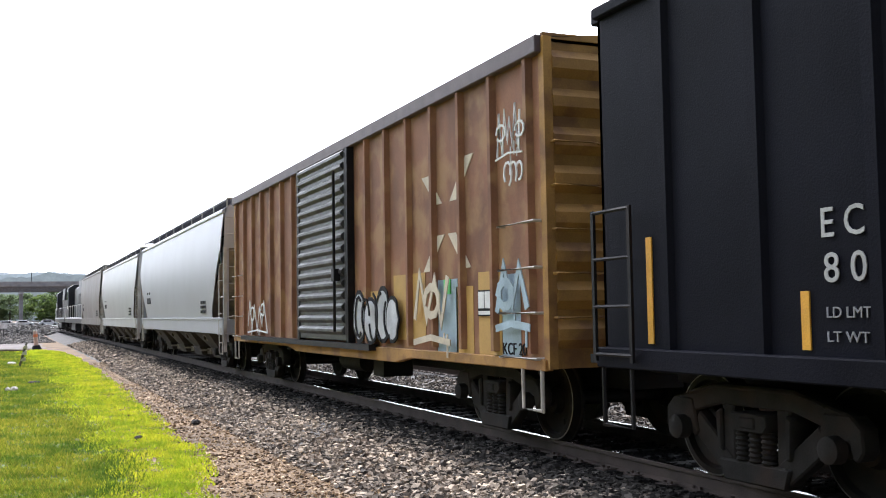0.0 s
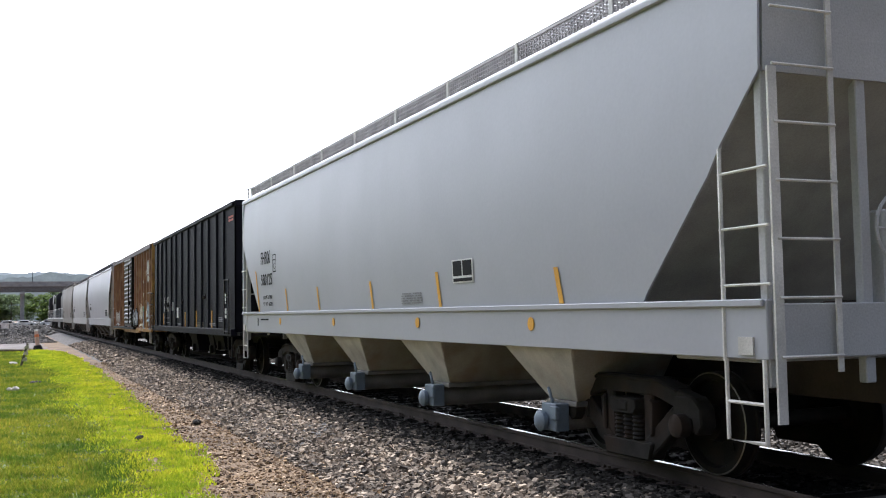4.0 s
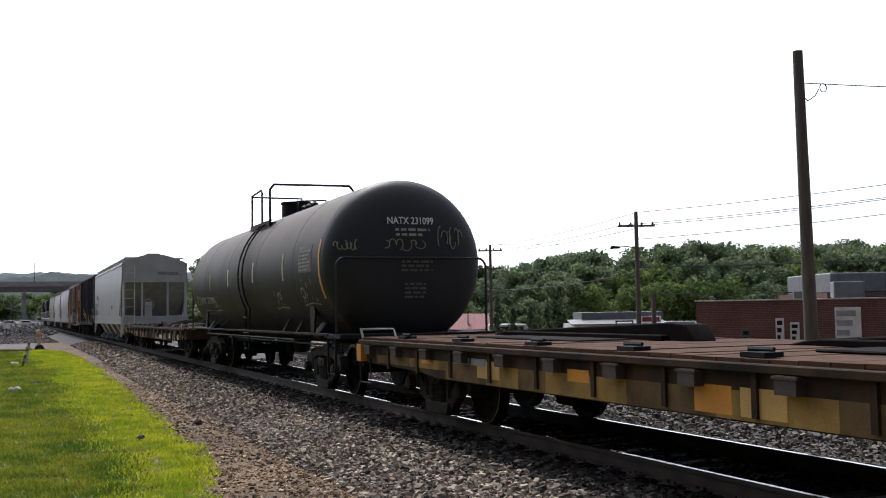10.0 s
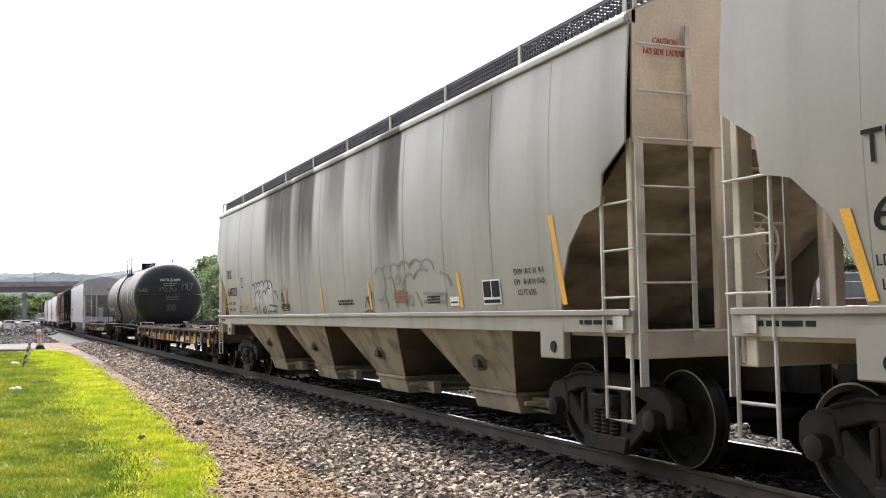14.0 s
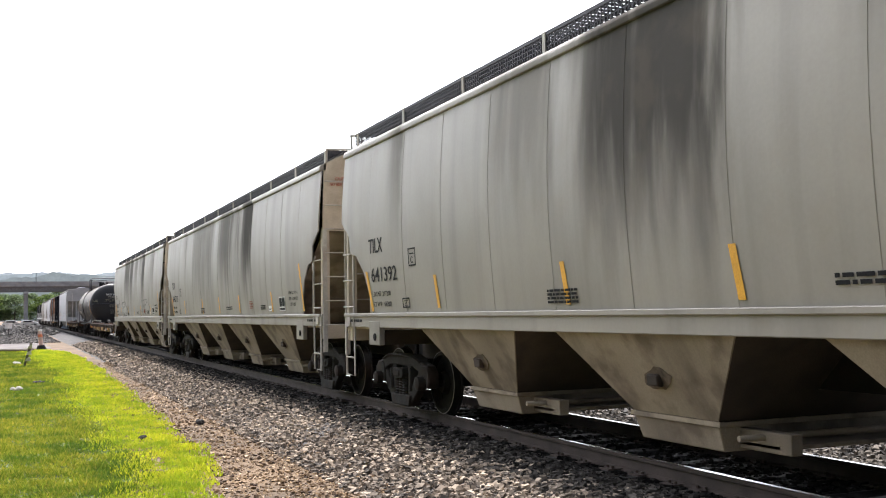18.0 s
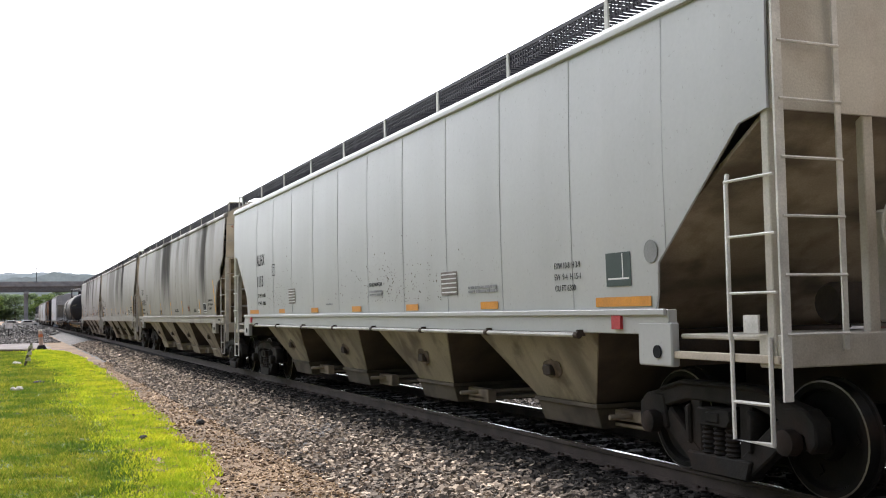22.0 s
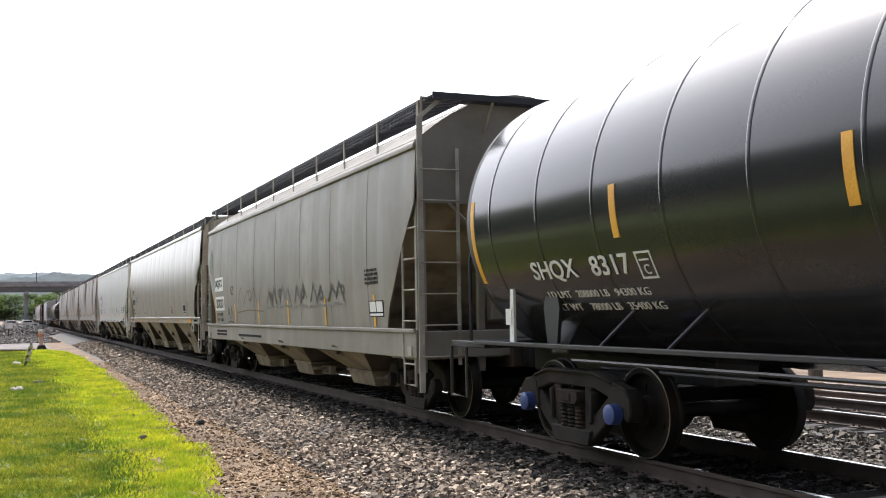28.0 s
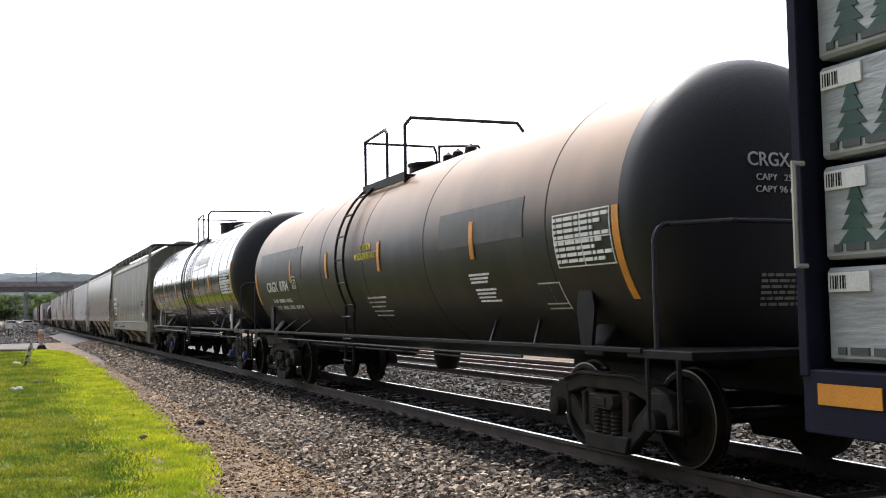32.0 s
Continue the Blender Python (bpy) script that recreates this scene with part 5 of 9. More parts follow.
        part("pipe_clamp", Shape().lathe([(-0.035, 0.0), (-0.035, 0.034), (0.035, 0.034), (0.035, 0.0)], (-1.66, yk, 1.24), "y", 10).box(-1.665, -1.58, yk - 0.012, yk + 0.012, 1.23, 1.29), M_GRIMESHADE, pipe)
    for m in (1, -1):
        part("step_bar", Shape().box(-1.58, -1.50, *sorted((m * (hl + 0.02), m * (hl - 1.25))), 1.07, 1.13), M_ENDTAN, car, bevel=0.006)
    for m in (1, -1):
        part("warning_plate", Shape().box(-1.63, -1.6, m * (hl - 2.0) - 0.07, m * (hl - 2.0) + 0.07, 1.3, 1.42), mat("red_plate", (0.5, 0.04, 0.05), 0.5), car)

    # brown spatter thrown up on the side
    rs = random.Random(404)
    s = Shape()
    for k in range(420):
        yy, zz, q = (hl - 4.4 + rs.gauss(0, 0.8) if k % 3 == 0 else -1.6 + rs.gauss(0, 1.15)), 1.62 + abs(rs.gauss(0, 0.36)), 0.004 + 0.010 * rs.random() ** 2
        s.prism([(yy + q * math.cos(a * 1.2566 + k) * rs.uniform(0.6, 1.4), zz + q * math.sin(a * 1.2566 + k)) for a in range(5)], -1.612, -1.60, "x")
    tagged(part("dirt_spatter", s, mat("brown_spatter", (0.10, 0.075, 0.05), 0.85), car), "brown dirt spatter", kind="stuff")
    hug(car, hl, 1.46, 3.95, 0.02)

    car, at, hl = covered_hopper("warm grey covered hopper car with long orange reflectors", -164.7, -184.0, CUT_SCALLOP, M_CEF, M_UNDER, M_ENDTAN, M_LADDER, eave=3.98,
                                 sill=(1.24, 1.42), walk_mat=M_WALK, seam_mat=mat("soft_seam_paint", (0.22, 0.2, 0.175), 0.7, var=0.3), seams=14, swell=0.022)
    letters("CEFX", 0.22, 0.72, on_side(hl - 1.32, 2.41, -1.625), M_BLACK, car, bold=0.012)
    letters("380109", 0.22, 1.0, on_side(hl - 1.34, 2.0, -1.62), M_BLACK, car, bold=0.012)
    letters("LD LMT 2172", 0.07, 0.6, on_side(hl - 1.45, 1.73), M_BLACK, car)
    letters("LT WT  68800", 0.07, 0.6, on_side(hl - 1.47, 1.58), M_BLACK, car)
    for y, w in [(hl - 1.91, 0.87)] + [(-179.01 - at + k * 2.44, 0.43) for k in range(5)] + [(-181.42 - at, 0.87)]:
        part("reflector_strip", Shape().box(-1.605, -1.58, y - w, y, 1.27, 1.38), M_ORANGE, car)
    for y in (-165.36, -182.78):
        letters("2 INCH HF COMP SHOES", 0.05, 0.6, on_side(y - at, 1.305, -1.605), M_BLACK, car)
    framed_panel(car, -hl + 3.2, 1.55, 0.42, 0.28)
    plate_mark(car, hl - 2.99, 2.1, 0.3, 0.22)
    caution(car, hl)
    red = mat("red_brown_print", (0.25, 0.08, 0.05), 0.8)
    letters("WARNING", 0.055, 0.34, on_side(-178.0 - at, 1.75, -1.625), red, car)
    bars(car, -178.0 - at, 1.69, 0.46, 0.016, 6, red)
    for yy, z, w, n in ((-hl + 2.6, 1.86, 0.55, 3), (hl - 5.45, 1.62, 0.8, 2), (hl - 3.0, 1.62, 0.3, 2), (hl - 9.0, 1.64, 0.5, 4)):
        bars(car, yy, z, w, 0.024, n, mat("dull_lettering", (0.25, 0.25, 0.26), 0.8))
    hug(car, hl, 1.42, 3.98, 0.075, pitch=2 * hl / 15, swell=0.022)

    car, at, hl = covered_hopper("weathered olive-grey covered hopper car with a deep side sill", -185.22, -201.08, CUT_DEEP, M_MQR, M_UNDER, M_MQR, mat("dull_ladder_paint", (0.36, 0.34, 0.30), 0.75, var=0.3, rust=0.4), eave=3.72,
                                 sill=(0.86, 1.24), rise=0.72, walk_rise=0.67, bays=3, seams=7, deep_sill=True, bulge_depth=0.05, walk_mat=M_WALK, post_top=4.1, seam_mat=mat("olive_seam", (0.185, 0.17, 0.148), 0.7))
    for txt, z, w, yy in (("MQRX", 2.16, 1.0, hl - 1.25), ("80020", 1.66, 1.05, hl - 1.3)):
        part("white_panel", Shape().box(-1.635, -1.6, yy - w - 0.06, yy + 0.06, z - 0.06, z + 0.3), M_WHITE, car)
        letters(txt, 0.24, w - 0.08, on_side(yy - 0.04, z, -1.645), M_BLACK, car, bold=0.012)
    letters("LD LMT 223200", 0.08, 0.8, on_side(hl - 1.36, 1.46), M_BLACK, car)
    letters("LT WT  62800", 0.08, 0.8, on_side(hl - 1.38, 1.32), M_BLACK, car)
    for k in range(6):
        strip(car, hl - 1.15 - k * 2.6, 1.27, 2.1 if k == 0 else 1.75)
    wash = mat("washed_white_spray", (0.33, 0.36, 0.32), 0.85, var=0.5, scale=6.0)
    rng = random.Random(61)
    for k in range(10):
        yy, zz = -185.58 - at - 0.07 * k, 3.28 - 0.25 * rng.random()
        s = Shape()
        ph, am = rng.uniform(0, 6), rng.uniform(0.02, 0.07)
        deep = rng.uniform(0.2, 0.55)
        stroke(s, [(yy + am * math.sin(ph + i * 0.9), zz - deep * i / 8) for i in range(9)], rng.choice((0.008, 0.013, 0.02)), -1.66 - 0.001 * k)
        part("graffiti", s, wash, car, "washed-out pale green spray stroke", smooth=0)
    s = Shape()
    for k in range(9):
        yy, zz = -185.7 - at - 0.06 * k, 2.86 + 0.25 * rng.random()
        stroke(s, [(yy, zz), (yy + 0.01, zz - 0.16 - 0.35 * rng.random() ** 2)], 0.005, -1.66)
    part("paint_drips", s, wash, car, smooth=0)
    jag(car, -188.05 - at, 1.3, 0.65, 0.5, 23, mat("brown_spray", (0.10, 0.07, 0.04), 0.8), n=4, r=0.02)
    plate_mark(car, -188.53 - at, 1.98, 0.26, 0.2)
    faded = mat("faded_grey_spray", (0.19, 0.18, 0.165), 0.8)
    jag(car, -189.3 - at, 1.55, 2.6, 0.62, 55, mat("orange_brown_spray", (0.16, 0.10, 0.06), 0.8), n=7, r=0.014)
    for k in range(5):
        jag(car, -192.4 - at - k * 1.15, 1.62, 0.9, 0.46, 70 + k, faded, n=4, r=0.03, drips=False)
    # crossover platforms of grating that reach past the ends of the roof
    for m in (1, -1):
        g = Shape()
        for k in range(12):
            g.box(-1.42 + k * 0.258, -1.40 + k * 0.258, *sorted((m * (hl - 0.1), m * (hl + 0.34))), 4.35, 4.385)
        for k in range(6):
            g.box(-1.42, 1.42, m * (hl - 0.08 + k * 0.08) - 0.01, m * (hl - 0.08 + k * 0.08) + 0.01, 4.345, 4.38)
        g.box(-1.45, 1.45, m * (hl + 0.34) - 0.015, m * (hl + 0.34) + 0.015, 4.31, 4.40)
        part("crossover_platform", g, M_WALK, car, "dark grating platform over the end", smooth=0)
        for x in (-0.55, 0.55):
            part("platform_brace", Shape().tube((x, m * hl, 3.95), (x, m * (hl + 0.32), 4.32), 0.02, 6), M_LADDER, car)
        part("end_strut", Shape().tube((-1.1, m * (hl + 0.03), 2.95), (-0.6, m * (hl + 0.03), 2.45), 0.022, 6), M_MQR, car)
    framed_panel(car, -199.15 - at, 1.42, 0.64, 0.24, x=-1.64, white_back=False)
    bars(car, -199.0 - at, 2.1, 0.6, 0.04, 4, M_BLACK, x=-1.66)
    bars(car, hl - 1.4, 1.05, 1.3, 0.05, 2, M_BLACK, x=-1.61)
    bars(car, hl - 4.2, 0.98, 2.4, 0.05, 1, M_BLACK, x=-1.61)

    hug(car, hl, 1.24, 3.72, 0.05)

    # bay bodies and slope sheets: pale paint darkened to stand for their shade
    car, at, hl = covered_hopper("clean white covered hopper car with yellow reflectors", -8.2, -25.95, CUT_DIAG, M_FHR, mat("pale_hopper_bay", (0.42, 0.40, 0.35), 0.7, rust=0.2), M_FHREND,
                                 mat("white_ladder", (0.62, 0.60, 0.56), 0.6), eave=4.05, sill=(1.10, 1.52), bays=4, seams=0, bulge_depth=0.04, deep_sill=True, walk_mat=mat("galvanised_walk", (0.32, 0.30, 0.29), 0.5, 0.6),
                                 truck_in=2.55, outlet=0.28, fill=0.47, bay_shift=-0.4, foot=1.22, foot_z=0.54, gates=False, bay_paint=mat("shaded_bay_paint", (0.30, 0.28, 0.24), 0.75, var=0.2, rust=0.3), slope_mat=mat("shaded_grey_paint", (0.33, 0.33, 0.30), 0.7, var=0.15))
    letters("FHRX", 0.26, 0.82, on_side(hl - 1.97, 2.54, -1.63), M_BLACK, car, bold=0.008)
    letters("580125", 0.24, 0.98, on_side(hl - 1.95, 2.09, -1.63), M_BLACK, car, bold=0.008)
    letters("LD LMT 219800", 0.08, 0.82, on_side(hl - 2.06, 1.80, -1.62), M_BLACK, car)
    letters("LT  WT  66200", 0.08, 0.80, on_side(hl - 2.08, 1.66, -1.62), M_BLACK, car)
    part("corner_post", Shape().box(-1.60, -1.50, hl - 0.09, hl + 0.01, 1.1, 4.1), M_FHR, car, "white corner post", 0.01)
    bars(car, hl - 1.85, 1.36, 0.7, 0.03, 1, M_BLACK, x=-1.606)
    part("sill_plate", Shape().box(-1.606, -1.59, hl - 1.62, hl - 1.56, 1.24, 1.4), M_BLACK, car)
    letters("FHRX 580125", 0.15, 1.0, on_rear(0.15, 3.55, -hl - 0.01), M_BLACK, car)
    for yy, z1 in ((-9.84, 2.42), (-12.28, 1.98), (-14.5, 1.95), (-17.36, 1.95), (-19.95, 1.98), (-23.0, 1.9)):
        strip(car, yy - at, 1.54, z1, x=-1.625, w=0.085, lean=0.2 if yy > -10 else 0.08)
    for yy in (-11.78, -15.42, -19.22, -22.4):
        s = Shape().lathe([(0, 0.0), (0, 0.07), (0.006, 0.07), (0.006, 0.0)], (-1.612, yy - at, 1.34), "x", 12)
        part("round_decal", s, M_YELLOW, car)
    framed_panel(car, -20.38 - at, 1.82, 0.6, 0.28, x=-1.64)
    bars(car, -18.58 - at, 1.72, 0.76, 0.02, 5, mat("dull_lettering", (0.25, 0.25, 0.26), 0.8), x=-1.63)
    plate_mark(car, -11.2 - at, 2.34, 0.28, 0.36)
    hug(car, hl, 1.52, 4.05, 0.04)
    for i in range(4):
        span = 2 * (hl - 2.35)
        yc = -span / 2 + span * (i + 0.5) / 4 - 0.4
        s = Shape().box(-1.26, 1.26, yc - 0.31, yc + 0.31, 0.49, 0.545).tube((-1.3, yc, 0.37), (1.3, yc, 0.37), 0.14, 16)
        t = part("outlet_tube", s, mat("galvanised_tube", (0.20, 0.19, 0.18), 0.5, 0.3), car, "pneumatic outlet tube under the bay", 0.008)
        blue = mat("blue_grey_cap", (0.15, 0.19, 0.24), 0.5)
        part("outlet_cap", Shape().lathe([(0, 0.0), (0, 0.10), (-0.05, 0.11), (-0.07, 0.085), (-0.09, 0.04), (-0.09, 0)], (-1.44, yc + 0.05, 0.34), "x", 14), blue, t, "pale blue outlet cap")
        part("outlet_valve", Shape().box(-1.42, -1.26, yc - 0.17, yc + 0.13, 0.24, 0.52).tube((-1.36, yc - 0.02, 0.5), (-1.36, yc + 0.08, 0.68), 0.02, 6).box(-1.45, -1.40, yc - 0.22, yc - 0.1, 0.36, 0.5), blue, t, "dusty blue-grey valve block", 0.02)

    spec = (("glossy light grey rounded covered hopper car", 42.9, 25.82, CUT_DIAG, M_FHR, 4.1), ("light grey covered hopper car", 62.0, 44.6, CUT_DIAG, M_ALH, 4.05),
            ("plain grey covered hopper car", 80.8, 63.3, CUT_DIAG, M_MQR, 4.2))
    for label, a, b, cut, pt, ev in spec:
        car, at, hl = covered_hopper(label, a, b, cut, pt, M_GRIMESHADE, pt, M_LADDER, eave=ev, sill=(1.0, 1.4), deep_sill=True, seams=0, bulge_depth=0.10, walk_mat=M_WALK, walk_style="plain", truck_in=2.2)
        bars(car, hl - 2.2, 2.3, 0.9, 0.22, 2, M_BLACK, x=-1.66)
        bars(car, -hl + 3.0, 1.8, 0.7, 0.08, 3, M_BLACK, x=-1.64)


# ------------------------------------------------------------------ box car
M_BOX = mat("faded_brown_paint", (0.235, 0.098, 0.045), 0.75, var=0.28, scale=1.2, streak=0.55, streak_col=(0.075, 0.036, 0.024), rust=0.65, rust_col=(0.36, 0.205, 0.085))
M_BOXEND = mat("ochre_end_paint", (0.36, 0.19, 0.045), 0.75, var=0.3, scale=1.5, rust=0.65, rust_col=(0.13, 0.055, 0.028))
M_OCHRE = mat("ochre_patch_paint", (0.50, 0.30, 0.08), 0.7, var=0.2, scale=2)
M_BOXDOOR = mat("dark_door_steel", (0.045, 0.045, 0.045), 0.5, 0.4, 0.4, scale=2.5, rust=0.35, rust_col=(0.2, 0.2, 0.19))
M_CREAM = mat("cream_spray", (0.58, 0.50, 0.38), 0.8, var=0.2)
M_PALEBLUE = mat("pale_blue_spray", (0.36, 0.46, 0.52), 0.8, var=0.25)


def build_box_car():
    front, rear = 24.65, 9.1
    at, hl = (front + rear) / 2, (front - rear) / 2
    car = new_car("box_car", "rusty brown box car with a dark sliding door and graffiti", "box car", at)
    z0, z1, h = 0.98, 4.30, 1.50
    for side in (-1, 1):
        s = Shape().box(*sorted((side * h, side * (h - 0.04))), -hl, hl, z0, z1)
        body = part("side_wall", s, M_BOX, car)
        n = 18
        for i in range(n):
            y = hl - 0.3 - (2 * hl - 0.6) * i / (n - 1)
            if 15.3 - at < y < 18.6 - at:
                continue
            g = Shape().prism([(side * h, y - 0.07), (side * (h + 0.07), y - 0.035), (side * (h + 0.07), y + 0.035), (side * h, y + 0.07)], z0 + 0.05, z1 - 0.15, "z")
            part("side_post", g, M_BOX, body)
        s = Shape().box(*sorted((side * (h - 0.06), side * (h + 0.09))), -hl, hl, z1 - 0.17, z1 + 0.02)
        part("top_rail", s, mat("purple_brown_rail", (0.09, 0.06, 0.06), 0.6), car, bevel=0.012)
        s = Shape().prism([(-hl, z0), (hl, z0), (hl, z0 - 0.12), (2.6, z0 - 0.12), (2.0, z0 - 0.20), (-3.4, z0 - 0.20), (-4.0, z0 - 0.12), (-hl, z0 - 0.12)], *sorted((side * (h - 0.05), side * (h + 0.05))), "x")
        part("side_sill", s, M_BOXEND, car, bevel=0.01)
    # door on the near side, in corrugations
    y0, y1 = 15.5 - at, 18.35 - at
    d = part("sliding_door", Shape().box(-h - 0.10, -h - 0.03, y0, y1, z0 + 0.06, z1 - 0.2), M_BOXDOOR, car, "dented dark steel sliding door", 0.01)
    for i in range(16):
        z = z0 + 0.15 + i * 0.19
        part("corrugation", Shape().prism([(-h - 0.10, z), (-h - 0.155, z + 0.05), (-h - 0.155, z + 0.09), (-h - 0.10, z + 0.14)], y0 + 0.12, y1 - 0.05, "y"), M_BOXDOOR, d)
    for y in (y0 - 0.05, y1 + 0.05):
        part("door_post", Shape().box(-h - 0.12, -h, y - 0.07, y + 0.07, z0, z1 - 0.17), M_STEEL, car)
    lk = Shape().tube((-h - 0.2, y0 + 0.35, z0 + 0.2), (-h - 0.2, y0 + 0.35, z1 - 0.5), 0.025, 8).box(-h - 0.23, -h - 0.12, y0 + 0.28, y0 + 0.42, 2.0, 2.2)
    part("door_lock_bar", lk, M_STEEL, d)
    part("door_track", Shape().box(-h - 0.16, -h - 0.02, -2.6, hl - 1.3, z0 - 0.06, z0 + 0.03), M_STEEL, car)
    # roof
    s = Shape().prism([(-h - 0.02, z1), (0, z1 + 0.16), (h + 0.02, z1), (h + 0.02, z1 - 0.05), (-h - 0.02, z1 - 0.05)], -hl, hl, "y")
    roof = part("roof", s, mat("galvanised_roof", (0.20, 0.19, 0.19), 0.5, 0.5), car)
    for i in range(13):
        y = -hl + 0.3 + (2 * hl - 0.6) * i / 12
        part("roof_rib", Shape().prism([(-h, z1 + 0.005), (0, z1 + 0.165), (h, z1 + 0.005), (h, z1 + 0.035), (0, z1 + 0.2), (-h, z1 + 0.035)], y - 0.04, y + 0.04, "y"), roof.data.materials[0], roof)
    # corrugated ends
    for m in (-1, 1):
        e = part("end_wall", Shape().box(-h, h, *sorted((m * hl, m * (hl - 0.05))), z0 - 0.1, z1 + 0.05), M_BOXEND, car)
        for i in range(8):
            z = z0 + 0.1 + i * 0.40
            part("end_corrugation", Shape().prism([(m * hl, z), (m * (hl + 0.07), z + 0.09), (m * (hl + 0.07), z + 0.2), (m * hl, z + 0.29)], -h + 0.08, h - 0.08, "x"), M_BOXEND, e)
        part("end_gable", Shape().prism([(-h - 0.02, z1 - 0.02), (0, z1 + 0.165), (h + 0.02, z1 - 0.02)], *sorted((m * (hl + 0.004), m * (hl + 0.03))), "y"), M_BOXEND, car)
        for side in (-1, 1):
            part("corner_post", Shape().box(side * (h - 0.03) - 0.05, side * (h - 0.03) + 0.05, *sorted((m * (hl - 0.06), m * (hl + 0.05))), z0 - 0.1, z1), M_BOXEND, car)
        yl = m * (hl - 0.1)
        for z in (0.98, 1.45, 1.92, 2.40):
            part("grab_iron", Shape().pipe([(-h, yl, z), (-h - 0.09, yl, z), (-h - 0.09, yl - m * 0.85, z), (-h, yl - m * 0.85, z)], 0.018), M_LADDER, car)
        for z in (1.4, 1.85, 2.3, 2.75, 3.2):
            part("grab_iron", Shape().pipe([(-h + 0.05, m * hl, z), (-h + 0.05, m * (hl + 0.13), z), (-h + 0.6, m * (hl + 0.13), z), (-h + 0.6, m * hl, z)], 0.016), M_BOXEND, car)
        st = Shape().pipe([(-h - 0.03, yl, 0.9), (-h - 0.03, yl, 0.45), (-h - 0.03, yl - m * 0.42, 0.45), (-h - 0.03, yl - m * 0.42, 0.9)], 0.022)
        part("stirrup_step", st, M_LADDER, car)
    # patches and writing
    for y, z, w, hh, mm in ((10.75, 0.93, 0.62, 1.0, M_OCHRE), (10.15, 0.93, 0.45, 0.95, M_PALEBLUE), (15.3, 1.05, 1.5, 0.75, M_OCHRE), (13.6, 1.1, 1.2, 0.9, M_OCHRE), (12.0, 0.98, 0.65, 0.9, M_PALEBLUE), (11.4, 0.98, 0.5, 0.8, M_OCHRE)):
        part("paint_patch", Shape().box(-h - 0.006, -h + 0.01, y - at - w, y - at, z, z + hh), mm, car)
    framed_panel(car, 10.72 - at, 1.42, 0.36, 0.3, x=-h - 0.03, white_back=False)
    letters("KCF 20", 0.13, 0.55, on_side(10.12 - at, 1.0, -h - 0.01), M_BLACK, car)
    part("green_tag", Shape().box(-h - 0.02, -h, 11.55 - at, 11.75 - at, 1.7, 1.88), mat("green_tag", (0.12, 0.6, 0.16), 0.6), car)
    for ya, za, yb, zb in ((12.35, 3.25, 11.9, 2.85), (10.95, 3.35, 11.45, 2.85), (11.85, 2.45, 12.35, 2.0), (11.5, 2.45, 11.05, 2.0)):
        s = Shape().hexa([(-h - 0.008, ya - at + 0.12, za), (-h - 0.008, ya - at - 0.12, za), (-h + 0.01, ya - at - 0.12, za), (-h + 0.01, ya - at + 0.12, za)],
                         [(-h - 0.008, yb - at + 0.1, zb), (-h - 0.008, yb - at - 0.1, zb), (-h + 0.01, yb - at - 0.1, zb), (-h + 0.01, yb - at + 0.1, zb)])
        part("worn_paint_mark", s, M_CREAM, car)
    jag(car, 10.04 - at, 3.15, 0.58, 0.55, 31, M_WHITE, x=-h - 0.09, n=9, r=0.013)
    scrawl(car, 9.85 - at, 2.82, 0.4, 0.28, 37, M_WHITE, x=-h - 0.088, strokes=3, r=0.013)
    # rounded bubble shape, grey-white with a black outline
    for k, (yy, zz, ry, rz) in enumerate(((14.95, 1.42, 0.30, 0.42), (14.4, 1.36, 0.32, 0.36), (13.85, 1.45, 0.30, 0.42), (13.45, 1.38, 0.26, 0.34))):
        def ring(f, n=14):
            return [(yy - at + ry * f * math.cos(2 * math.pi * q / n) * (1 + 0.12 * math.sin(3 * q)), zz + rz * f * math.sin(2 * math.pi * q / n)) for q in range(n)]
        part("graffiti", Shape().prism(ring(1.0), -h - 0.082 - 0.004 * k, -h - 0.074, "x"), M_BLACK, car, "black outline of a sprayed bubble shape")
        part("graffiti", Shape().prism(ring(0.84), -h - 0.084 - 0.004 * k, -h - 0.08, "x"), mat("grey_white_spray", (0.45, 0.46, 0.48), 0.8, var=0.3, rust=0.3, rust_col=(0.3, 0.25, 0.2)), car, "grey-white fill of a sprayed bubble shape")
    scrawl(car, 15.1 - at, 1.05, 1.7, 0.75, 38, M_BLACK, x=-h - 0.104, strokes=5, r=0.022)
    jag(car, 22.9 - at, 1.1, 1.8, 0.7, 34, M_WHITE, x=-h - 0.085, n=8, r=0.02)
    jag(car, 10.1 - at, 1.3, 0.7, 0.7, 35, M_PALEBLUE, x=-h - 0.085, n=4, r=0.05)
    jag(car, 12.6 - at, 1.1, 1.1, 0.9, 36, M_CREAM, x=-h - 0.085, n=5, r=0.05)
    part("centre_sill", Shape().box(-0.35, 0.35, -hl + 0.3, hl - 0.3, 0.6, 0.98), M_STEEL, car)
    eq = Shape().lathe([(-0.6, 0), (-0.6, 0.18), (0.6, 0.18), (0.6, 0)], (-0.7, 0.8, 0.62), "y", 14).box(-1.0, -0.5, -1.4, -0.9, 0.45, 0.9)
    part("brake_gear", eq, M_STEEL, car)
    add_trucks(car, hl - 2.05, -hl + 2.05)
    add_couplers(car, hl + 0.3, -hl - 0.3)


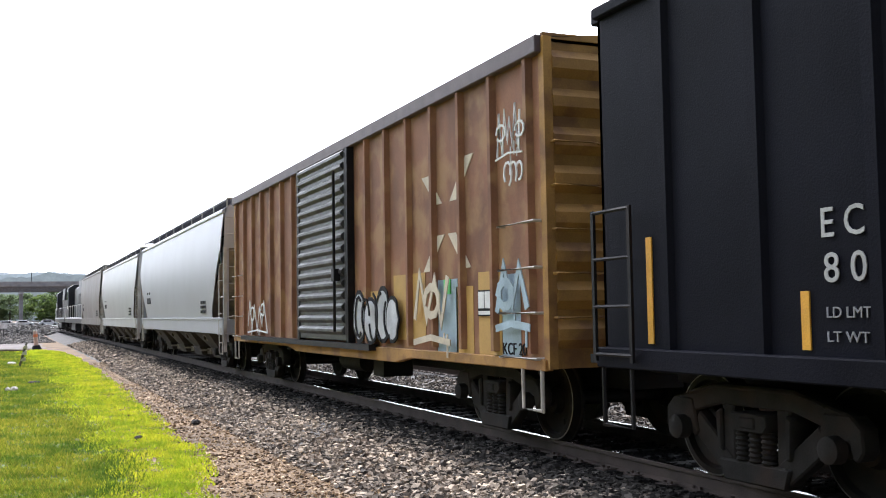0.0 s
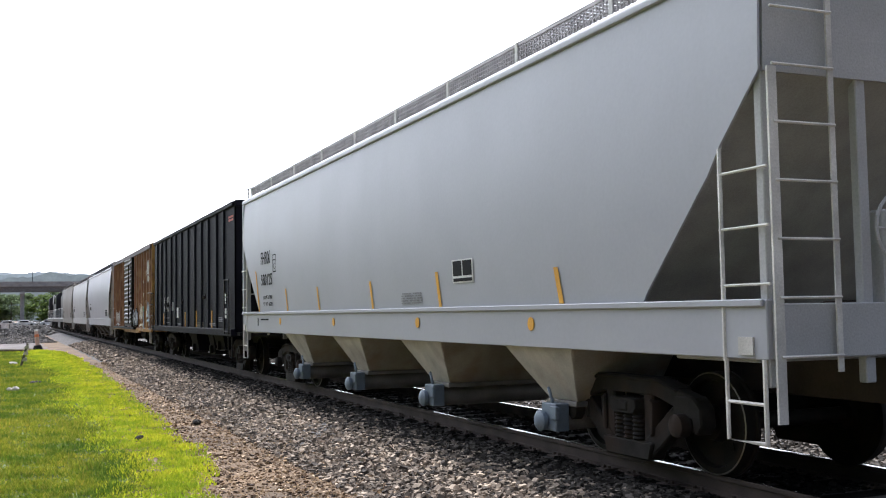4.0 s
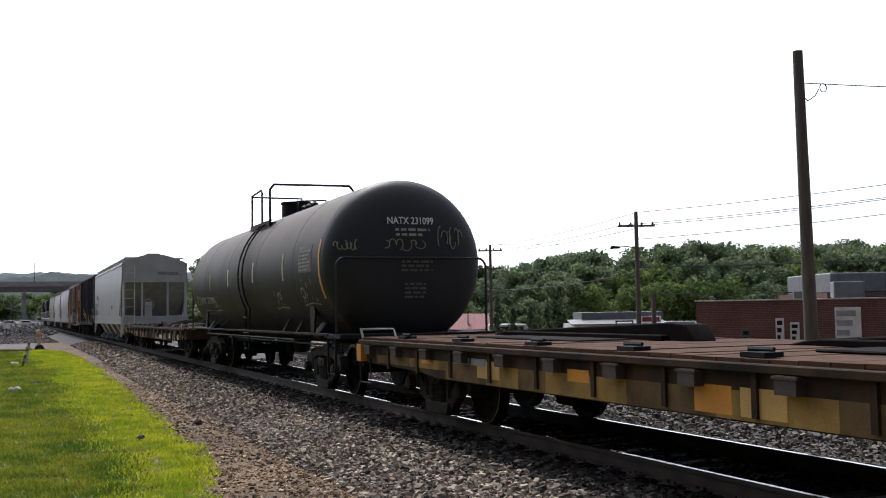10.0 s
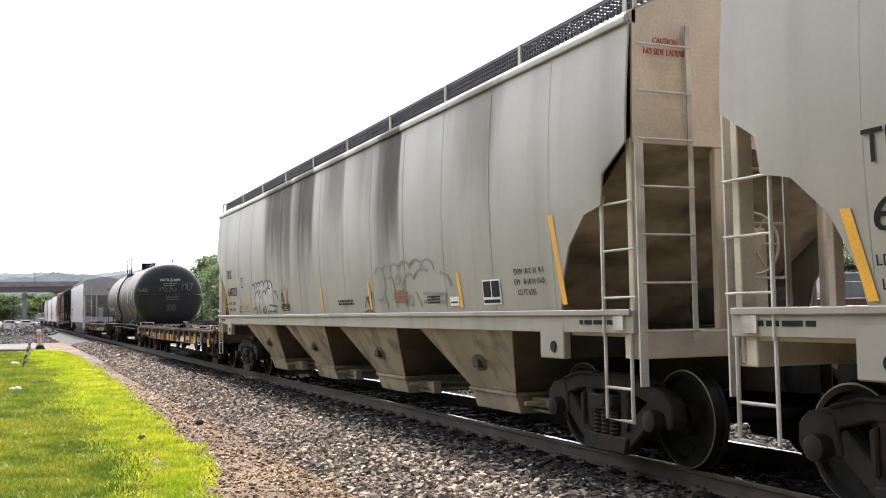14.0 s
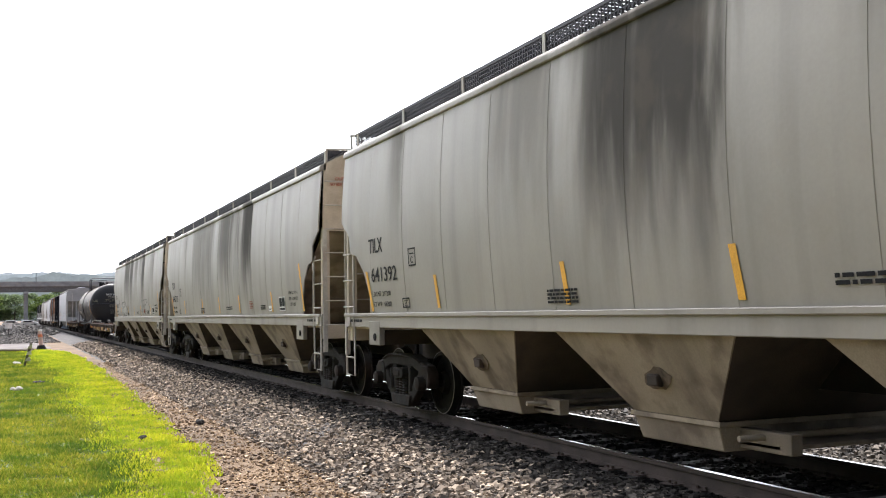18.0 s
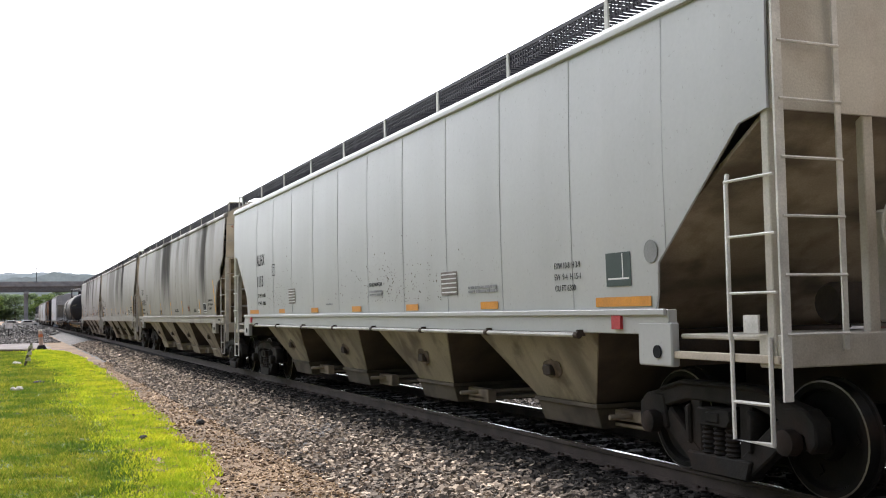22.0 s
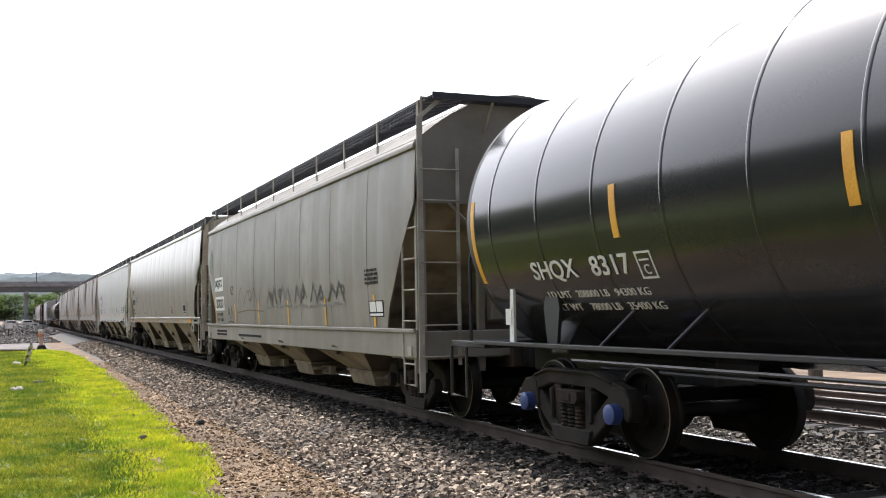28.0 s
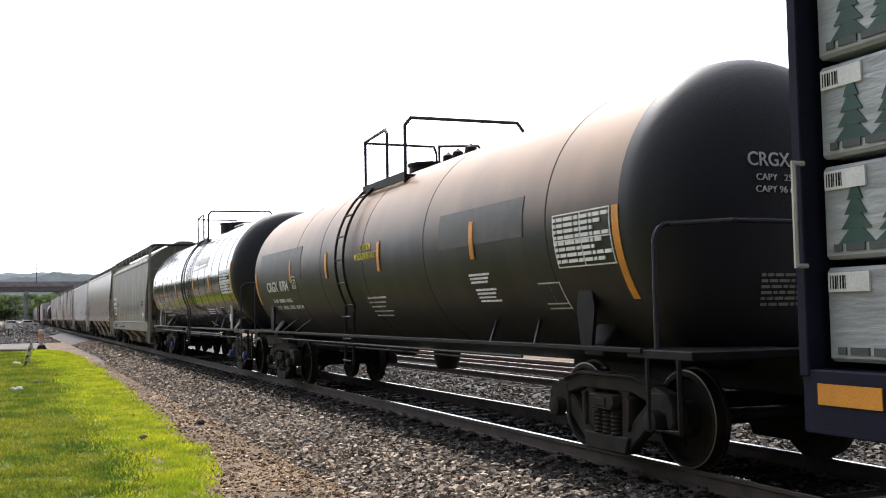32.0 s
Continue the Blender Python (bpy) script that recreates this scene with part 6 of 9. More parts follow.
# ------------------------------------------------------------------ open hopper
M_DARKCAR = mat("charcoal_paint", (0.0083, 0.0086, 0.0135), 0.6, var=0.25, scale=1.0, streak=0.3, streak_col=(0.016, 0.0155, 0.018), spec=0.05)


def build_open_hopper():
    front, rear = 7.95, -7.05
    at, hl = (front + rear) / 2, (front - rear) / 2
    car = new_car("open_hopper_car", "charcoal ribbed open-top hopper car heaped with load", "hopper car", at)
    z0, z1, h = 1.06, 4.20, 1.55
    for side in (-1, 1):
        b = part("side_wall", Shape().box(*sorted((side * h, side * (h - 0.03))), -hl, hl, z0, z1), M_DARKCAR, car)
        for c in (6.95, 5.83, 4.74, 3.48, 2.39, 1.17, -0.09, -1.35, -2.49, -3.57, -4.79, -5.77):
            y = c - at
            part("side_post", Shape().prism([(side * h, y - 0.08), (side * (h + 0.05), y - 0.05), (side * (h + 0.05), y + 0.05), (side * h, y + 0.08)], z0 + 0.02, z1 - 0.05, "z"), M_DARKCAR, b)
        part("top_rail", Shape().box(*sorted((side * (h - 0.08), side * (h + 0.065))), -hl, hl, z1 - 0.06, z1 + 0.05), M_DARKCAR, car, bevel=0.015)
        part("side_sill", Shape().box(*sorted((side * (h - 0.1), side * (h + 0.10))), -hl, hl, z0 - 0.1, z0 + 0.08), M_DARKCAR, car, bevel=0.012)
    for m in (-1, 1):
        e = part("end_wall", Shape().box(-h, h, *sorted((m * hl, m * (hl - 0.04))), z0, z1), M_DARKCAR, car)
        for x in (-0.9, 0, 0.9):
            part("end_post", Shape().box(x - 0.06, x + 0.06, *sorted((m * hl, m * (hl + 0.09))), z0, z1), M_DARKCAR, e)
        part("end_rail", Shape().box(-h, h, *sorted((m * (hl - 0.03), m * (hl + 0.12))), z1 - 0.08, z1 + 0.08), M_DARKCAR, car, bevel=0.012)
        ya = m * (hl - 0.06)
        rung_ladder("side_ladder", car, M_STEEL, "y", -h - 0.14, ya, ya - m * 0.58, 1.02, 2.36, 0.42, 0.018)
        st = Shape().pipe([(-h - 0.06, ya, 0.98), (-h - 0.06, ya, 0.45), (-h - 0.06, ya - m * 0.45, 0.45), (-h - 0.06, ya - m * 0.45, 0.98)], 0.022)
        part("stirrup_step", st, M_STEEL, car)
        part("end_platform", Shape().box(-h + 0.05, h - 0.05, *sorted((m * hl, m * (hl + 0.35))), 0.98, 1.06), M_STEEL, car)
    # load with an uneven top
    n, k = 90, 9
    grid = [[(-h + 0.06 + (2 * h - 0.12) * j / (k - 1), -hl + 0.1 + (2 * hl - 0.2) * i / n,
              z1 - 0.02 + 0.24 * math.sin(math.pi * j / (k - 1)) + 0.14 * noise.noise(Vector((j * 0.8, i * 0.9, 2))) + 0.06 * noise.noise(Vector((j * 2.1, i * 2.3, 5)))) for j in range(k)] for i in range(n + 1)]
    part("load", Shape().sheet(grid, 0.3, (0, 0, -1)), mat("dark_load", (0.06, 0.055, 0.055), 0.95, bump=1.0, fine=25), car, "dark heaped load")
    for c, half_w, zb in ((2.62, 0.56, 0.34), (-0.54, 0.34, 0.36), (-1.78, 0.66, 0.5)):
        yc = c - at
        s = Shape().hexa([(-0.88, yc - half_w, zb), (0.88, yc - half_w, zb), (0.88, yc + half_w, zb), (-0.88, yc + half_w, zb)],
                         [(-1.0, yc - half_w - 0.08, 1.0), (1.0, yc - half_w - 0.08, 1.0), (1.0, yc + half_w + 0.08, 1.0), (-1.0, yc + half_w + 0.08, 1.0)])
        bay = part("hopper_bay", s, M_DARKCAR, car, "dark discharge hopper", 0.012)
        part("outlet_gate", Shape().box(-0.92, 0.92, yc - half_w - 0.03, yc + half_w + 0.03, zb - 0.05, zb), M_STEEL, bay)
        part("outlet_latch", Shape().box(-1.0, -0.9, yc - 0.08, yc + 0.08, zb - 0.02, zb + 0.22), M_STEEL, bay, bevel=0.01)
    for txt, yy, z in (("E C", 5.22, 1.93), ("Q X", 4.56, 1.93), ("8 0", 5.21, 1.63), ("9 0", 4.55, 1.63)):
        letters(txt, 0.20, 0.37, on_side(yy - at, z, -h - 0.012), mat("chalky_lettering", (0.42, 0.42, 0.41), 0.8, var=0.25), car, bold=0.004)
    dull = mat("dull_lettering", (0.25, 0.25, 0.26), 0.8)
    for y, z, w, n_, mm in ((4.60, 1.40, 0.6, 1, dull), (4.60, 1.24, 0.6, 1, dull), (2.1, 1.22, 0.75, 2, dull), (-1.6, 1.26, 1.1, 5, mat("tan_lettering", (0.11, 0.095, 0.07), 0.8)),
                            (-3.7, 1.25, 0.9, 2, dull), (-5.0, 1.4, 0.7, 3, dull)):
        bars(car, y - at, z, w, 0.026, n_, mm, x=-h - 0.012)
    letters("LD LMT", 0.07, 0.38, on_side(5.2 - at, 1.40, -h - 0.012), dull, car)
    letters("LT WT", 0.07, 0.36, on_side(5.2 - at, 1.24, -h - 0.012), dull, car)
    plate_mark(car, 3.36 - at, 1.66, 0.27, 0.27, M_WHITE, x=-h - 0.014)
    for y, za, zb in ((7.22, 1.18, 2.08), (5.40, 1.18, 1.58), (3.5, 1.18, 1.60), (0.59, 1.15, 1.6), (-1.5, 1.15, 1.62), (-4.0, 1.15, 1.6)):
        strip(car, y - at, za, zb, x=-h - 0.012, w=0.08)
    part("white_placard", Shape().box(-h - 0.02, -h, 1.93 - at, 2.23 - at, 1.42, 1.75), M_WHITE, car)
    part("white_placard", Shape().box(-h - 0.02, -h, -5.8 - at - 0.2, -5.8 - at, 1.4, 1.65), M_WHITE, car)
    framed_panel(car, -5.75 - at, 1.75, 0.3, 0.28, x=-h - 0.02, white_back=False)
    for y, z in ((4.2, 1.82), (1.0, 1.9), (-3.0, 1.98)):
        s = Shape().lathe([(0, 0), (0, 0.055), (0.04, 0.05), (0.07, 0.02), (0.07, 0)], (-h - 0.07, y - at, z), "x", 10).box(-h - 0.02, -h, y - at - 0.03, y - at + 0.03, z, z + 0.1)
        part("side_boss", s, M_STEEL, car, "small dark steel boss on the side")
    redp = mat("red_lettering", (0.42, 0.10, 0.07), 0.7)
    bars(car, -6.35 - at, 3.88, 0.55, 0.05, 2, redp, x=-h - 0.012)
    s = Shape()
    stroke(s, [(-5.98 - at, 3.35), (-5.86 - at, 3.0), (-5.62 - at, 2.62)], 0.022, -h - 0.01)
    part("worn_paint_mark", s, mat("chalky_scuff", (0.05, 0.05, 0.055), 0.9), car, "pale diagonal scuff")
    part("centre_sill", Shape().box(-0.3, 0.3, -hl, hl, 0.7, 1.06), M_STEEL, car)
    add_trucks(car, hl - 1.45, -hl + 1.45)
    add_couplers(car, hl + 0.35, -hl - 0.35)


# ------------------------------------------------------------------ tank cars
def tank_car(label, front, rear, r, zc, paint, fitting, rail_mat, ribs, truck_in, dome, ladder, head_paint=None, caps=None, dome_h=0.30, rear_shift=0.0, hoop=(0.36, 2.44), ring_w=1.0):
    """front, rear: the head tips. The dome and ladder are distances behind the middle of the tank."""
    at, hl = (front + rear) / 2, (front - rear) / 2
    car = new_car("tank_car", label, "tank car", at)
    hd = 0.55
    n = 12
    cap = [(hl - hd + hd * math.sin(i / n * math.pi / 2) ** 0.77, r * math.cos(i / n * math.pi / 2) ** 0.77) for i in range(n)] + [(hl, 0.02)]
    part("tank_shell", Shape().lathe([(-hl + hd + 0.0, r - 0.01), (-hl + hd, r), (hl - hd, r), (hl - hd, r - 0.01)], (0, 0, zc), "y", 64), paint, car)
    for m in (-1, 1):
        part("tank_head", Shape().lathe([(m * a, b * 0.999) for a, b in cap], (0, 0, zc), "y", 64), head_paint or paint, car, "rounded tank head")
    for y in ribs:
        w = ring_w
        part("weld_ring", Shape().lathe([(y - 0.03 * w, r - 0.001), (y - 0.022 * w, r + 0.005 * w), (y - 0.01 * w, r + 0.008 * w), (y + 0.01 * w, r + 0.008 * w), (y + 0.022 * w, r + 0.005 * w), (y + 0.03 * w, r - 0.001)], (0, 0, zc), "y", 64), paint if w > 0.6 else M_TANKSEAM, car)
    # underframe
    for m in (-1, 1):
        yt = m * (hl - truck_in + (rear_shift if m < 0 else 0))
        s = Shape().prism([(-1.25, 1.02), (1.25, 1.02), (1.25, 1.12), (1.0, zc - r * 0.62), (-1.0, zc - r * 0.62), (-1.25, 1.12)], yt - 0.18, yt + 0.18, "y")
        part("saddle", s, fitting, car, bevel=0.015)
        part("stub_sill", Shape().box(-0.26, 0.26, *sorted((m * (hl + 0.45), m * (hl - 3.3))), 0.70, 1.12), fitting, car, bevel=0.015)
        part("end_platform", Shape().box(-1.45, 1.45, *sorted((m * (hl + 0.42), m * (hl - 0.55))), 1.04, 1.12), fitting, car, bevel=0.01)
        g = Shape()
        yo, zo = m * (hl + hoop[0]), hoop[1]
        bend = [(-1.42 + 0.16 * (1 - math.cos(q * 0.3927)), yo, zo - 0.16 * (1 - math.sin(q * 0.3927))) for q in range(5)]
        out = m * 0.4 if hoop[0] < 0 else 0.0
        far = [(-x, y_ + out, z) for x, y_, z in bend[::-1]]
        g.pipe([(-1.42, yo, 1.1)] + bend + [(-0.9, yo + out, zo)] + far + [(1.42, yo + out, 1.1)], 0.022, 8)
        part("end_handrail", g, rail_mat, car, "bent-pipe handrail")
        st = Shape().pipe([(-1.5, m * (hl + 0.3), 1.05), (-1.5, m * (hl + 0.3), 0.45), (-1.5, m * (hl - 0.15), 0.45), (-1.5, m * (hl - 0.15), 1.05)], 0.022)
        part("stirrup_step", st, fitting, car)
        for side in (-1, 1):
            for k in (1.0, 2.1):
                y = m * (hl - truck_in - k)
                s = Shape().tube((side * 1.38, y, 1.10), (side * r * 0.74, y - m * 0.35, zc - r * 0.66), 0.02, 8)
                part("brace", s, rail_mat, car)
        pl = Shape().prism([(yt - 0.10, 1.12), (yt + 0.10, 1.12), (yt + 0.17, 1.5), (yt + 0.06, 1.9), (yt - 0.06, 1.9), (yt - 0.17, 1.5)], -1.33, -1.29, "x")
        part("routing_plate", pl, fitting, car)
    for side in (-1, 1):
        part("side_rail", Shape().box(side * 1.42 - 0.05, side * 1.42 + 0.05, -hl + 0.3, hl - 0.3, 1.085, 1.13), fitting, car, bevel=0.006)
        g = Shape()
        part("hand_pipe", Shape().tube((side * 1.45, -hl + 2.6, 0.98), (side * 1.45, hl - 2.6, 0.98), 0.018, 6), fitting, car)
    # bottom fittings
    part("bottom_outlet", Shape().lathe([(0.55, 0), (0.55, 0.16), (0.75, 0.22), (1.1, 0.25), (1.1, 0)], (0, 0, 0), "z", 16), fitting, car)
    s = Shape().lathe([(-0.4, 0), (-0.4, 0.13), (0.4, 0.13), (0.4, 0)], (0.5, hl - truck_in - 3.4, 0.78), "y", 14).box(-0.2, 0.15, -hl + truck_in + 1.8, -hl + truck_in + 2.2, 0.68, 0.95)
    s.tube((-0.75, -hl + 2, 0.85), (-0.75, hl - 2, 0.85), 0.02, 6)
    part("brake_gear", s, fitting, car)
    # top platform, dome, rails
    y = dome
    part("manway", Shape().lathe([(zc + r - 0.05, 0), (zc + r - 0.05, 0.36), (zc + r + dome_h, 0.36), (zc + r + dome_h + 0.02, 0.39), (zc + r + dome_h + 0.06, 0.39), (zc + r + dome_h + 0.08, 0)], (0, y, 0), "z", 20), fitting, car, "round manway dome")
    zt = zc + r * 0.80
    g = Shape()
    for i in range(12):
        yy = y - 1.5 + i * 0.17
        g.box(-1.02, -0.42, yy - 0.02, yy + 0.02, zt, zt + 0.04)
    for x in (-1.02, -0.72, -0.42):
        g.box(x - 0.015, x + 0.015, y - 1.55, y + 0.45, zt - 0.02, zt + 0.05)
    for yy in (y - 1.4, y + 0.35):
        g.box(-1.0, -0.9, yy - 0.03, yy + 0.03, zc + r * 0.62, zt)
    g.box(-1.06, -1.035, y - 1.56, y + 0.46, zt - 0.06, zt + 0.075)
    part("top_platform", g, fitting, car, "small steel platform beside the dome", smooth=0)
    g = Shape()
    g.pipe([(-1.02, y + 0.42, zt - 0.05), (-1.02, y + 0.42, zt + 0.84), (-1.02, y - 0.6, zt + 0.88), (-1.02, y - 0.68, zt + 0.8), (-1.02, y - 0.68, zt)], 0.026, 8)
    part("corner_rail", g, rail_mat, car, "bent-pipe corner rail")
    g = Shape().pipe([(-1.02, y + 0.42, zt + 0.82), (0.25, y + 0.42, zt + 0.82), (0.3, y + 0.42, zt + 0.7), (0.3, y + 0.42, zt + 0.2)], 0.022, 8)
    part("cross_rail", g, rail_mat, car)
    g = Shape()
    g.pipe([(-1.02, y - 1.5, zt), (-1.02, y - 1.5, zt + 0.80), (-0.92, y - 1.5, zt + 0.92), (0.92, y - 1.5, zt + 0.94), (1.02, y - 1.5, zt + 0.82), (1.02, y - 1.5, zt + 0.1)], 0.028, 8)
    part("guard_hoop", g, rail_mat, car, "bent-pipe guard hoop behind the dome")
    g = Shape().pipe([(-0.2, y - 0.9, zc + r), (-0.2, y - 0.9, zc + r + 0.3), (0.5, y - 0.9, zc + r + 0.34), (0.6, y - 0.9, zc + r + 0.2)], 0.022, 8)
    part("valve_guard", g, rail_mat, car)
    for k, yy in enumerate((y - 0.8, y - 1.2, y - 1.7)):
        v = Shape().lathe([(zc + r - 0.02, 0), (zc + r - 0.02, 0.09 + 0.02 * k), (zc + r + 0.17, 0.09), (zc + r + 0.2, 0.04), (zc + r + 0.24, 0.0)], (0, yy, 0), "z", 12)
        part("valve", v, fitting, car)
    # ladder over the side
    yl = ladder
    s = Shape()
    angs = [radians(a) for a in range(208, 120, -6)]
    for q in (yl - 0.22, yl + 0.22):
        pts = [((r + 0.09) * math.cos(a), q, zc + (r + 0.09) * math.sin(a)) for a in angs]
        low = pts[0]
        s.pipe([(low[0] - 0.02, q, 0.62), low] + pts[1:], 0.022, 6)
    lad = part("ladder", s, fitting, car, "steel ladder bent over the tank's side")
    rung = Shape().tube((0, yl - 0.22, 0), (0, yl + 0.22, 0), 0.016, 6).mesh("rung", fitting)
    z = 0.7
    while z < zc - 0.6:
        part("rung", rung, None, lad).location = (-(r * 0.92) - 0.08, 0, z)
        z += 0.36
    for a in range(208, 122, -14):
        a = radians(a)
        part("rung", rung, None, lad).location = ((r + 0.09) * math.cos(a), 0, zc + (r + 0.09) * math.sin(a))
    add_trucks(car, hl - truck_in, -hl + truck_in - rear_shift, caps=caps)
    add_couplers(car, hl + 0.75, -hl - 0.75)
    return car, at, hl


def on_tank(car, r, zc, y, z0, z1, w, material, name="reflector_strip", k=7):
    """A decal bent to the near side of a tank."""
    a0, a1 = math.asin(max(-1, min(1, (z0 - zc) / r))), math.asin(max(-1, min(1, (z1 - zc) / r)))
    rr = r + 0.006
    grid = [[(-rr * math.cos(a0 + (a1 - a0) * i / k), y - w * j, zc + rr * math.sin(a0 + (a1 - a0) * i / k)) for j in (0, 1)] for i in range(k + 1)]
    return part(name, Shape().sheet(grid, 0.012, (1, 0, 0)), material, car)


def tank_letters(car, r, zc, text, h, w, y, z, material, bold=0.0):
    """Writing bent to the tank."""
    ob = letters(text, h, w, on_side(y, z, 0), material, car, bold=bold)
    me = ob.data
    co = np.zeros(len(me.vertices) * 3)
    me.vertices.foreach_get("co", co)
    co = co.reshape(-1, 3)
    co[:, 0] = -np.sqrt(np.maximum(0.05, (r + 0.008) ** 2 - (co[:, 2] - zc) ** 2)) + co[:, 0]
    me.vertices.foreach_set("co", co.ravel())
    return ob


def bend_to_tank(ob, r, zc):
    me = ob.data
    co = np.zeros(len(me.vertices) * 3)
    me.vertices.foreach_get("co", co)
    co = co.reshape(-1, 3)
    co[:, 0] = -np.sqrt(np.maximum(0.05, (r + 0.008) ** 2 - (co[:, 2] - zc) ** 2)) + (co[:, 0] - co[:, 0].min())
    me.vertices.foreach_set("co", co.ravel())


def on_head(ob, hl, r, zc, x0=None):
    """Bends a flat mesh to the rear head; x0 is given for what was drawn on the side plane."""
    me = ob.data
    co = np.zeros(len(me.vertices) * 3)
    me.vertices.foreach_get("co", co)
    co = co.reshape(-1, 3)
    if x0 is not None:
        depth = co[:, 0] - co[:, 0].min()
        co[:, 0] = x0 - co[:, 1]
    else:
        depth = co[:, 1] - co[:, 1].min()
    rho = np.minimum(0.98, np.sqrt(co[:, 0] ** 2 + (co[:, 2] - zc) ** 2) / r)
    co[:, 1] = -(hl - 0.55 + 0.55 * (1 - rho ** 2.6) ** (1 / 2.6)) - 0.014 + depth
    me.vertices.foreach_set("co", co.ravel())


def head_bars(car, hl, r, zc, x, z, w, h, rows, material):
    s = Shape()
    for i in range(rows):
        q, k = x, i
        while q < x + w * (1 - 0.12 * (i % 2)):
            L = h * (1.5 + 0.8 * ((k * 5) % 4))
            s.box(q, min(q + L, x + w), -0.01, 0.0, z - i * h * 1.9, z - i * h * 1.9 + h)
            q, k = q + L + h * 0.8, k + 1
    ob = part("lettering", s, material, car)
    on_head(ob, hl, r, zc)


def tank_bars(car, r, zc, y, z, w, h, rows, material):
    for i in range(rows):
        zz = z - i * h * 1.7
        x = math.sqrt(max(0.05, r * r - (zz - zc) ** 2))
        bars(car, y, zz, w * (1 - 0.12 * (i % 3)), h, 1, material, x=-x - 0.012)


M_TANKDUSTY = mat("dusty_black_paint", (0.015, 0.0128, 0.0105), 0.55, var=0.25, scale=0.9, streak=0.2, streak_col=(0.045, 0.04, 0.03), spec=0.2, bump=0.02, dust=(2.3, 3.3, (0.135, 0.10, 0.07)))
M_TANKSEAM = mat("dark_weld_seam", (0.012, 0.011, 0.010), 0.7)
M_TAN = mat("faded_tan_strip", (0.26, 0.17, 0.08), 0.7, var=0.3)
M_TANKHEAD = mat("black_head_paint", (0.014, 0.014, 0.016), 0.55, var=0.25, scale=1.1)
M_TANKGLOSS = mat("glossy_black_paint", (0.022, 0.022, 0.026), 0.16, var=0.15, scale=0.7, bump=0.01)
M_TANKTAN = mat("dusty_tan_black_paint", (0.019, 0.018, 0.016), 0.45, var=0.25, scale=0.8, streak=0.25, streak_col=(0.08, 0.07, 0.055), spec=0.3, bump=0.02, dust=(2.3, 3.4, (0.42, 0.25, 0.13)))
M_TUBERAIL = mat("black_pipe", (0.02, 0.02, 0.03), 0.45, 0.2)


def build_tank_cars():
    r, zc = 1.53, 2.375
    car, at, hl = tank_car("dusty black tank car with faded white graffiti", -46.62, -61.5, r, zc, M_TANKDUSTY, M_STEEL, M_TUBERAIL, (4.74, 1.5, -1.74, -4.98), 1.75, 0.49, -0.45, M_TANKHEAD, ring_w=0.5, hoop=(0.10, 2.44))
    tank_letters(car, r, zc, "NATX", 0.19, 0.76, -48.32 - at, 1.80, mat("faded_lettering", (0.34, 0.32, 0.28), 0.8), 0.008)
    tank_letters(car, r, zc, "231099", 0.19, 1.09, -49.26 - at, 1.80, mat("faded_lettering", (0.34, 0.32, 0.28), 0.8), 0.008)
    tank_bars(car, r, zc, -48.5 - at, 1.6, 1.7, 0.05, 2, mat("faint_lettering", (0.07, 0.066, 0.06), 0.8))
    fade = mat("faded_lettering", (0.34, 0.32, 0.28), 0.8)
    on_head(letters("NATX 231099", 0.13, 0.88, on_rear(-0.42, 3.05, 0), M_WHITE, car, bold=0.008), hl, r, zc)
    for x, z, w, h, n in ((-0.28, 2.93, 0.66, 0.045, 1), (-0.27, 2.84, 0.5, 0.045, 1), (-0.18, 2.36, 0.6, 0.04, 3), (-0.12, 1.96, 0.4, 0.04, 4)):
        head_bars(car, hl, r, zc, x, z, w, h, n, mat("faint_head_lettering", (0.13, 0.125, 0.11), 0.8) if z < 2.6 else fade)
    for y, z0, z1, mm in ((hl - 0.56, 1.95, 2.85, M_TAN), (-49.98 - at, 2.16, 2.6, M_TAN), (1.55, 2.2, 2.62, M_CREAM), (-1.35, 2.2, 2.65, M_CREAM), (-4.15, 2.15, 2.7, M_CREAM), (-hl + 0.64, 1.75, 2.8, M_ORANGE)):
        on_tank(car, r, zc, y, z0, z1, 0.09, mm)
    on_tank(car, r, zc, -hl + 2.0, 2.25, 2.75, 0.9, mat("dull_stencil", (0.13, 0.125, 0.12), 0.8), "stencil_panel")
    tank_bars(car, r, zc, -hl + 1.95, 2.62, 0.8, 0.04, 6, mat("faded_lettering", (0.34, 0.32, 0.28), 0.8))
    for y, z, w, h, sd in ((-hl + 2.1, 1.65, 1.0, 0.5, 41), (-hl + 4.4, 1.6, 0.9, 0.45, 42), (hl - 3.4, 1.6, 0.8, 0.4, 43)):
        bend_to_tank(jag(car, y, z, w, h, sd, mat("pale_spray", (0.27, 0.25, 0.17), 0.8), x=-1.455, n=6, r=0.014), r, zc)
    pale = mat("pale_spray", (0.27, 0.25, 0.17), 0.8)
    for x, z, w, h, sd in ((-1.36, 2.58, 0.42, 0.2, 44), (-0.53, 2.56, 0.78, 0.26, 45), (0.55, 2.62, 0.5, 0.4, 46)):
        on_head(scrawl(car, 0, z, w, h, sd, pale, x=0, strokes=6, r=0.008), hl, r, zc, x0=x)
    bend_to_tank(scrawl(car, -47.5 - at, 1.76, 0.7, 0.3, 47, pale, x=-1.455, strokes=5, r=0.012), r, zc)

    r, zc = 1.60, 2.52
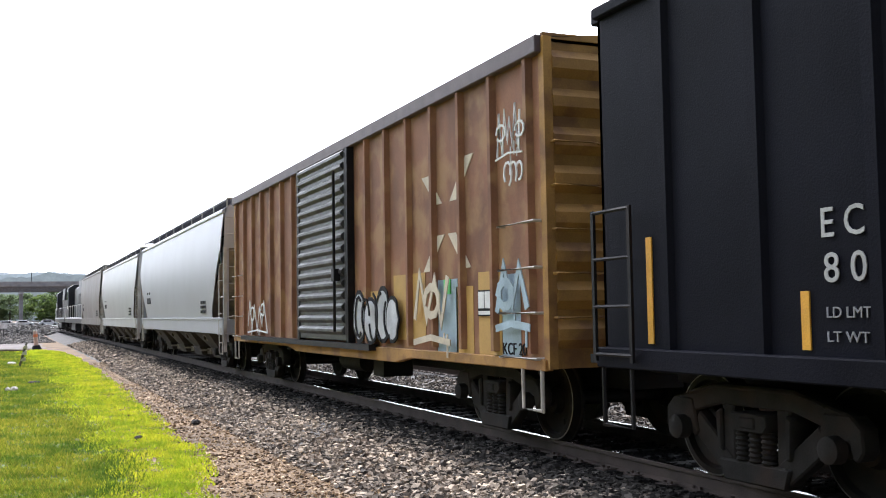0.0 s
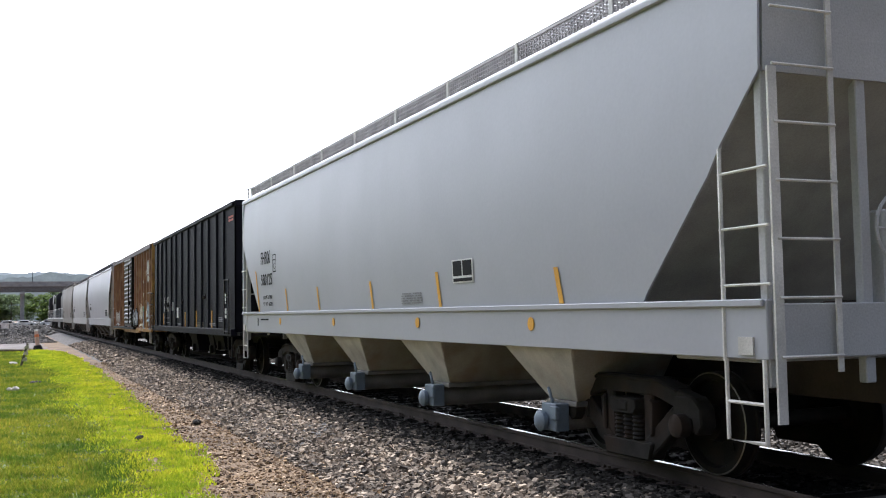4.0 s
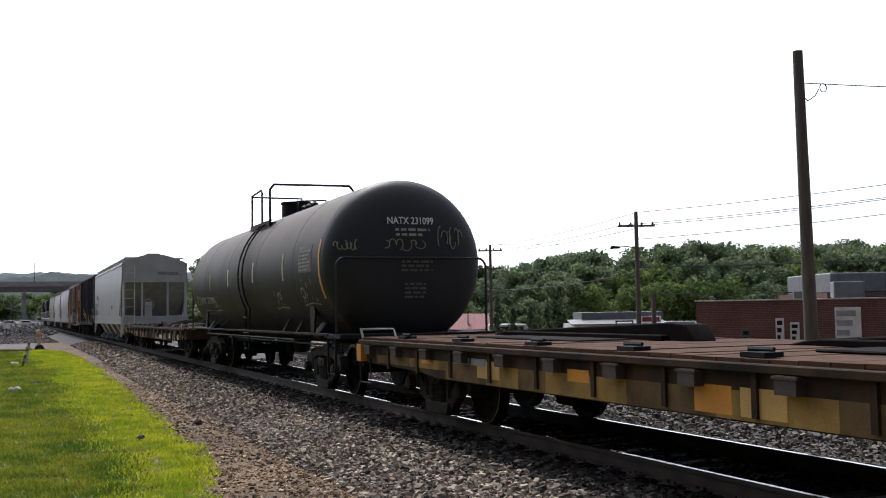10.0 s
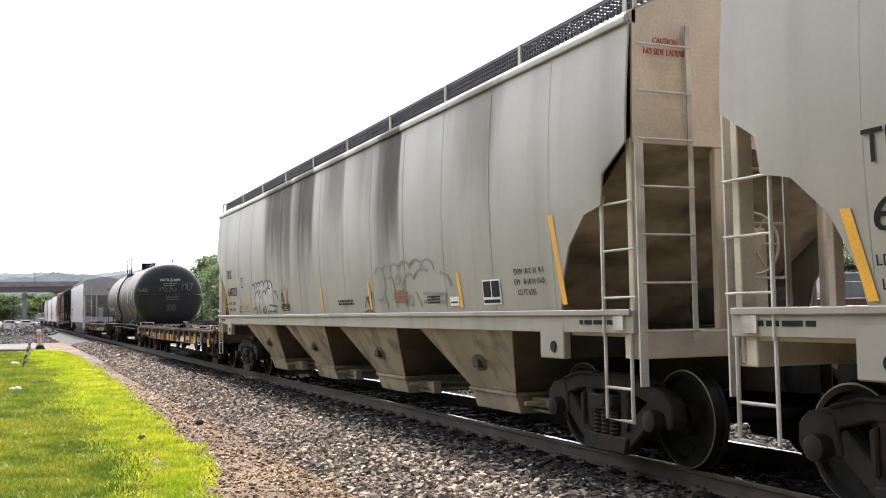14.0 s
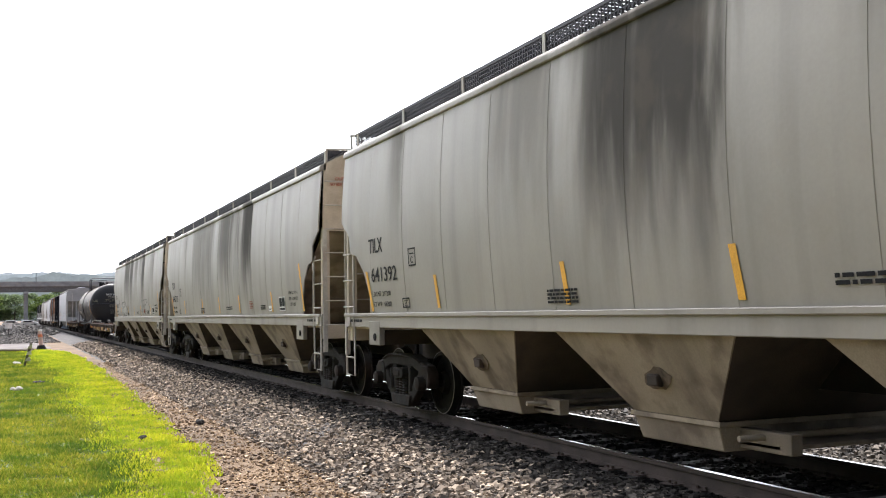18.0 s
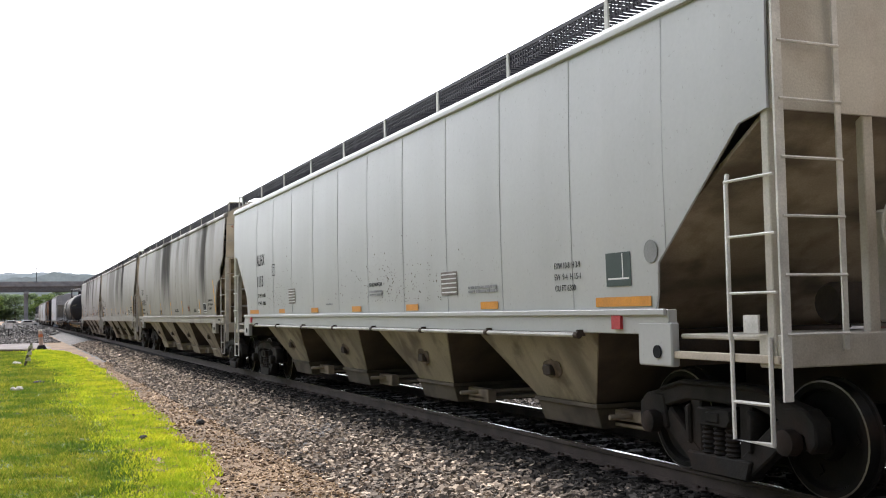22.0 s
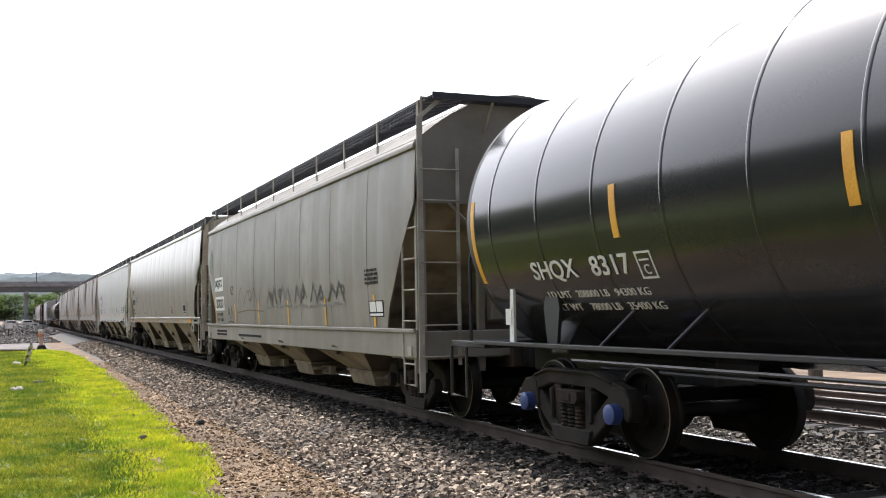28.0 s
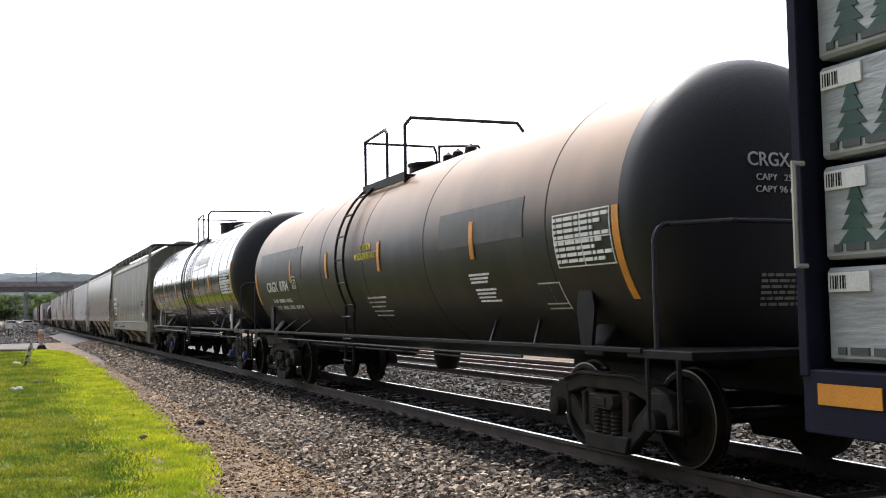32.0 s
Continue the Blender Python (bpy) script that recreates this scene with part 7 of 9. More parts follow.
    car, at, hl = tank_car("glossy black tank car with ribbed shell and yellow reflectors", -202.34, -218.81, r, zc, M_TANKGLOSS, M_TANKHEAD, M_TUBERAIL, [7.17 - 1.103 * k for k in range(14)], 1.98, 0.26, -0.5, M_TANKHEAD, M_CAPBLUE, rear_shift=0.28, hoop=(-0.12, 2.26), ring_w=0.9)
    tank_letters(car, r, zc, "SHQX   8317", 0.22, 1.85, -204.19 - at, 1.76, M_WHITE, 0.012)
    tank_letters(car, r, zc, "LD LMT   208000 LB   94300 KG", 0.07, 1.85, -204.3 - at, 1.60, M_WHITE)
    tank_letters(car, r, zc, "LT WT    78000 LB   35400 KG", 0.07, 1.85, -204.4 - at, 1.47, M_WHITE)
    on_head(letters("SHQX 8317", 0.13, 0.8, on_rear(-0.4, 3.2, 0), M_WHITE, car, bold=0.008), hl, r, zc)
    on_tank(car, r, zc, hl - 0.56, 1.8, 2.75, 0.09, M_YELLOW)
    for k, y in enumerate((4.66, 1.84, -1.78, -4.46)):
        on_tank(car, r, zc, y, 2.12, 2.6, 0.10, M_YELLOW)
    on_tank(car, r, zc, -hl + 0.64, 1.75, 2.8, 0.09, M_YELLOW)
    for m, y in ((1, 7.06), (-1, -6.75)):
        s = Shape().prism([(y - 0.06, 1.12), (y + 0.05, 1.12), (y + 0.02, 1.72), (y - 0.06, 1.72)], -1.40, -1.37, "x").box(-1.41, -1.37, y - 0.02, y + 0.12, 1.32, 1.5)
        part("stanchion_plate", s, M_WHITE, car, "white plate between frame and tank")
    # maker's mark: ten plain white blocks over a tapering band
    for k in range(10):
        on_tank(car, r, zc, -212.45 - at - k * 0.235, 2.94, 3.12 + 0.03 * (k % 2), 0.17, M_WHITE, "logo_block")
    for k in range(12):
        on_tank(car, r, zc, -212.38 - at - k * 0.2, 2.80 + 0.003 * k, 2.83 + 0.0085 * k, 0.2, M_WHITE, "logo_band")
    tank_bars(car, r, zc, -hl + 2.0, 2.55, 1.3, 0.042, 8, M_WHITE)
    for z in (2.03, 2.32, 2.62):
        on_tank(car, r, zc, -hl + 2.02, z, z + 0.015, 1.34, M_WHITE, "stencil_line")
    for y in (-hl + 2.02, -hl + 1.35, -hl + 0.7):
        on_tank(car, r, zc, y, 2.03, 2.63, 0.015, M_WHITE, "stencil_line")
    on_tank(car, r, zc, -215.6 - at, 1.42, 1.69, 0.6, M_WHITE, "stencil_panel")
    for ya, w, z0, z1 in ((-215.62, 0.27, 1.49, 1.675), (-215.91, 0.27, 1.49, 1.675), (-215.62, 0.56, 1.435, 1.475)):
        on_tank(car, r + 0.012, zc, ya - at, z0, z1, w, M_TANKHEAD, "stencil_square")
    s = Shape()
    stroke(s, [(-214.93 - at, 1.59), (-215.03 - at, 1.68), (-215.13 - at, 1.59), (-215.03 - at, 1.5), (-214.93 - at, 1.59)], 0.008, -1.4)
    bend_to_tank(part("diamond_mark", s, M_WHITE, car), r, zc)
    tank_bars(car, r, zc, -213.52 - at, 1.64, 1.16, 0.035, 3, M_WHITE)
    tank_bars(car, r, zc, -212.3 - at, 1.28, 0.42, 0.03, 3, M_WHITE)
    for ob in plate_mark(car, -206.15 - at, 1.74, 0.24, 0.24, M_WHITE, x=-1.44):
        bend_to_tank(ob, r, zc)

    r, zc = 1.50, 2.36
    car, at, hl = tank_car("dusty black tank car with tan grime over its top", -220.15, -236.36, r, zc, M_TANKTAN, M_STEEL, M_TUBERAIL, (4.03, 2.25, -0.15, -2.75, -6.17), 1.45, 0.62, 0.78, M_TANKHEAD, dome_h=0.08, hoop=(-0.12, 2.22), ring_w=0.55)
    tank_letters(car, r, zc, "CRGX  8704", 0.21, 1.80, -221.76 - at, 1.95, M_WHITE, 0.012)
    tank_letters(car, r, zc, "LD LMT  188700LB   85600KG", 0.075, 1.56, -222.0 - at, 1.72, M_WHITE)
    tank_letters(car, r, zc, "LT WT   74300LB   33700KG  NEW 3-99", 0.075, 2.1, -222.1 - at, 1.58, M_WHITE)
    fade = mat("faded_lettering", (0.34, 0.32, 0.28), 0.8)
    on_head(letters("CRGX 8704", 0.13, 0.85, on_rear(-0.46, 2.75, 0), M_WHITE, car, bold=0.008), hl, r, zc)
    on_head(letters("CAPY   25538 GAL", 0.06, 0.75, on_rear(-0.38, 2.62, 0), M_WHITE, car), hl, r, zc)
    on_head(letters("CAPY 96 671 LITERS", 0.06, 0.82, on_rear(-0.39, 2.51, 0), M_WHITE, car), hl, r, zc)
    head_bars(car, hl, r, zc, -0.34, 1.75, 0.5, 0.028, 6, fade)
    for ob in plate_mark(car, -223.9 - at, 1.98, 0.26, 0.24, M_WHITE, x=-1.46):
        bend_to_tank(ob, r, zc)
    yel = mat("yellow_lettering", (0.5, 0.42, 0.05), 0.7)
    tank_letters(car, r, zc, "CAUTION", 0.11, 0.48, -228.33 - at, 2.45, yel, 0.01)
    tank_letters(car, r, zc, "NITROGEN BLANKET", 0.11, 1.08, -228.03 - at, 2.31, yel, 0.01)
    on_tank(car, r, zc, hl - 0.56, 1.7, 2.4, 0.1, M_ORANGE)
    for y in (-223.8 - at, -226.33 - at, -229.13 - at, -232.53 - at):
        on_tank(car, r + 0.008, zc, y, 2.1, 2.55, 0.11, M_ORANGE)
    on_tank(car, r, zc, -hl + 0.66, 1.57, 2.43, 0.11, M_ORANGE)
    tank_bars(car, r, zc, -6.35, 2.36, 1.03, 0.035, 8, M_WHITE)
    for z in (1.90, 2.16, 2.42):
        on_tank(car, r, zc, -6.33, z, z + 0.013, 1.08, M_WHITE, "stencil_line")
    for y in (-6.33, -6.86, -7.395):
        on_tank(car, r, zc, y, 1.90, 2.43, 0.013, M_WHITE, "stencil_line")
    on_tank(car, r, zc, -5.77, 1.49, 1.77, 0.46, M_WHITE, "stencil_panel")
    for ya, w, z0, z1 in ((-5.785, 0.205, 1.555, 1.755), (-6.01, 0.205, 1.555, 1.755), (-5.785, 0.43, 1.505, 1.54)):
        on_tank(car, r + 0.008, zc, ya, z0, z1, w, M_TANKHEAD, "stencil_square")
    on_tank(car, r, zc, 7.07, 2.16, 2.78, 3.45, mat("front_dark_patch", (0.03, 0.028, 0.026), 0.55), "paint_patch")
    on_tank(car, r, zc, -3.3, 2.27, 2.71, 2.36, mat("dark_patch", (0.06, 0.055, 0.05), 0.6), "paint_patch")
    tank_bars(car, r, zc, -hl + 4.0, 1.9, 0.6, 0.026, 3, M_WHITE)
    tank_bars(car, r, zc, -hl + 3.95, 1.72, 0.6, 0.026, 4, M_WHITE)
    tank_bars(car, r, zc, -228.25 - at, 1.70, 0.85, 0.04, 5, mat("faded_lettering", (0.34, 0.32, 0.28), 0.8))


# ------------------------------------------------------------------ flat cars
M_FLAT = mat("rusty_flat_paint", (0.050, 0.031, 0.018), 0.85, var=0.45, scale=2.2, broad=0.85, streak=0.8, streak_col=(0.014, 0.011, 0.009), rust=0.6, rust_col=(0.075, 0.034, 0.017), spec=0.2)
M_DECK = mat("rusty_deck_boards", (0.085, 0.042, 0.023), 0.9, spec=0.15, var=0.4, scale=1.5, stretch=(4, 0.6, 4))


def flat_car(label, front, rear, seed, beams, stop, mark, panel, patches):
    at, hl = (front + rear) / 2, (front - rear) / 2
    car = new_car("flat_car", label, "flat car", at)
    rng = random.Random(seed)
    for side in (-1, 1):
        s = Shape().prism([(-hl, 1.06), (hl, 1.06), (hl, 0.72), (hl - 2.4, 0.68), (hl - 3.0, 0.62), (-hl + 3.0, 0.62), (-hl + 2.4, 0.68), (-hl, 0.72)], *sorted((side * 1.50, side * 1.44)), "x")
        s.box(*sorted((side * 1.44, side * 1.58)), -hl, hl, 1.0, 1.065)
        sill = part("side_sill", s, M_FLAT, car, "rusty yellow-brown side sill", 0.008)
        for i in range(16):
            y = -hl + 0.5 + (2 * hl - 1.0) * i / 15
            part("stake_pocket", Shape().box(*sorted((side * 1.50, side * 1.60)), y - 0.11, y + 0.11, 0.86, 0.995).box(*sorted((side * 1.50, side * 1.61)), y - 0.13, y + 0.13, 0.97, 0.99), M_RAIL, sill)
            part("sill_rib", Shape().box(*sorted((side * 1.50, side * 1.53)), y + 0.38, y + 0.44, 0.66, 1.0), M_FLAT, sill)
    nb = 60
    for i in range(nb):
        y0 = -hl + 2 * hl * i / nb
        b = part("deck_board", Shape().box(-1.5, 1.5, y0 + 0.006, y0 + 2 * hl / nb - 0.006, 1.066, 1.10), M_DECK, car)
        b.location.z = rng.uniform(-0.006, 0.006)
    part("centre_sill", Shape().box(-0.4, 0.4, -hl, hl, 0.55, 1.0), M_STEEL, car)
    for m in (-1, 1):
        part("end_sill", Shape().box(-1.5, 1.5, *sorted((m * hl, m * (hl + 0.12))), 0.72, 1.08), M_FLAT, car, bevel=0.012)
        g = Shape().pipe([(-1.45, m * (hl + 0.1), 1.05), (-1.45, m * (hl + 0.22), 1.22), (-0.9, m * (hl + 0.22), 1.22), (-0.9, m * (hl + 0.1), 1.05)], 0.02)
        part("grab_iron", g, M_LADDER, car)
        g = Shape().pipe([(-1.56, m * (hl - 0.1), 0.8), (-1.56, m * (hl - 0.1), 0.42), (-1.56, m * (hl - 0.55), 0.42), (-1.56, m * (hl - 0.55), 0.8)], 0.018)
        part("stirrup_step", g, M_STEEL, car)
        if m > 0:
            part("corner_panel", Shape().box(-1.6, -1.5, hl - 0.2, hl, 0.74, 1.0), M_ORANGE, car)
        s = Shape().lathe([(0, 0), (0, 0.16), (0.1, 0.16), (0.1, 0)], (-1.1, m * (hl - 0.2), 0.9), "x", 14)
        part("hand_brake", s, M_STEEL, car)
    # long folded racks on the far half of the deck, load stops, hooks
    for y0, y1 in beams:
        y0, y1 = y0 - at, y1 - at
        s = Shape().prism([(y1, 1.10), (y1 + 0.16, 1.29), (y1 + 0.5, 1.31), (y0 - 0.9, 1.19), (y0 - 0.25, 1.15), (y0, 1.10)], 0.45, 0.75, "x")
        s.box(0.35, 0.55, y1 + 0.5, y0 - 0.5, 1.10, 1.17)
        s.box(-0.5, 0.2, y1 + 0.9, y0 - 1.4, 1.10, 1.125)
        part("deck_rack", s, M_RACK, car, "dark folded load rack on the deck", 0.015)
    y = stop - at
    s = Shape().prism([(y - 0.75, 1.10), (y - 0.5, 1.26), (y - 0.1, 1.30), (y + 0.05, 1.2), (y + 0.1, 0.90), (y - 0.4, 0.90)], -1.36, -1.2, "x").box(-1.53, -1.36, y - 0.62, y - 0.02, 0.72, 1.2)
    part("load_stop", s, M_RACK, car, "black load stop on the sill", 0.012)
    y = -hl + 1.15
    s = Shape().prism([(y - 0.25, 1.10), (y - 0.22, 1.34), (y - 0.05, 1.40), (y + 0.2, 1.34), (y + 0.25, 1.10)], -0.75, -0.45, "x").tube((-0.6, y - 0.1, 1.38), (-0.6, y + 0.1, 1.46), 0.04, 8)
    part("load_stop", s, M_RACK, car, "dark load stop with a hook", 0.012)
    part("grab_iron", Shape().pipe([(-1.5, y - 0.3, 1.06), (-1.5, y - 0.3, 1.2), (-1.5, y - 0.75, 1.2), (-1.5, y - 0.75, 1.06)], 0.015), M_LADDER, car)
    for k in range(9):
        y = hl - 1.6 - k * (2 * hl - 3.0) / 8 + rng.uniform(-0.2, 0.2)
        part("deck_bracket", Shape().box(-1.42, -1.24, y - 0.14, y + 0.14, 1.10, 1.14).tube((-1.33, y - 0.14, 1.16), (-1.33, y + 0.14, 1.16), 0.02, 6), M_STEEL, car)
    for y, z0, w, h, mm in patches:
        part("paint_patch", Shape().box(-1.506, -1.49, y - at - w, y - at, z0, z0 + h), mm, car)
    # what is left of the old paint, panel by panel along the lower sill
    tones = (mat("worn_ochre_panel", (0.29, 0.18, 0.05), 0.85, var=0.35, scale=2.0, streak=0.6, streak_col=(0.05, 0.032, 0.02), rust=0.45, rust_col=(0.07, 0.036, 0.02), spec=0.2),
             mat("brown_ochre_panel", (0.15, 0.095, 0.04), 0.85, var=0.4, scale=2.0, streak=0.6, streak_col=(0.03, 0.02, 0.015), rust=0.6, rust_col=(0.04, 0.024, 0.016), spec=0.2),
             mat("soot_brown_panel", (0.030, 0.020, 0.015), 0.9, var=0.4, scale=3.0, spec=0.2))
    y, last = -hl + 0.35, 2
    while y < hl - 1.2:
        w = rng.uniform(0.55, 1.5)
        last = rng.choice([k for k in ((0, 0, 1, 2) if stop < -50 else (0, 1, 1, 2)) if k != last])
        z0 = 0.632 if 3.0 < y + hl < 2 * hl - 3.0 - w else 0.735
        part("sill_panel", Shape().box(-1.504, -1.49, y, y + w - 0.004, z0, 0.853), tones[last], car)
        y += w
    # maker's mark as three plain blocks
    for k in range(3):
        y = mark - at - k * 0.33
        part("block_mark", Shape().box(-1.512, -1.49, y - 0.25, y, 0.66, 0.80), M_WHITE if k else M_CREAM, car)
    y, pm = panel - at, M_CREAM if stop > -50 else M_WHITE
    s = Shape()
    for a, b, c, d in ((0, 0.46, 0, 0.022), (0, 0.46, 0.32, 0.342), (0, 0.022, 0.022, 0.32), (0.438, 0.46, 0.022, 0.32), (0.022, 0.438, 0.10, 0.112), (0.22, 0.232, 0.112, 0.32)):
        s.box(-1.514, -1.49, y - b, y - a, 0.62 + c, 0.62 + d)
    part("stencil_frame", s, pm, car, "white painted panel frame")
    bars(car, hl - 3.6, 0.84, 1.0, 0.08, 1, mat("dull_lettering", (0.25, 0.25, 0.26), 0.8), x=-1.512)
    add_trucks(car, hl - 2.1, -hl + 2.1)
    add_couplers(car, hl + 0.35, -hl - 0.35, 0.8)


M_RACK = mat("brown_black_rack", (0.006, 0.0045, 0.004), 0.9, var=0.4, rust=0.4, rust_col=(0.02, 0.010, 0.008), spec=0.1)


# ------------------------------------------------------------------ lumber car
def build_lumber_car():
    front, rear = -238.15, -260.0
    at, hl = (front + rear) / 2, (front - rear) / 2
    car = new_car("lumber_flat_car", "dark blue bulkhead flat car stacked with wrapped lumber", "flat car", at)
    blue = mat("dark_blue_paint", (0.010, 0.011, 0.024), 0.7, var=0.2, spec=0.15)
    for m in (1, -1):
        part("bulkhead", Shape().box(-1.5, 1.5, *sorted((m * hl, m * (hl - 0.06))), 1.0, 4.7), blue, car, bevel=0.012)
        for x in (-1.5, -0.5, 0.5, 1.5):
            part("bulkhead_post", Shape().box(x - 0.07, x + 0.07, *sorted((m * (hl + 0.02), m * (hl - 0.075))), 1.0, 4.7), blue, car, bevel=0.01)
    part("deck", Shape().box(-1.5, 1.5, -hl, hl, 0.9, 1.05), blue, car, bevel=0.01)
    part("side_sill", Shape().box(-1.56, -1.44, -hl, hl, 0.62, 1.05), blue, car, bevel=0.01)
    part("centre_sill", Shape().box(-0.35, 0.35, -hl, hl, 0.55, 0.95), M_STEEL, car)
    part("corner_panel", Shape().box(-1.57, -1.5, hl - 0.7, hl - 0.15, 0.82, 0.96), M_ORANGE, car)
    g = Shape().pipe([(-1.57, hl - 0.1, 1.75), (-1.66, hl - 0.1, 1.75), (-1.66, hl - 0.1, 2.45), (-1.57, hl - 0.1, 2.45)], 0.018)
    part("grab_iron", g, M_LADDER, car)
    add_trucks(car, hl - 2.2, -hl + 2.2)
    add_couplers(car, hl + 0.35, -hl - 0.35)
    wrap = mat("white_lumber_wrap", (0.34, 0.36, 0.37), 0.45, var=0.22, scale=1.6, fine=7.0, bump=1.0, stretch=(1, 0.5, 2.2))
    green = mat("dark_green_print", (0.03, 0.075, 0.06), 0.6)
    dark = mat("dark_print", (0.07, 0.08, 0.08), 0.6)
    for row in range(5):
        for col in range(4):
            y1 = hl - 0.105 - col * 4.95
            z0 = 1.10 + row * 0.69
            pk = part("lumber_pack", Shape().box(-1.42, -0.15, y1 - 4.85, y1, z0, z0 + 0.635), wrap, car, "lumber pack in pale printed wrap", 0.025)
            for yb in (1.2, 3.6):
                part("strap", Shape().box(-1.424, -0.14, y1 - yb - 0.012, y1 - yb + 0.012, z0 - 0.003, z0 + 0.64), dark, pk)
                part("bearer", Shape().box(-1.40, 0.0, y1 - yb - 0.05, y1 - yb + 0.05, z0 - 0.05, z0), M_DECK, car)
            if col == 0 and row in (1, 2, 3, 4):
                for k, hh in ((0.30, 0.40), (0.62, 0.30), (1.9, 0.36), (2.6, 0.42)):
                    for q in range(4):
                        w, zb = 0.16 * (1 - q * 0.2), z0 + 0.10 + q * hh * 0.24
                        part("printed_shape", Shape().prism([(y1 - k - w, zb), (y1 - k + w, zb), (y1 - k, zb + hh * 0.38)], -1.428 - q * 0.002, -1.41, "x"), green, pk, "dark green printed fir shape")
            bars(car, y1 - 0.1, z0 + 0.05, 1.5, 0.05, 1, dark, x=-1.432)
            lb = part("white_label", Shape().box(-1.436, -1.41, y1 - 0.40, y1 - 0.04, z0 + 0.47, z0 + 0.60), M_WHITE, pk)
            for q in range(7):
                yq = y1 - 0.06 - q * 0.022
                part("label_bar", Shape().box(-1.440, -1.436, yq - 0.005 - 0.004 * (q % 3), yq, z0 + 0.49, z0 + 0.58), M_BLACK, lb)


# ------------------------------------------------------------------ locomotives
def locomotive(front, rear, label):
    at, hl = (front + rear) / 2, (front - rear) / 2
    car = new_car("locomotive", label, "locomotive", at)
    dark = mat("black_loco_paint", (0.02, 0.021, 0.023), 0.45, var=0.25)
    part("frame", Shape().box(-1.5, 1.5, -hl, hl, 1.0, 1.5), dark, car, bevel=0.03)
    part("long_hood", Shape().prism([(-0.95, 1.5), (0.95, 1.5), (0.95, 4.1), (0.6, 4.4), (-0.6, 4.4), (-0.95, 4.1)], -hl + 1.0, hl - 6.2, "y"), dark, car, bevel=0.03)
    part("cab", Shape().prism([(-1.5, 1.5), (1.5, 1.5), (1.5, 4.2), (1.0, 4.6), (-1.0, 4.6), (-1.5, 4.2)], hl - 6.2, hl - 3.4, "y"), dark, car, bevel=0.03)
    part("cab_window", Shape().box(-1.52, -1.48, hl - 5.6, hl - 4.0, 3.2, 3.9), mat("dark_glass", (0.02, 0.025, 0.03), 0.08), car)
    part("short_hood", Shape().prism([(-0.9, 1.5), (0.9, 1.5), (0.9, 3.2), (-0.9, 3.2)], hl - 3.4, hl - 1.2, "y"), dark, car, bevel=0.03)
    part("radiator", Shape().prism([(-1.45, 3.3), (1.45, 3.3), (1.35, 4.5), (-1.35, 4.5)], -hl + 1.2, -hl + 5.6, "y"), dark, car, bevel=0.03)
    for k in range(3):
        part("roof_fan", Shape().lathe([(4.4, 0), (4.4, 0.55), (4.55, 0.55), (4.55, 0)], (0, -hl + 7.0 + k * 1.5, 0), "z", 16), dark, car)
    for k in range(8):
        part("hood_door", Shape().box(-0.97, -0.94, -hl + 6.0 + k * 1.0, -hl + 6.9 + k * 1.0, 1.7, 3.4), dark, car, bevel=0.01)
    g = Shape()
    for k in range(9):
        y = -hl + 0.6 + k * (2 * hl - 1.2) / 8
        g.tube((-1.48, y, 1.5), (-1.48, y, 2.5), 0.02, 6)
    g.tube((-1.48, -hl + 0.6, 2.5), (-1.48, hl - 0.6, 2.5), 0.02, 6)
    part("handrail", g, M_WHITE, car)
    part("fuel_tank", Shape().box(-1.4, 1.4, -3.0, 3.0, 0.35, 1.0), dark, car, bevel=0.08)
    part("white_stripe", Shape().box(-1.51, -1.49, -hl + 0.3, hl - 0.3, 1.38, 1.46), M_WHITE, car)
    part("number_panel", Shape().box(-1.52, -1.49, hl - 5.4, hl - 4.4, 2.3, 2.6), M_WHITE, car)
    add_trucks(car, hl - 2.9, hl - 5.0, -hl + 2.9, -hl + 5.0)
    add_couplers(car, hl + 0.4, -hl - 0.4)


# ------------------------------------------------------------------ trees
M_BARK = mat("bark", (0.09, 0.07, 0.055), 0.95, var=0.35, bump=0.8, fine=25)
# deep and mid greens are paled and blued to paint in the wood's haze
LEAVES = [stuff_mat("leaves_" + n, s, 0.75, patch=((0.8, 0.82, 0.85), (1.15, 1.12, 1.05)), patch_scale=0.35, translucent=0.58) for n, s in (
    ("deep", ((0, (0.095, 0.135, 0.08)), (0.6, (0.145, 0.195, 0.11)), (1, (0.19, 0.245, 0.135)))),
    ("mid", ((0, (0.115, 0.155, 0.09)), (0.6, (0.175, 0.235, 0.12)), (1, (0.23, 0.295, 0.15)))),
    ("bright", ((0, (0.07, 0.105, 0.035)), (0.6, (0.12, 0.18, 0.05)), (1, (0.18, 0.23, 0.07)))))]


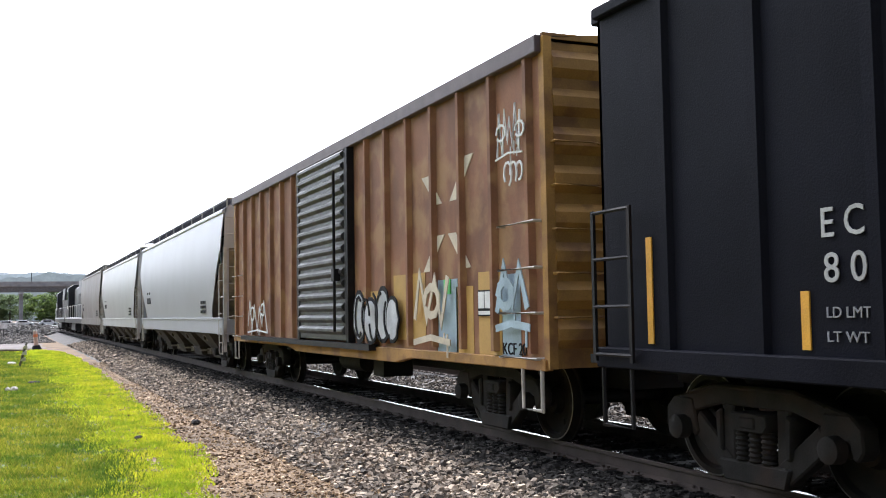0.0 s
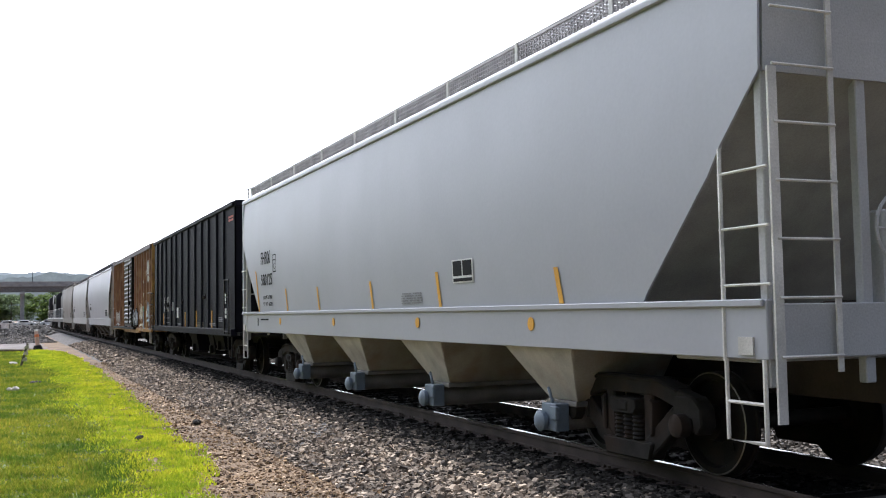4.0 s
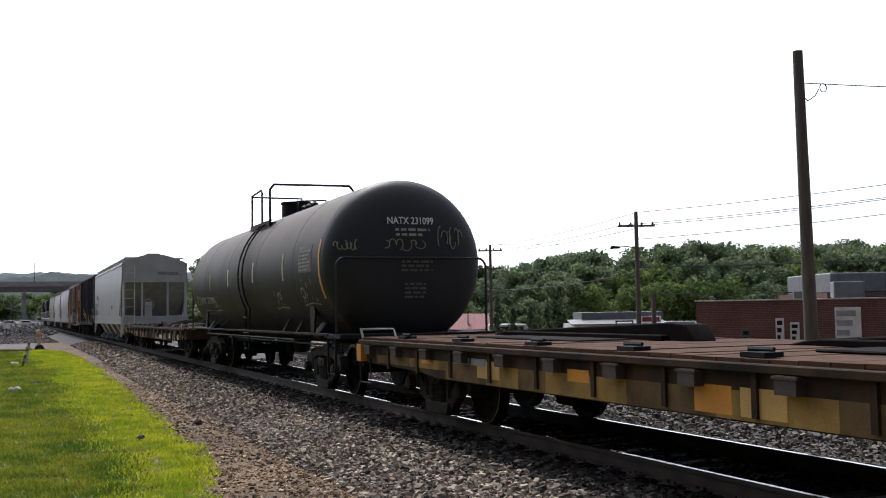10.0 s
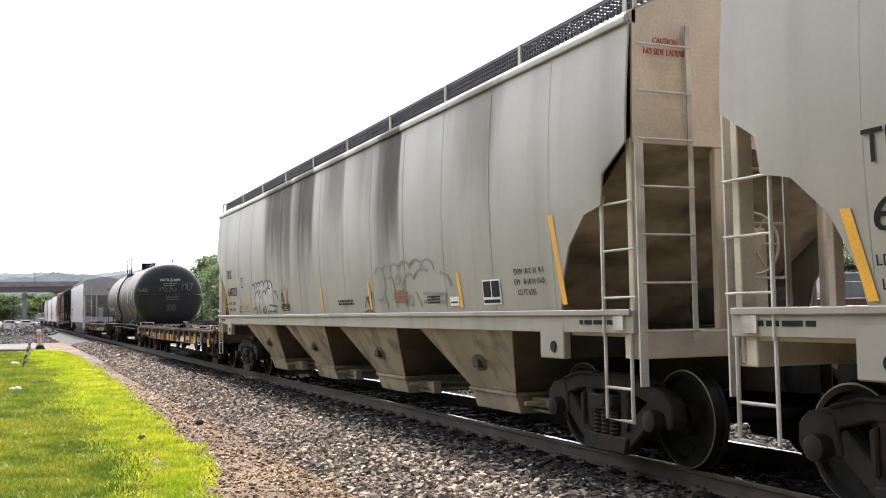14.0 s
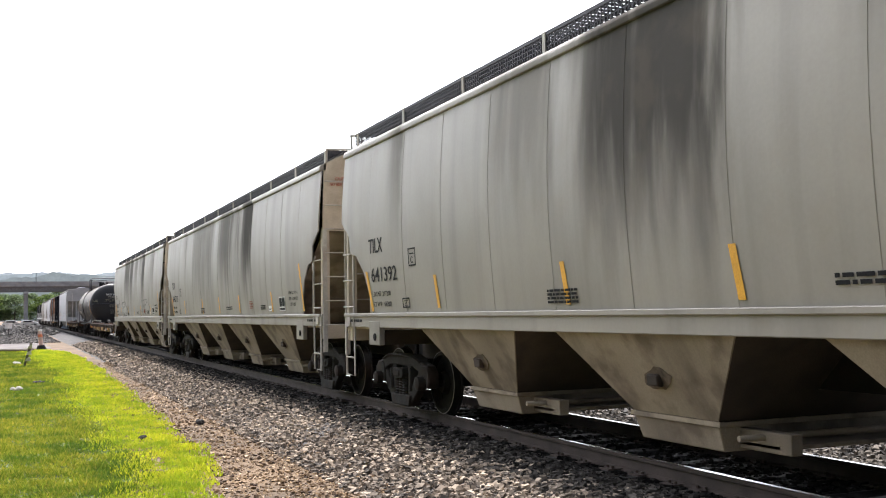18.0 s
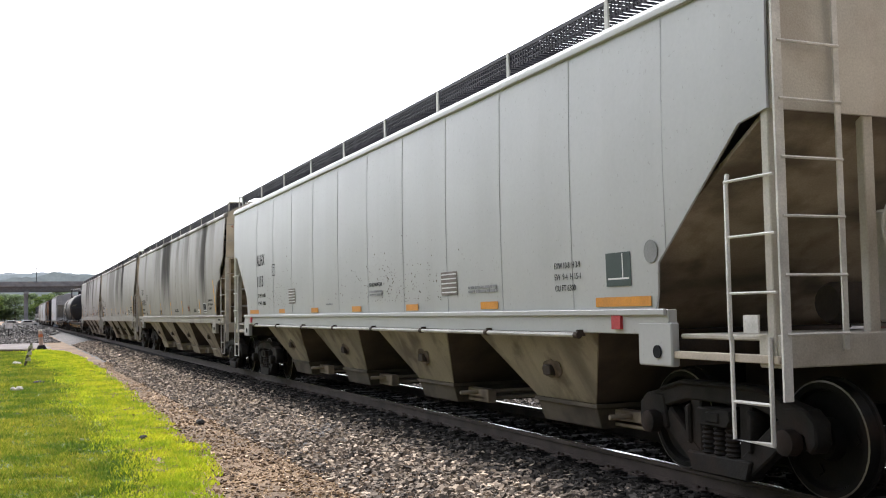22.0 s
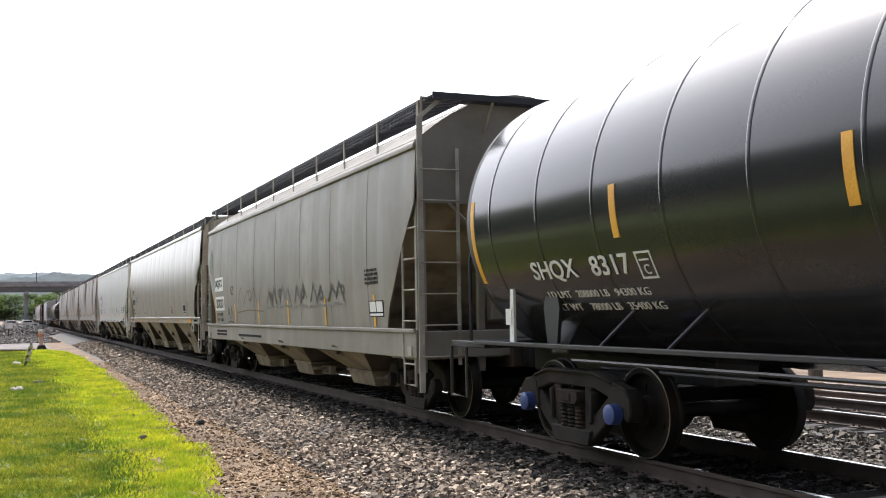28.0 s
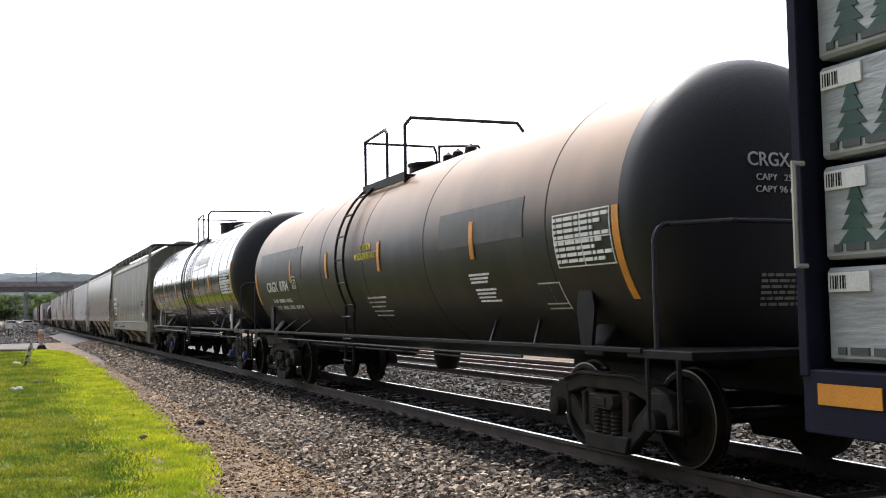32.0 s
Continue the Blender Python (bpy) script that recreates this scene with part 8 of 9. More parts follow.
def crown_mesh(seed, height, spread, base, clumps, leaves, size, shape, material):
    """A crown of leaf sheets gathered in uneven clumps on limb ends."""
    rng = np.random.default_rng(seed)
    vs = []
    ends = []
    for c in range(clumps):
        f = rng.random()
        zc = base + (height - base) * (0.08 + 0.9 * f)
        g = (zc - base) / (height - base)
        if shape == "round":
            rad = spread * math.sqrt(max(0.05, 1 - (2 * g - 0.85) ** 2 * 0.8))
        elif shape == "cone":
            rad = spread * (1.02 - g)
        else:
            rad = spread * (0.35 + 0.65 * rng.random()) * (1 - 0.6 * g)
        a, d = rng.random() * 6.283, rad * math.sqrt(rng.random()) * 0.9
        ctr = np.array([math.cos(a) * d, math.sin(a) * d, zc])
        ends.append(ctr)
        rr = (0.16 + 0.16 * rng.random()) * spread * (1.2 if shape != "cone" else 0.7)
        k = leaves
        u = rng.normal(size=(k, 3))
        u /= np.linalg.norm(u, axis=1)[:, None]
        p = ctr + u * (rr * (0.5 + 0.55 * rng.random((k, 1)))) * np.array([1.15, 1.15, 0.8])
        t1 = rng.normal(size=(k, 3))
        t1 /= np.linalg.norm(t1, axis=1)[:, None]
        t2 = np.cross(t1, u + 0.3 * rng.normal(size=(k, 3)))
        t2 /= np.linalg.norm(t2, axis=1)[:, None] + 1e-6
        s = size * (0.6 + 0.8 * rng.random((k, 1)))
        vs.append(np.stack([p - t1 * s, p + t2 * s * 0.6, p + t1 * s, p - t2 * s * 0.6], 1).reshape(-1, 3))
    v = np.concatenate(vs)
    me = bpy.data.meshes.new("crown")
    me.from_pydata(v.tolist(), [], np.arange(len(v)).reshape(-1, 4).tolist())
    me.materials.append(material)
    return me, ends


def make_tree(name, label, seed, height, spread, base, clumps, leaves, size, shape, material):
    t = thing(name, label, "tree" if name != "shrub" else "shrub", "trees round the yard")
    crown, ends = crown_mesh(seed, height, spread, base, clumps, leaves, size, shape, material)
    s = Shape()
    zs = [0, height * 0.25, height * 0.5, height * 0.75, height * 0.93]
    rs = [0.022 * height, 0.016 * height, 0.012 * height, 0.007 * height, 0.003 * height]
    rng = random.Random(seed)
    pts = [(rng.uniform(-0.02, 0.02) * z, rng.uniform(-0.02, 0.02) * z, z - 0.3) for z in zs]
    for (p, q), (ra, rb) in zip(zip(pts, pts[1:]), zip(rs, rs[1:])):
        s.tube(p, q, ra, 8, rb)
    for e in ends[:: max(1, len(ends) // 12)]:
        zb = max(base * 0.8, e[2] - height * 0.22)
        s.tube((0, 0, zb), tuple(e), 0.006 * height, 6, 0.002 * height)
    part("trunk", s, M_BARK, t)
    part("crown", crown, None, t)
    return t


def build_trees():
    rng = random.Random(77)
    kinds = [make_tree("broadleaf_tree", "leafy green broadleaf tree in the wood behind the yard", 1, 12.5, 4.2, 1.5, 46, 84, 0.26, "round", LEAVES[1]),
             make_tree("broadleaf_tree", "leafy dark green broadleaf tree in the wood behind the yard", 2, 11.0, 3.8, 1.2, 40, 84, 0.26, "round", LEAVES[0]),
             make_tree("broadleaf_tree", "bright green broadleaf tree at the wood's edge", 3, 8.5, 3.6, 0.8, 40, 76, 0.24, "round", LEAVES[2]),
             make_tree("pine_tree", "tall ragged pine with a thin crown", 4, 15.0, 3.0, 5.5, 30, 80, 0.25, "ragged", LEAVES[0]),
             make_tree("broadleaf_tree", "tall broadleaf tree with an uneven crown", 5, 13.5, 4.6, 1.5, 50, 84, 0.27, "ragged", LEAVES[1])]
    # skyline heights along the arc, seen from the track
    arc = ((26, 141, 7.4), (37.7, 136, 8.2), (48.5, 131.4, 7.8), (57, 127.8, 7.2), (62.8, 125.4, 6.8), (70, 122, 9.0), (75.7, 120, 8.6), (84, 116, 9.8), (91.5, 113, 9.4), (98.7, 110, 8.8), (104, 107.7, 9.8), (110, 105, 9.3), (124, 99, 9.5))
    heights = (12.5, 11.0, 8.5, 15.0, 13.5)
    first = set()
    for row, (push, drop) in enumerate(((-30, 4.6), (-16, 2.4), (0, 0.0), (16, -1.2), (34, -2.0))):
        n = 24
        for i in range(n):
            f = (i + rng.uniform(-0.3, 0.3)) / (n - 1) * (len(arc) - 1)
            j = max(0, min(len(arc) - 2, int(f)))
            g = f - j
            x, y, top = (arc[j][k] * (1 - g) + arc[j + 1][k] * g for k in range(3))
            d = Vector((x, y, 0)).normalized()
            x, y = x + d.x * push, y + d.y * push
            want = top + 3.42 - drop * (1 if drop > 0 else 0.9) + rng.uniform(-0.9, 0.5)
            k = rng.choice((0, 1, 1, 2, 4)) if row < 2 else rng.choice((0, 1, 3, 4, 4))
            sc = want / heights[k]
            m = pose(x, y, ground_z(x, y), 0, 0, rng.uniform(0, 360))
            if k not in first:
                first.add(k)
                t = kinds[k]
                t.matrix_basis = m
            else:
                t = copy_thing(kinds[k], m)
            t.scale = (sc * rng.uniform(0.9, 1.2), sc * rng.uniform(0.9, 1.2), sc)
    for i in range(26):
        x, y = -42 + 4.2 * i + rng.uniform(-1, 1), rng.uniform(324, 340)
        k = rng.choice((1, 2, 0))
        t = copy_thing(kinds[k], pose(x, y, -0.42, 0, 0, rng.uniform(0, 360)))
        sc = rng.uniform(8.0, 10.5) / heights[k]
        t.scale = (sc * 1.6, sc * 1.6, sc)
    # trees by the track on the near side, and under the overpass
    for x, y, h, k in ((-4.9, 115, 5.2, 1), (-7.2, 118, 6.8, 1), (-8.5, 104, 5.2, 1), (-9, 125, 7.5, 0), (-6.0, 140, 6.5, 1), (-14, 160, 8.5, 4), (-22, 175, 9.0, 0), (-34, 190, 9.5, 4),
                       (-3, 335, 8.5, 1), (12, 338, 8.0, 0), (22, 330, 7.0, 1), (30, 300, 7.5, 0), (38, 270, 8, 4), (45, 240, 8, 1), (36, 215, 7, 0), (30, 190, 7, 1), (28, 172, 6.5, 2), (40, 165, 8, 4), (34, 150, 6.5, 1), (52, 185, 9, 0)):
        t = copy_thing(kinds[k], pose(x, y, ground_z(x, y), 0, 0, rng.uniform(0, 360)))
        sc = (h + 0.4) / heights[k]
        t.scale = (sc * 1.1, sc * 1.1, sc)
    # the wood behind the viewer, which closes the yard on the near side
    for i in range(44):
        x, y = -23 - 9 * (i % 2) + rng.uniform(-2, 2), -60 + 4.2 * i
        k = rng.choice((0, 1, 2, 4))
        t = copy_thing(kinds[k], pose(x, y, -0.42, 0, 0, rng.uniform(0, 360)))
        sc = rng.uniform(10, 13) / heights[k]
        t.scale = (sc * 1.2, sc * 1.2, sc)
    cy = make_tree("cypress", "narrow dark green cypress beside a building", 9, 4.6, 0.8, 0.2, 34, 40, 0.16, "cone", LEAVES[0])
    for i, (x, y) in enumerate(((40.2, 79.5), (41.6, 78.8), (42.9, 78.2), (39.0, 80.2))):
        m = pose(x, y, ground_z(x, y), 0, 0, 70 * i)
        if i == 0:
            cy.matrix_basis = m
            t = cy
        else:
            t = copy_thing(cy, m)
        t.scale = (1.1, 1.1, 1.0 + 0.08 * i)


# ------------------------------------------------------------------ poles and wires
M_POLE = mat("pole_wood", (0.10, 0.085, 0.07), 0.9, var=0.3, stretch=(4, 4, 0.5))


def utility_pole(label, x, y, top, r0, r1, arms, lean=(0, 0), lamp=False, turn=0.0):
    p = thing("utility_pole", label, "utility pole", "poles along the yard", at=pose(x, y, 0, 0, 0, turn))
    zb = ground_z(x, y) - 0.3
    part("post", Shape().tube((0, 0, zb), (lean[0], lean[1], top), r0, 14, r1), M_POLE, p)
    for z, w in arms:
        a = part("crossarm", Shape().box(-w / 2, w / 2, -0.06, 0.06, z - 0.06, z + 0.06), M_POLE, p, bevel=0.01)
        for k in range(4):
            xx = -w / 2 + 0.12 + k * (w - 0.24) / 3
            part("insulator", Shape().lathe([(0.06, 0), (0.06, 0.05), (0.12, 0.07), (0.18, 0.05), (0.24, 0.03), (0.24, 0)], (xx, 0, z), "z", 8), mat("brown_glaze", (0.05, 0.035, 0.03), 0.3), a)
    if lamp:
        s = Shape().pipe([(0, 0, top - 2.2), (-0.6, 0, top - 2.05), (-1.1, 0, top - 2.1)], 0.035)
        part("lamp_arm", s, M_STEEL, p)
        part("lamp_head", Shape().hexa([(-1.6, -0.15, top - 2.2), (-1.0, -0.1, top - 2.17), (-1.0, 0.1, top - 2.17), (-1.6, 0.15, top - 2.2)], [(-1.5, -0.1, top - 2.0), (-1.0, -0.07, top - 2.05), (-1.0, 0.07, top - 2.05), (-1.5, 0.1, top - 2.0)]), M_STEEL, p, "grey street-lamp head")
    return p


def wire(p, q, sag=0.3, r=0.018, label="thin overhead wire between poles"):
    s, pts = Shape(), []
    for i in range(13):
        f = i / 12
        v = Vector(p).lerp(Vector(q), f)
        v.z -= sag * 4 * f * (1 - f)
        pts.append(v)
    s.pipe(pts, r, 5)
    tagged(part("overhead_wire", s, M_WIRE), label, "wire", "overhead wires")


M_WIRE = mat("wire", (0.03, 0.03, 0.032), 0.6)


def build_poles():
    utility_pole("tall bare wooden pole beside the far tracks", 18.86, 20.4, 8.03, 0.185, 0.125, (), lean=(-0.30, -0.2))
    s = Shape()
    for k in range(14):
        a, b = 2 * math.pi * k / 14, 2 * math.pi * (k + 1) / 14
        s.tube((19.03 + 0.11 * math.cos(a), 19.85, 7.03 + 0.11 * math.sin(a)), (19.03 + 0.11 * math.cos(b), 19.85, 7.03 + 0.11 * math.sin(b)), 0.013, 5)
    tagged(part("cable_coil", s, M_WIRE), "small coil of cable at the pole's top", "cable")
    wire((18.58, 20.2, 7.2), (26, 16.5, 6.7), 0.05, 0.013)
    s = Shape().pipe([(18.62, 20.15, 6.85), (18.75, 20.1, 6.72), (18.9, 20.0, 6.85), (18.93, 19.9, 7.0)], 0.013, 5)
    tagged(part("cable_loop", s, M_WIRE), "slack cable loop below the pole's top", "cable")
    utility_pole("utility pole with a crossarm and a street lamp", 33.95, 50.8, 7.2, 0.16, 0.11, ((6.35, 2.2),), lamp=True, turn=-22)
    utility_pole("utility pole with crossarms before the wood", 36.8, 76.8, 7.0, 0.17, 0.11, ((6.5, 2.0), (5.0, 1.8)), turn=-22)
    utility_pole("thin utility pole beyond the yard", 21.4, 66.9, 6.9, 0.14, 0.10, (), turn=-22)
    utility_pole("short pole beside a low building", 36.2, 52.5, 2.4, 0.14, 0.14, (), turn=-22)
    for dz, dx in ((0.0, 0), (-0.75, -0.9), (-0.75, 0.9), (-1.6, 0)):
        wire((33.95 + dx * 0.9, 50.8 - dx * 0.4, 7.15 + dz), (46, 30, 8.3 + dz * 0.9), 0.25)
        if dz > -1:
            wire((33.95 + dx * 0.9, 50.8 - dx * 0.4, 7.15 + dz), (36.8 + dx * 0.7, 76.8 - dx * 0.3, 6.9 + dz * 0.6), 0.25)
    wire((36.8, 76.8, 6.7), (31.0, 112, 6.0), 0.4)
    wire((21.4, 66.9, 6.85), (44, 74, 6.9), 0.25, 0.014)
    wire((33.9, 51, 3.9), (50, 39, 4.0), 0.05, 0.035, "thick telephone cable between poles")
    wire((36.2, 52.5, 2.35), (46, 45, 2.3), 0.05, 0.03, "thick telephone cable between poles")
    wire((33.9, 51, 3.6), (36.7, 77, 3.2), 0.3, 0.03, "thick telephone cable between poles")
    wire((36.7, 77, 3.2), (21.4, 66.9, 3.2), 0.35, 0.03, "thick telephone cable between poles")


# ------------------------------------------------------------------ buildings
def brick_mat():
    m = bpy.data.materials.new("red_brick")
    m.use_nodes = True
    n, ln = m.node_tree.nodes, m.node_tree.links
    p = n["Principled BSDF"]
    p.inputs["Roughness"].default_value = 0.9
    tc, mp, b = n.new("ShaderNodeTexCoord"), n.new("ShaderNodeMapping"), n.new("ShaderNodeTexBrick")
    mp.inputs["Rotation"].default_value = (radians(90), 0, 0)
    b.inputs["Scale"].default_value = 1.0
    b.inputs["Brick Width"].default_value, b.inputs["Row Height"].default_value, b.inputs["Mortar Size"].default_value = 0.21, 0.075, 0.008
    b.inputs["Color1"].default_value, b.inputs["Color2"].default_value, b.inputs["Mortar"].default_value = (0.20, 0.075, 0.055, 1), (0.15, 0.055, 0.045, 1), (0.24, 0.2, 0.18, 1)
    t, x = n.new("ShaderNodeTexNoise"), n.new("ShaderNodeMix")
    t.inputs["Scale"].default_value = 0.8
    x.data_type, x.blend_type = "RGBA", "MULTIPLY"
    x.inputs[0].default_value = 0.6
    ln.new(tc.outputs["Object"], mp.inputs[0])
    ln.new(mp.outputs[0], b.inputs["Vector"])
    ln.new(tc.outputs["Object"], t.inputs["Vector"])
    ln.new(b.outputs[0], x.inputs[6])
    ln.new(t.outputs["Fac"], x.inputs[7])
    ln.new(x.outputs[2], p.inputs["Base Color"])
    return m


def build_buildings():
    brick = brick_mat()
    white = mat("white_wall", (0.62, 0.62, 0.60), 0.7, var=0.12)
    grey = mat("grey_metal", (0.16, 0.165, 0.17), 0.5, 0.3, 0.15)
    turn = -22.84
    # long brick building, its face square to the view
    b = thing("brick_building", "long low red-brick building with pale coping and posted boards", "building", at=pose(27.86, 37.17, 0, 0, 0, -37))
    for x0, x1, y0, y1 in ((0, 34, 0, 0.3), (0, 0.3, 0.3, 18), (33.7, 34, 0.3, 18), (0.3, 33.7, 17.7, 18)):
        part("wall", Shape().box(x0, x1, y0, y1, -4.2, 1.72), brick, b)
    part("coping", Shape().box(-0.06, 34.06, -0.06, 0.36, 1.72, 1.78), mat("pale_coping", (0.45, 0.43, 0.40), 0.7), b, bevel=0.01)
    part("flat_roof", Shape().box(0.3, 33.7, 0.3, 17.7, 1.3, 1.45), grey, b)
    for x, z, w, h in ((5.75, 0.0, 1.05, 1.38), (3.32, -0.1, 0.35, 1.05), (3.92, -0.1, 0.38, 0.86), (1.9, -0.4, 0.35, 0.9)):
        bd = part("posted_board", Shape().box(x, x + w, -0.05, -0.004, z, z + h), white if x > 3 else mat("dark_board", (0.08, 0.08, 0.07), 0.6), b, bevel=0.01)
        for k in range(3):
            part("board_panel", Shape().box(x + 0.06, x + w * (0.55 + 0.13 * k), -0.06, -0.05, z + h * (0.12 + 0.3 * k), z + h * (0.3 + 0.3 * k)), mat("grey_print", (0.3, 0.31, 0.31), 0.6) if x > 5 else M_BLACK, bd)
    for x, y, w, h in ((6.0, 2.0, 1.3, 0.75), (4.2, 1.0, 0.4, 0.35), (9.5, 3.0, 2.0, 0.9), (0.6, 0.8, 0.15, 0.2), (8.0, 0.6, 0.15, 0.25)):
        part("roof_unit", Shape().box(x, x + w, y, y + w, 1.45, 1.78 + h), grey, b, "grey rooftop air unit", 0.03)
    b2 = thing("brick_annex", "higher brick block with a grey metal top behind the brick building", "building", at=pose(39.9, 43.0, 0, 0, 0, turn))
    part("wall", Shape().box(0.8, 16, 0, 8, -4.5, 2.15), brick, b2)
    part("metal_top", Shape().box(1.2, 16, 0.5, 7.5, 2.15, 3.25), grey, b2, bevel=0.05)
    for k in range(5):
        part("metal_rib", Shape().box(1.6 + k * 1.3, 1.68 + k * 1.3, 0.44, 0.5, 2.15, 3.2), grey, b2)
    # low pale shed
    s = thing("pale_shed", "low white shed with a grey roof and a red sign", "building", at=pose(38.0, 65.6, 0, 0, 0, turn))
    part("wall", Shape().box(0.2, 6.8, 0, 7, -4.0, 0.35), white, s)
    part("upper_wall", Shape().box(1.0, 7.2, 2.0, 7.0, 0.35, 1.22), grey, s, bevel=0.02)
    part("roof", Shape().prism([(-0.3, 0.30), (2.1, 0.62), (2.1, 0.70), (-0.3, 0.38)], -0.1, 7.0, "x"), grey, s)
    part("sign_board", Shape().box(5.0, 6.5, -0.42, -0.36, 0.42, 0.9), white, s, bevel=0.01)
    part("sign_panel", Shape().box(5.12, 6.38, -0.44, -0.42, 0.5, 0.82), mat("dark_red_sign", (0.25, 0.03, 0.035), 0.5), s)
    part("door_frame", Shape().box(3.2, 3.3, -0.2, -0.1, -1.5, 0.55).box(4.4, 4.5, -0.2, -0.1, -1.5, 0.55).box(3.2, 4.5, -0.2, -0.1, 0.5, 0.6), M_STEEL, s)
    # red tiled roof
    r = thing("red_roofed_house", "house with a red tiled roof and vents", "house", at=pose(33.2, 89.3, 0, 0, 0, turn))
    part("wall", Shape().box(0.3, 8.2, 0.4, 8, -4.2, -0.2), mat("cream_wall", (0.55, 0.50, 0.42), 0.8), r)
    red = mat("red_roof_tiles", (0.20, 0.03, 0.03), 0.7, var=0.2, per_object=0.2)
    part("roof", Shape().prism([(-0.2, -0.25), (4.2, 1.2), (8.6, -0.25), (8.4, -0.35), (4.2, 1.05), (0.0, -0.35)], 0, 8.6, "x"), red, r)
    for k in range(26):
        x = 0.1 + k * 0.33
        part("tile_rib", Shape().hexa([(x, -0.22, -0.24), (x + 0.1, -0.22, -0.24), (x + 0.1, -0.18, -0.18), (x, -0.18, -0.18)], [(x, 4.2, 1.21), (x + 0.1, 4.2, 1.21), (x + 0.1, 4.24, 1.27), (x, 4.24, 1.27)]), red, r)
    for x, y in ((2.0, 2.0), (4.6, 1.6), (5.2, 2.6), (6.5, 1.4)):
        part("roof_vent", Shape().tube((x, y, 0.2), (x, y, 0.95 + 0.12 * y), 0.13, 10), white, r)
    w = thing("pale_roofed_house", "house with a pale roof beyond the yard", "house", at=pose(27.0, 93.5, 0, 0, 0, turn))
    part("wall", Shape().box(0, 6, 0, 6, -4.2, 0.6), mat("cream_wall", (0.55, 0.50, 0.42), 0.8), w)
    part("roof", Shape().prism([(-0.3, 0.5), (3, 2.0), (6.3, 0.5)], -0.3, 6.3, "x"), white, w)
    # parked vans and cars, of which little more than the roofs show
    for i, (x, y, z, col, nm) in enumerate(((41.5, 82, 0.35, (0.65, 0.66, 0.66), "white"), (45.5, 60.5, 0.45, (0.6, 0.62, 0.62), "white"), (46.5, 62.5, 0.55, (0.05, 0.05, 0.055), "dark"))):
        v = thing("parked_van", nm + " van parked beside a building", "van", "parked vans", at=pose(x, y, z - 2.15, 0, 0, turn))
        bodym = mat("van_paint_" + nm, col, 0.3)
        part("body", Shape().prism([(-2.3, 0.35), (2.3, 0.35), (2.3, 1.1), (1.5, 1.25), (1.0, 2.05), (-2.2, 2.1), (-2.3, 1.9)], -0.95, 0.95, "y"), bodym, v, bevel=0.06)
        part("window", Shape().box(-1.6, 0.8, -0.97, -0.94, 1.3, 1.85), mat("dark_glass", (0.02, 0.025, 0.03), 0.08), v)
        for wx in (-1.5, 1.5):
            part("wheel", Shape().lathe([(-0.98, 0), (-0.98, 0.36), (-0.75, 0.36), (-0.75, 0)], (wx, 0, 0.36), "y", 16), M_STEEL, v)
        part("plinth", Shape().box(-2.6, 2.6, -1.2, 1.2, ground_z(x, y) - (z - 2.15) - 0.3, 0.0), M_DIRT, v)


def build_contrails():
    """Two faint white streaks high in the haze, far off."""
    m = bpy.data.materials.new("glowing_thin_cloud")
    m.use_nodes = True
    n, ln = m.node_tree.nodes, m.node_tree.links
    n.remove(n["Principled BSDF"])
    em, tr, mx, t, tc, r = (n.new("ShaderNode" + k) for k in ("Emission", "BsdfTransparent", "MixShader", "TexNoise", "TexCoord", "ValToRGB"))
    # own glow stands for the sunlight in the thin cloud
    em.inputs["Strength"].default_value = 4.5
    t.inputs["Scale"].default_value = 0.004
    r.color_ramp.elements[0].position, r.color_ramp.elements[1].position = 0.35, 0.7
    r.color_ramp.elements[1].color = (0.35, 0.35, 0.35, 1)
    ln.new(tc.outputs["Object"], t.inputs["Vector"])
    ln.new(t.outputs["Fac"], r.inputs[0])
    ln.new(r.outputs[0], mx.inputs[0])
    ln.new(tr.outputs[0], mx.inputs[1])
    ln.new(em.outputs[0], mx.inputs[2])
    ln.new(mx.outputs[0], n["Material Output"].inputs["Surface"])
    for a, b, w in (((800, 2330, 780), (1490, 2047, 651), 11), ((862, 2309, 690), (1388, 2093, 598), 13), ((453, 2486, 621), (862, 2309, 690), 11)):
        s = Shape()
        pts = [Vector(a).lerp(Vector(b), i / 10) for i in range(11)]
        for i, (p, q) in enumerate(zip(pts, pts[1:])):
            u, v = w * math.sin(math.pi * (i + 0.15) / 10.3), w * math.sin(math.pi * (i + 1.15) / 10.3)
            up = Vector((0, 0, 1))
            s.add([p - up * u, q - up * v, q + up * v, p + up * u], [(0, 1, 2, 3)])
        tagged(part("cloud_streak", s, m), "thin white glowing cloud streak in the hazy sky", "cloud", kind="structure")


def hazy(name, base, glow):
    """Far woods; the summer air's haze is put in as pale colour and glow."""
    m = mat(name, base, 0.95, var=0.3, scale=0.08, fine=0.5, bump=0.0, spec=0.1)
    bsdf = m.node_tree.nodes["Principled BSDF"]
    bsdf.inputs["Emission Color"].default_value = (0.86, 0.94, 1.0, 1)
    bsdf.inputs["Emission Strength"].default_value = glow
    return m


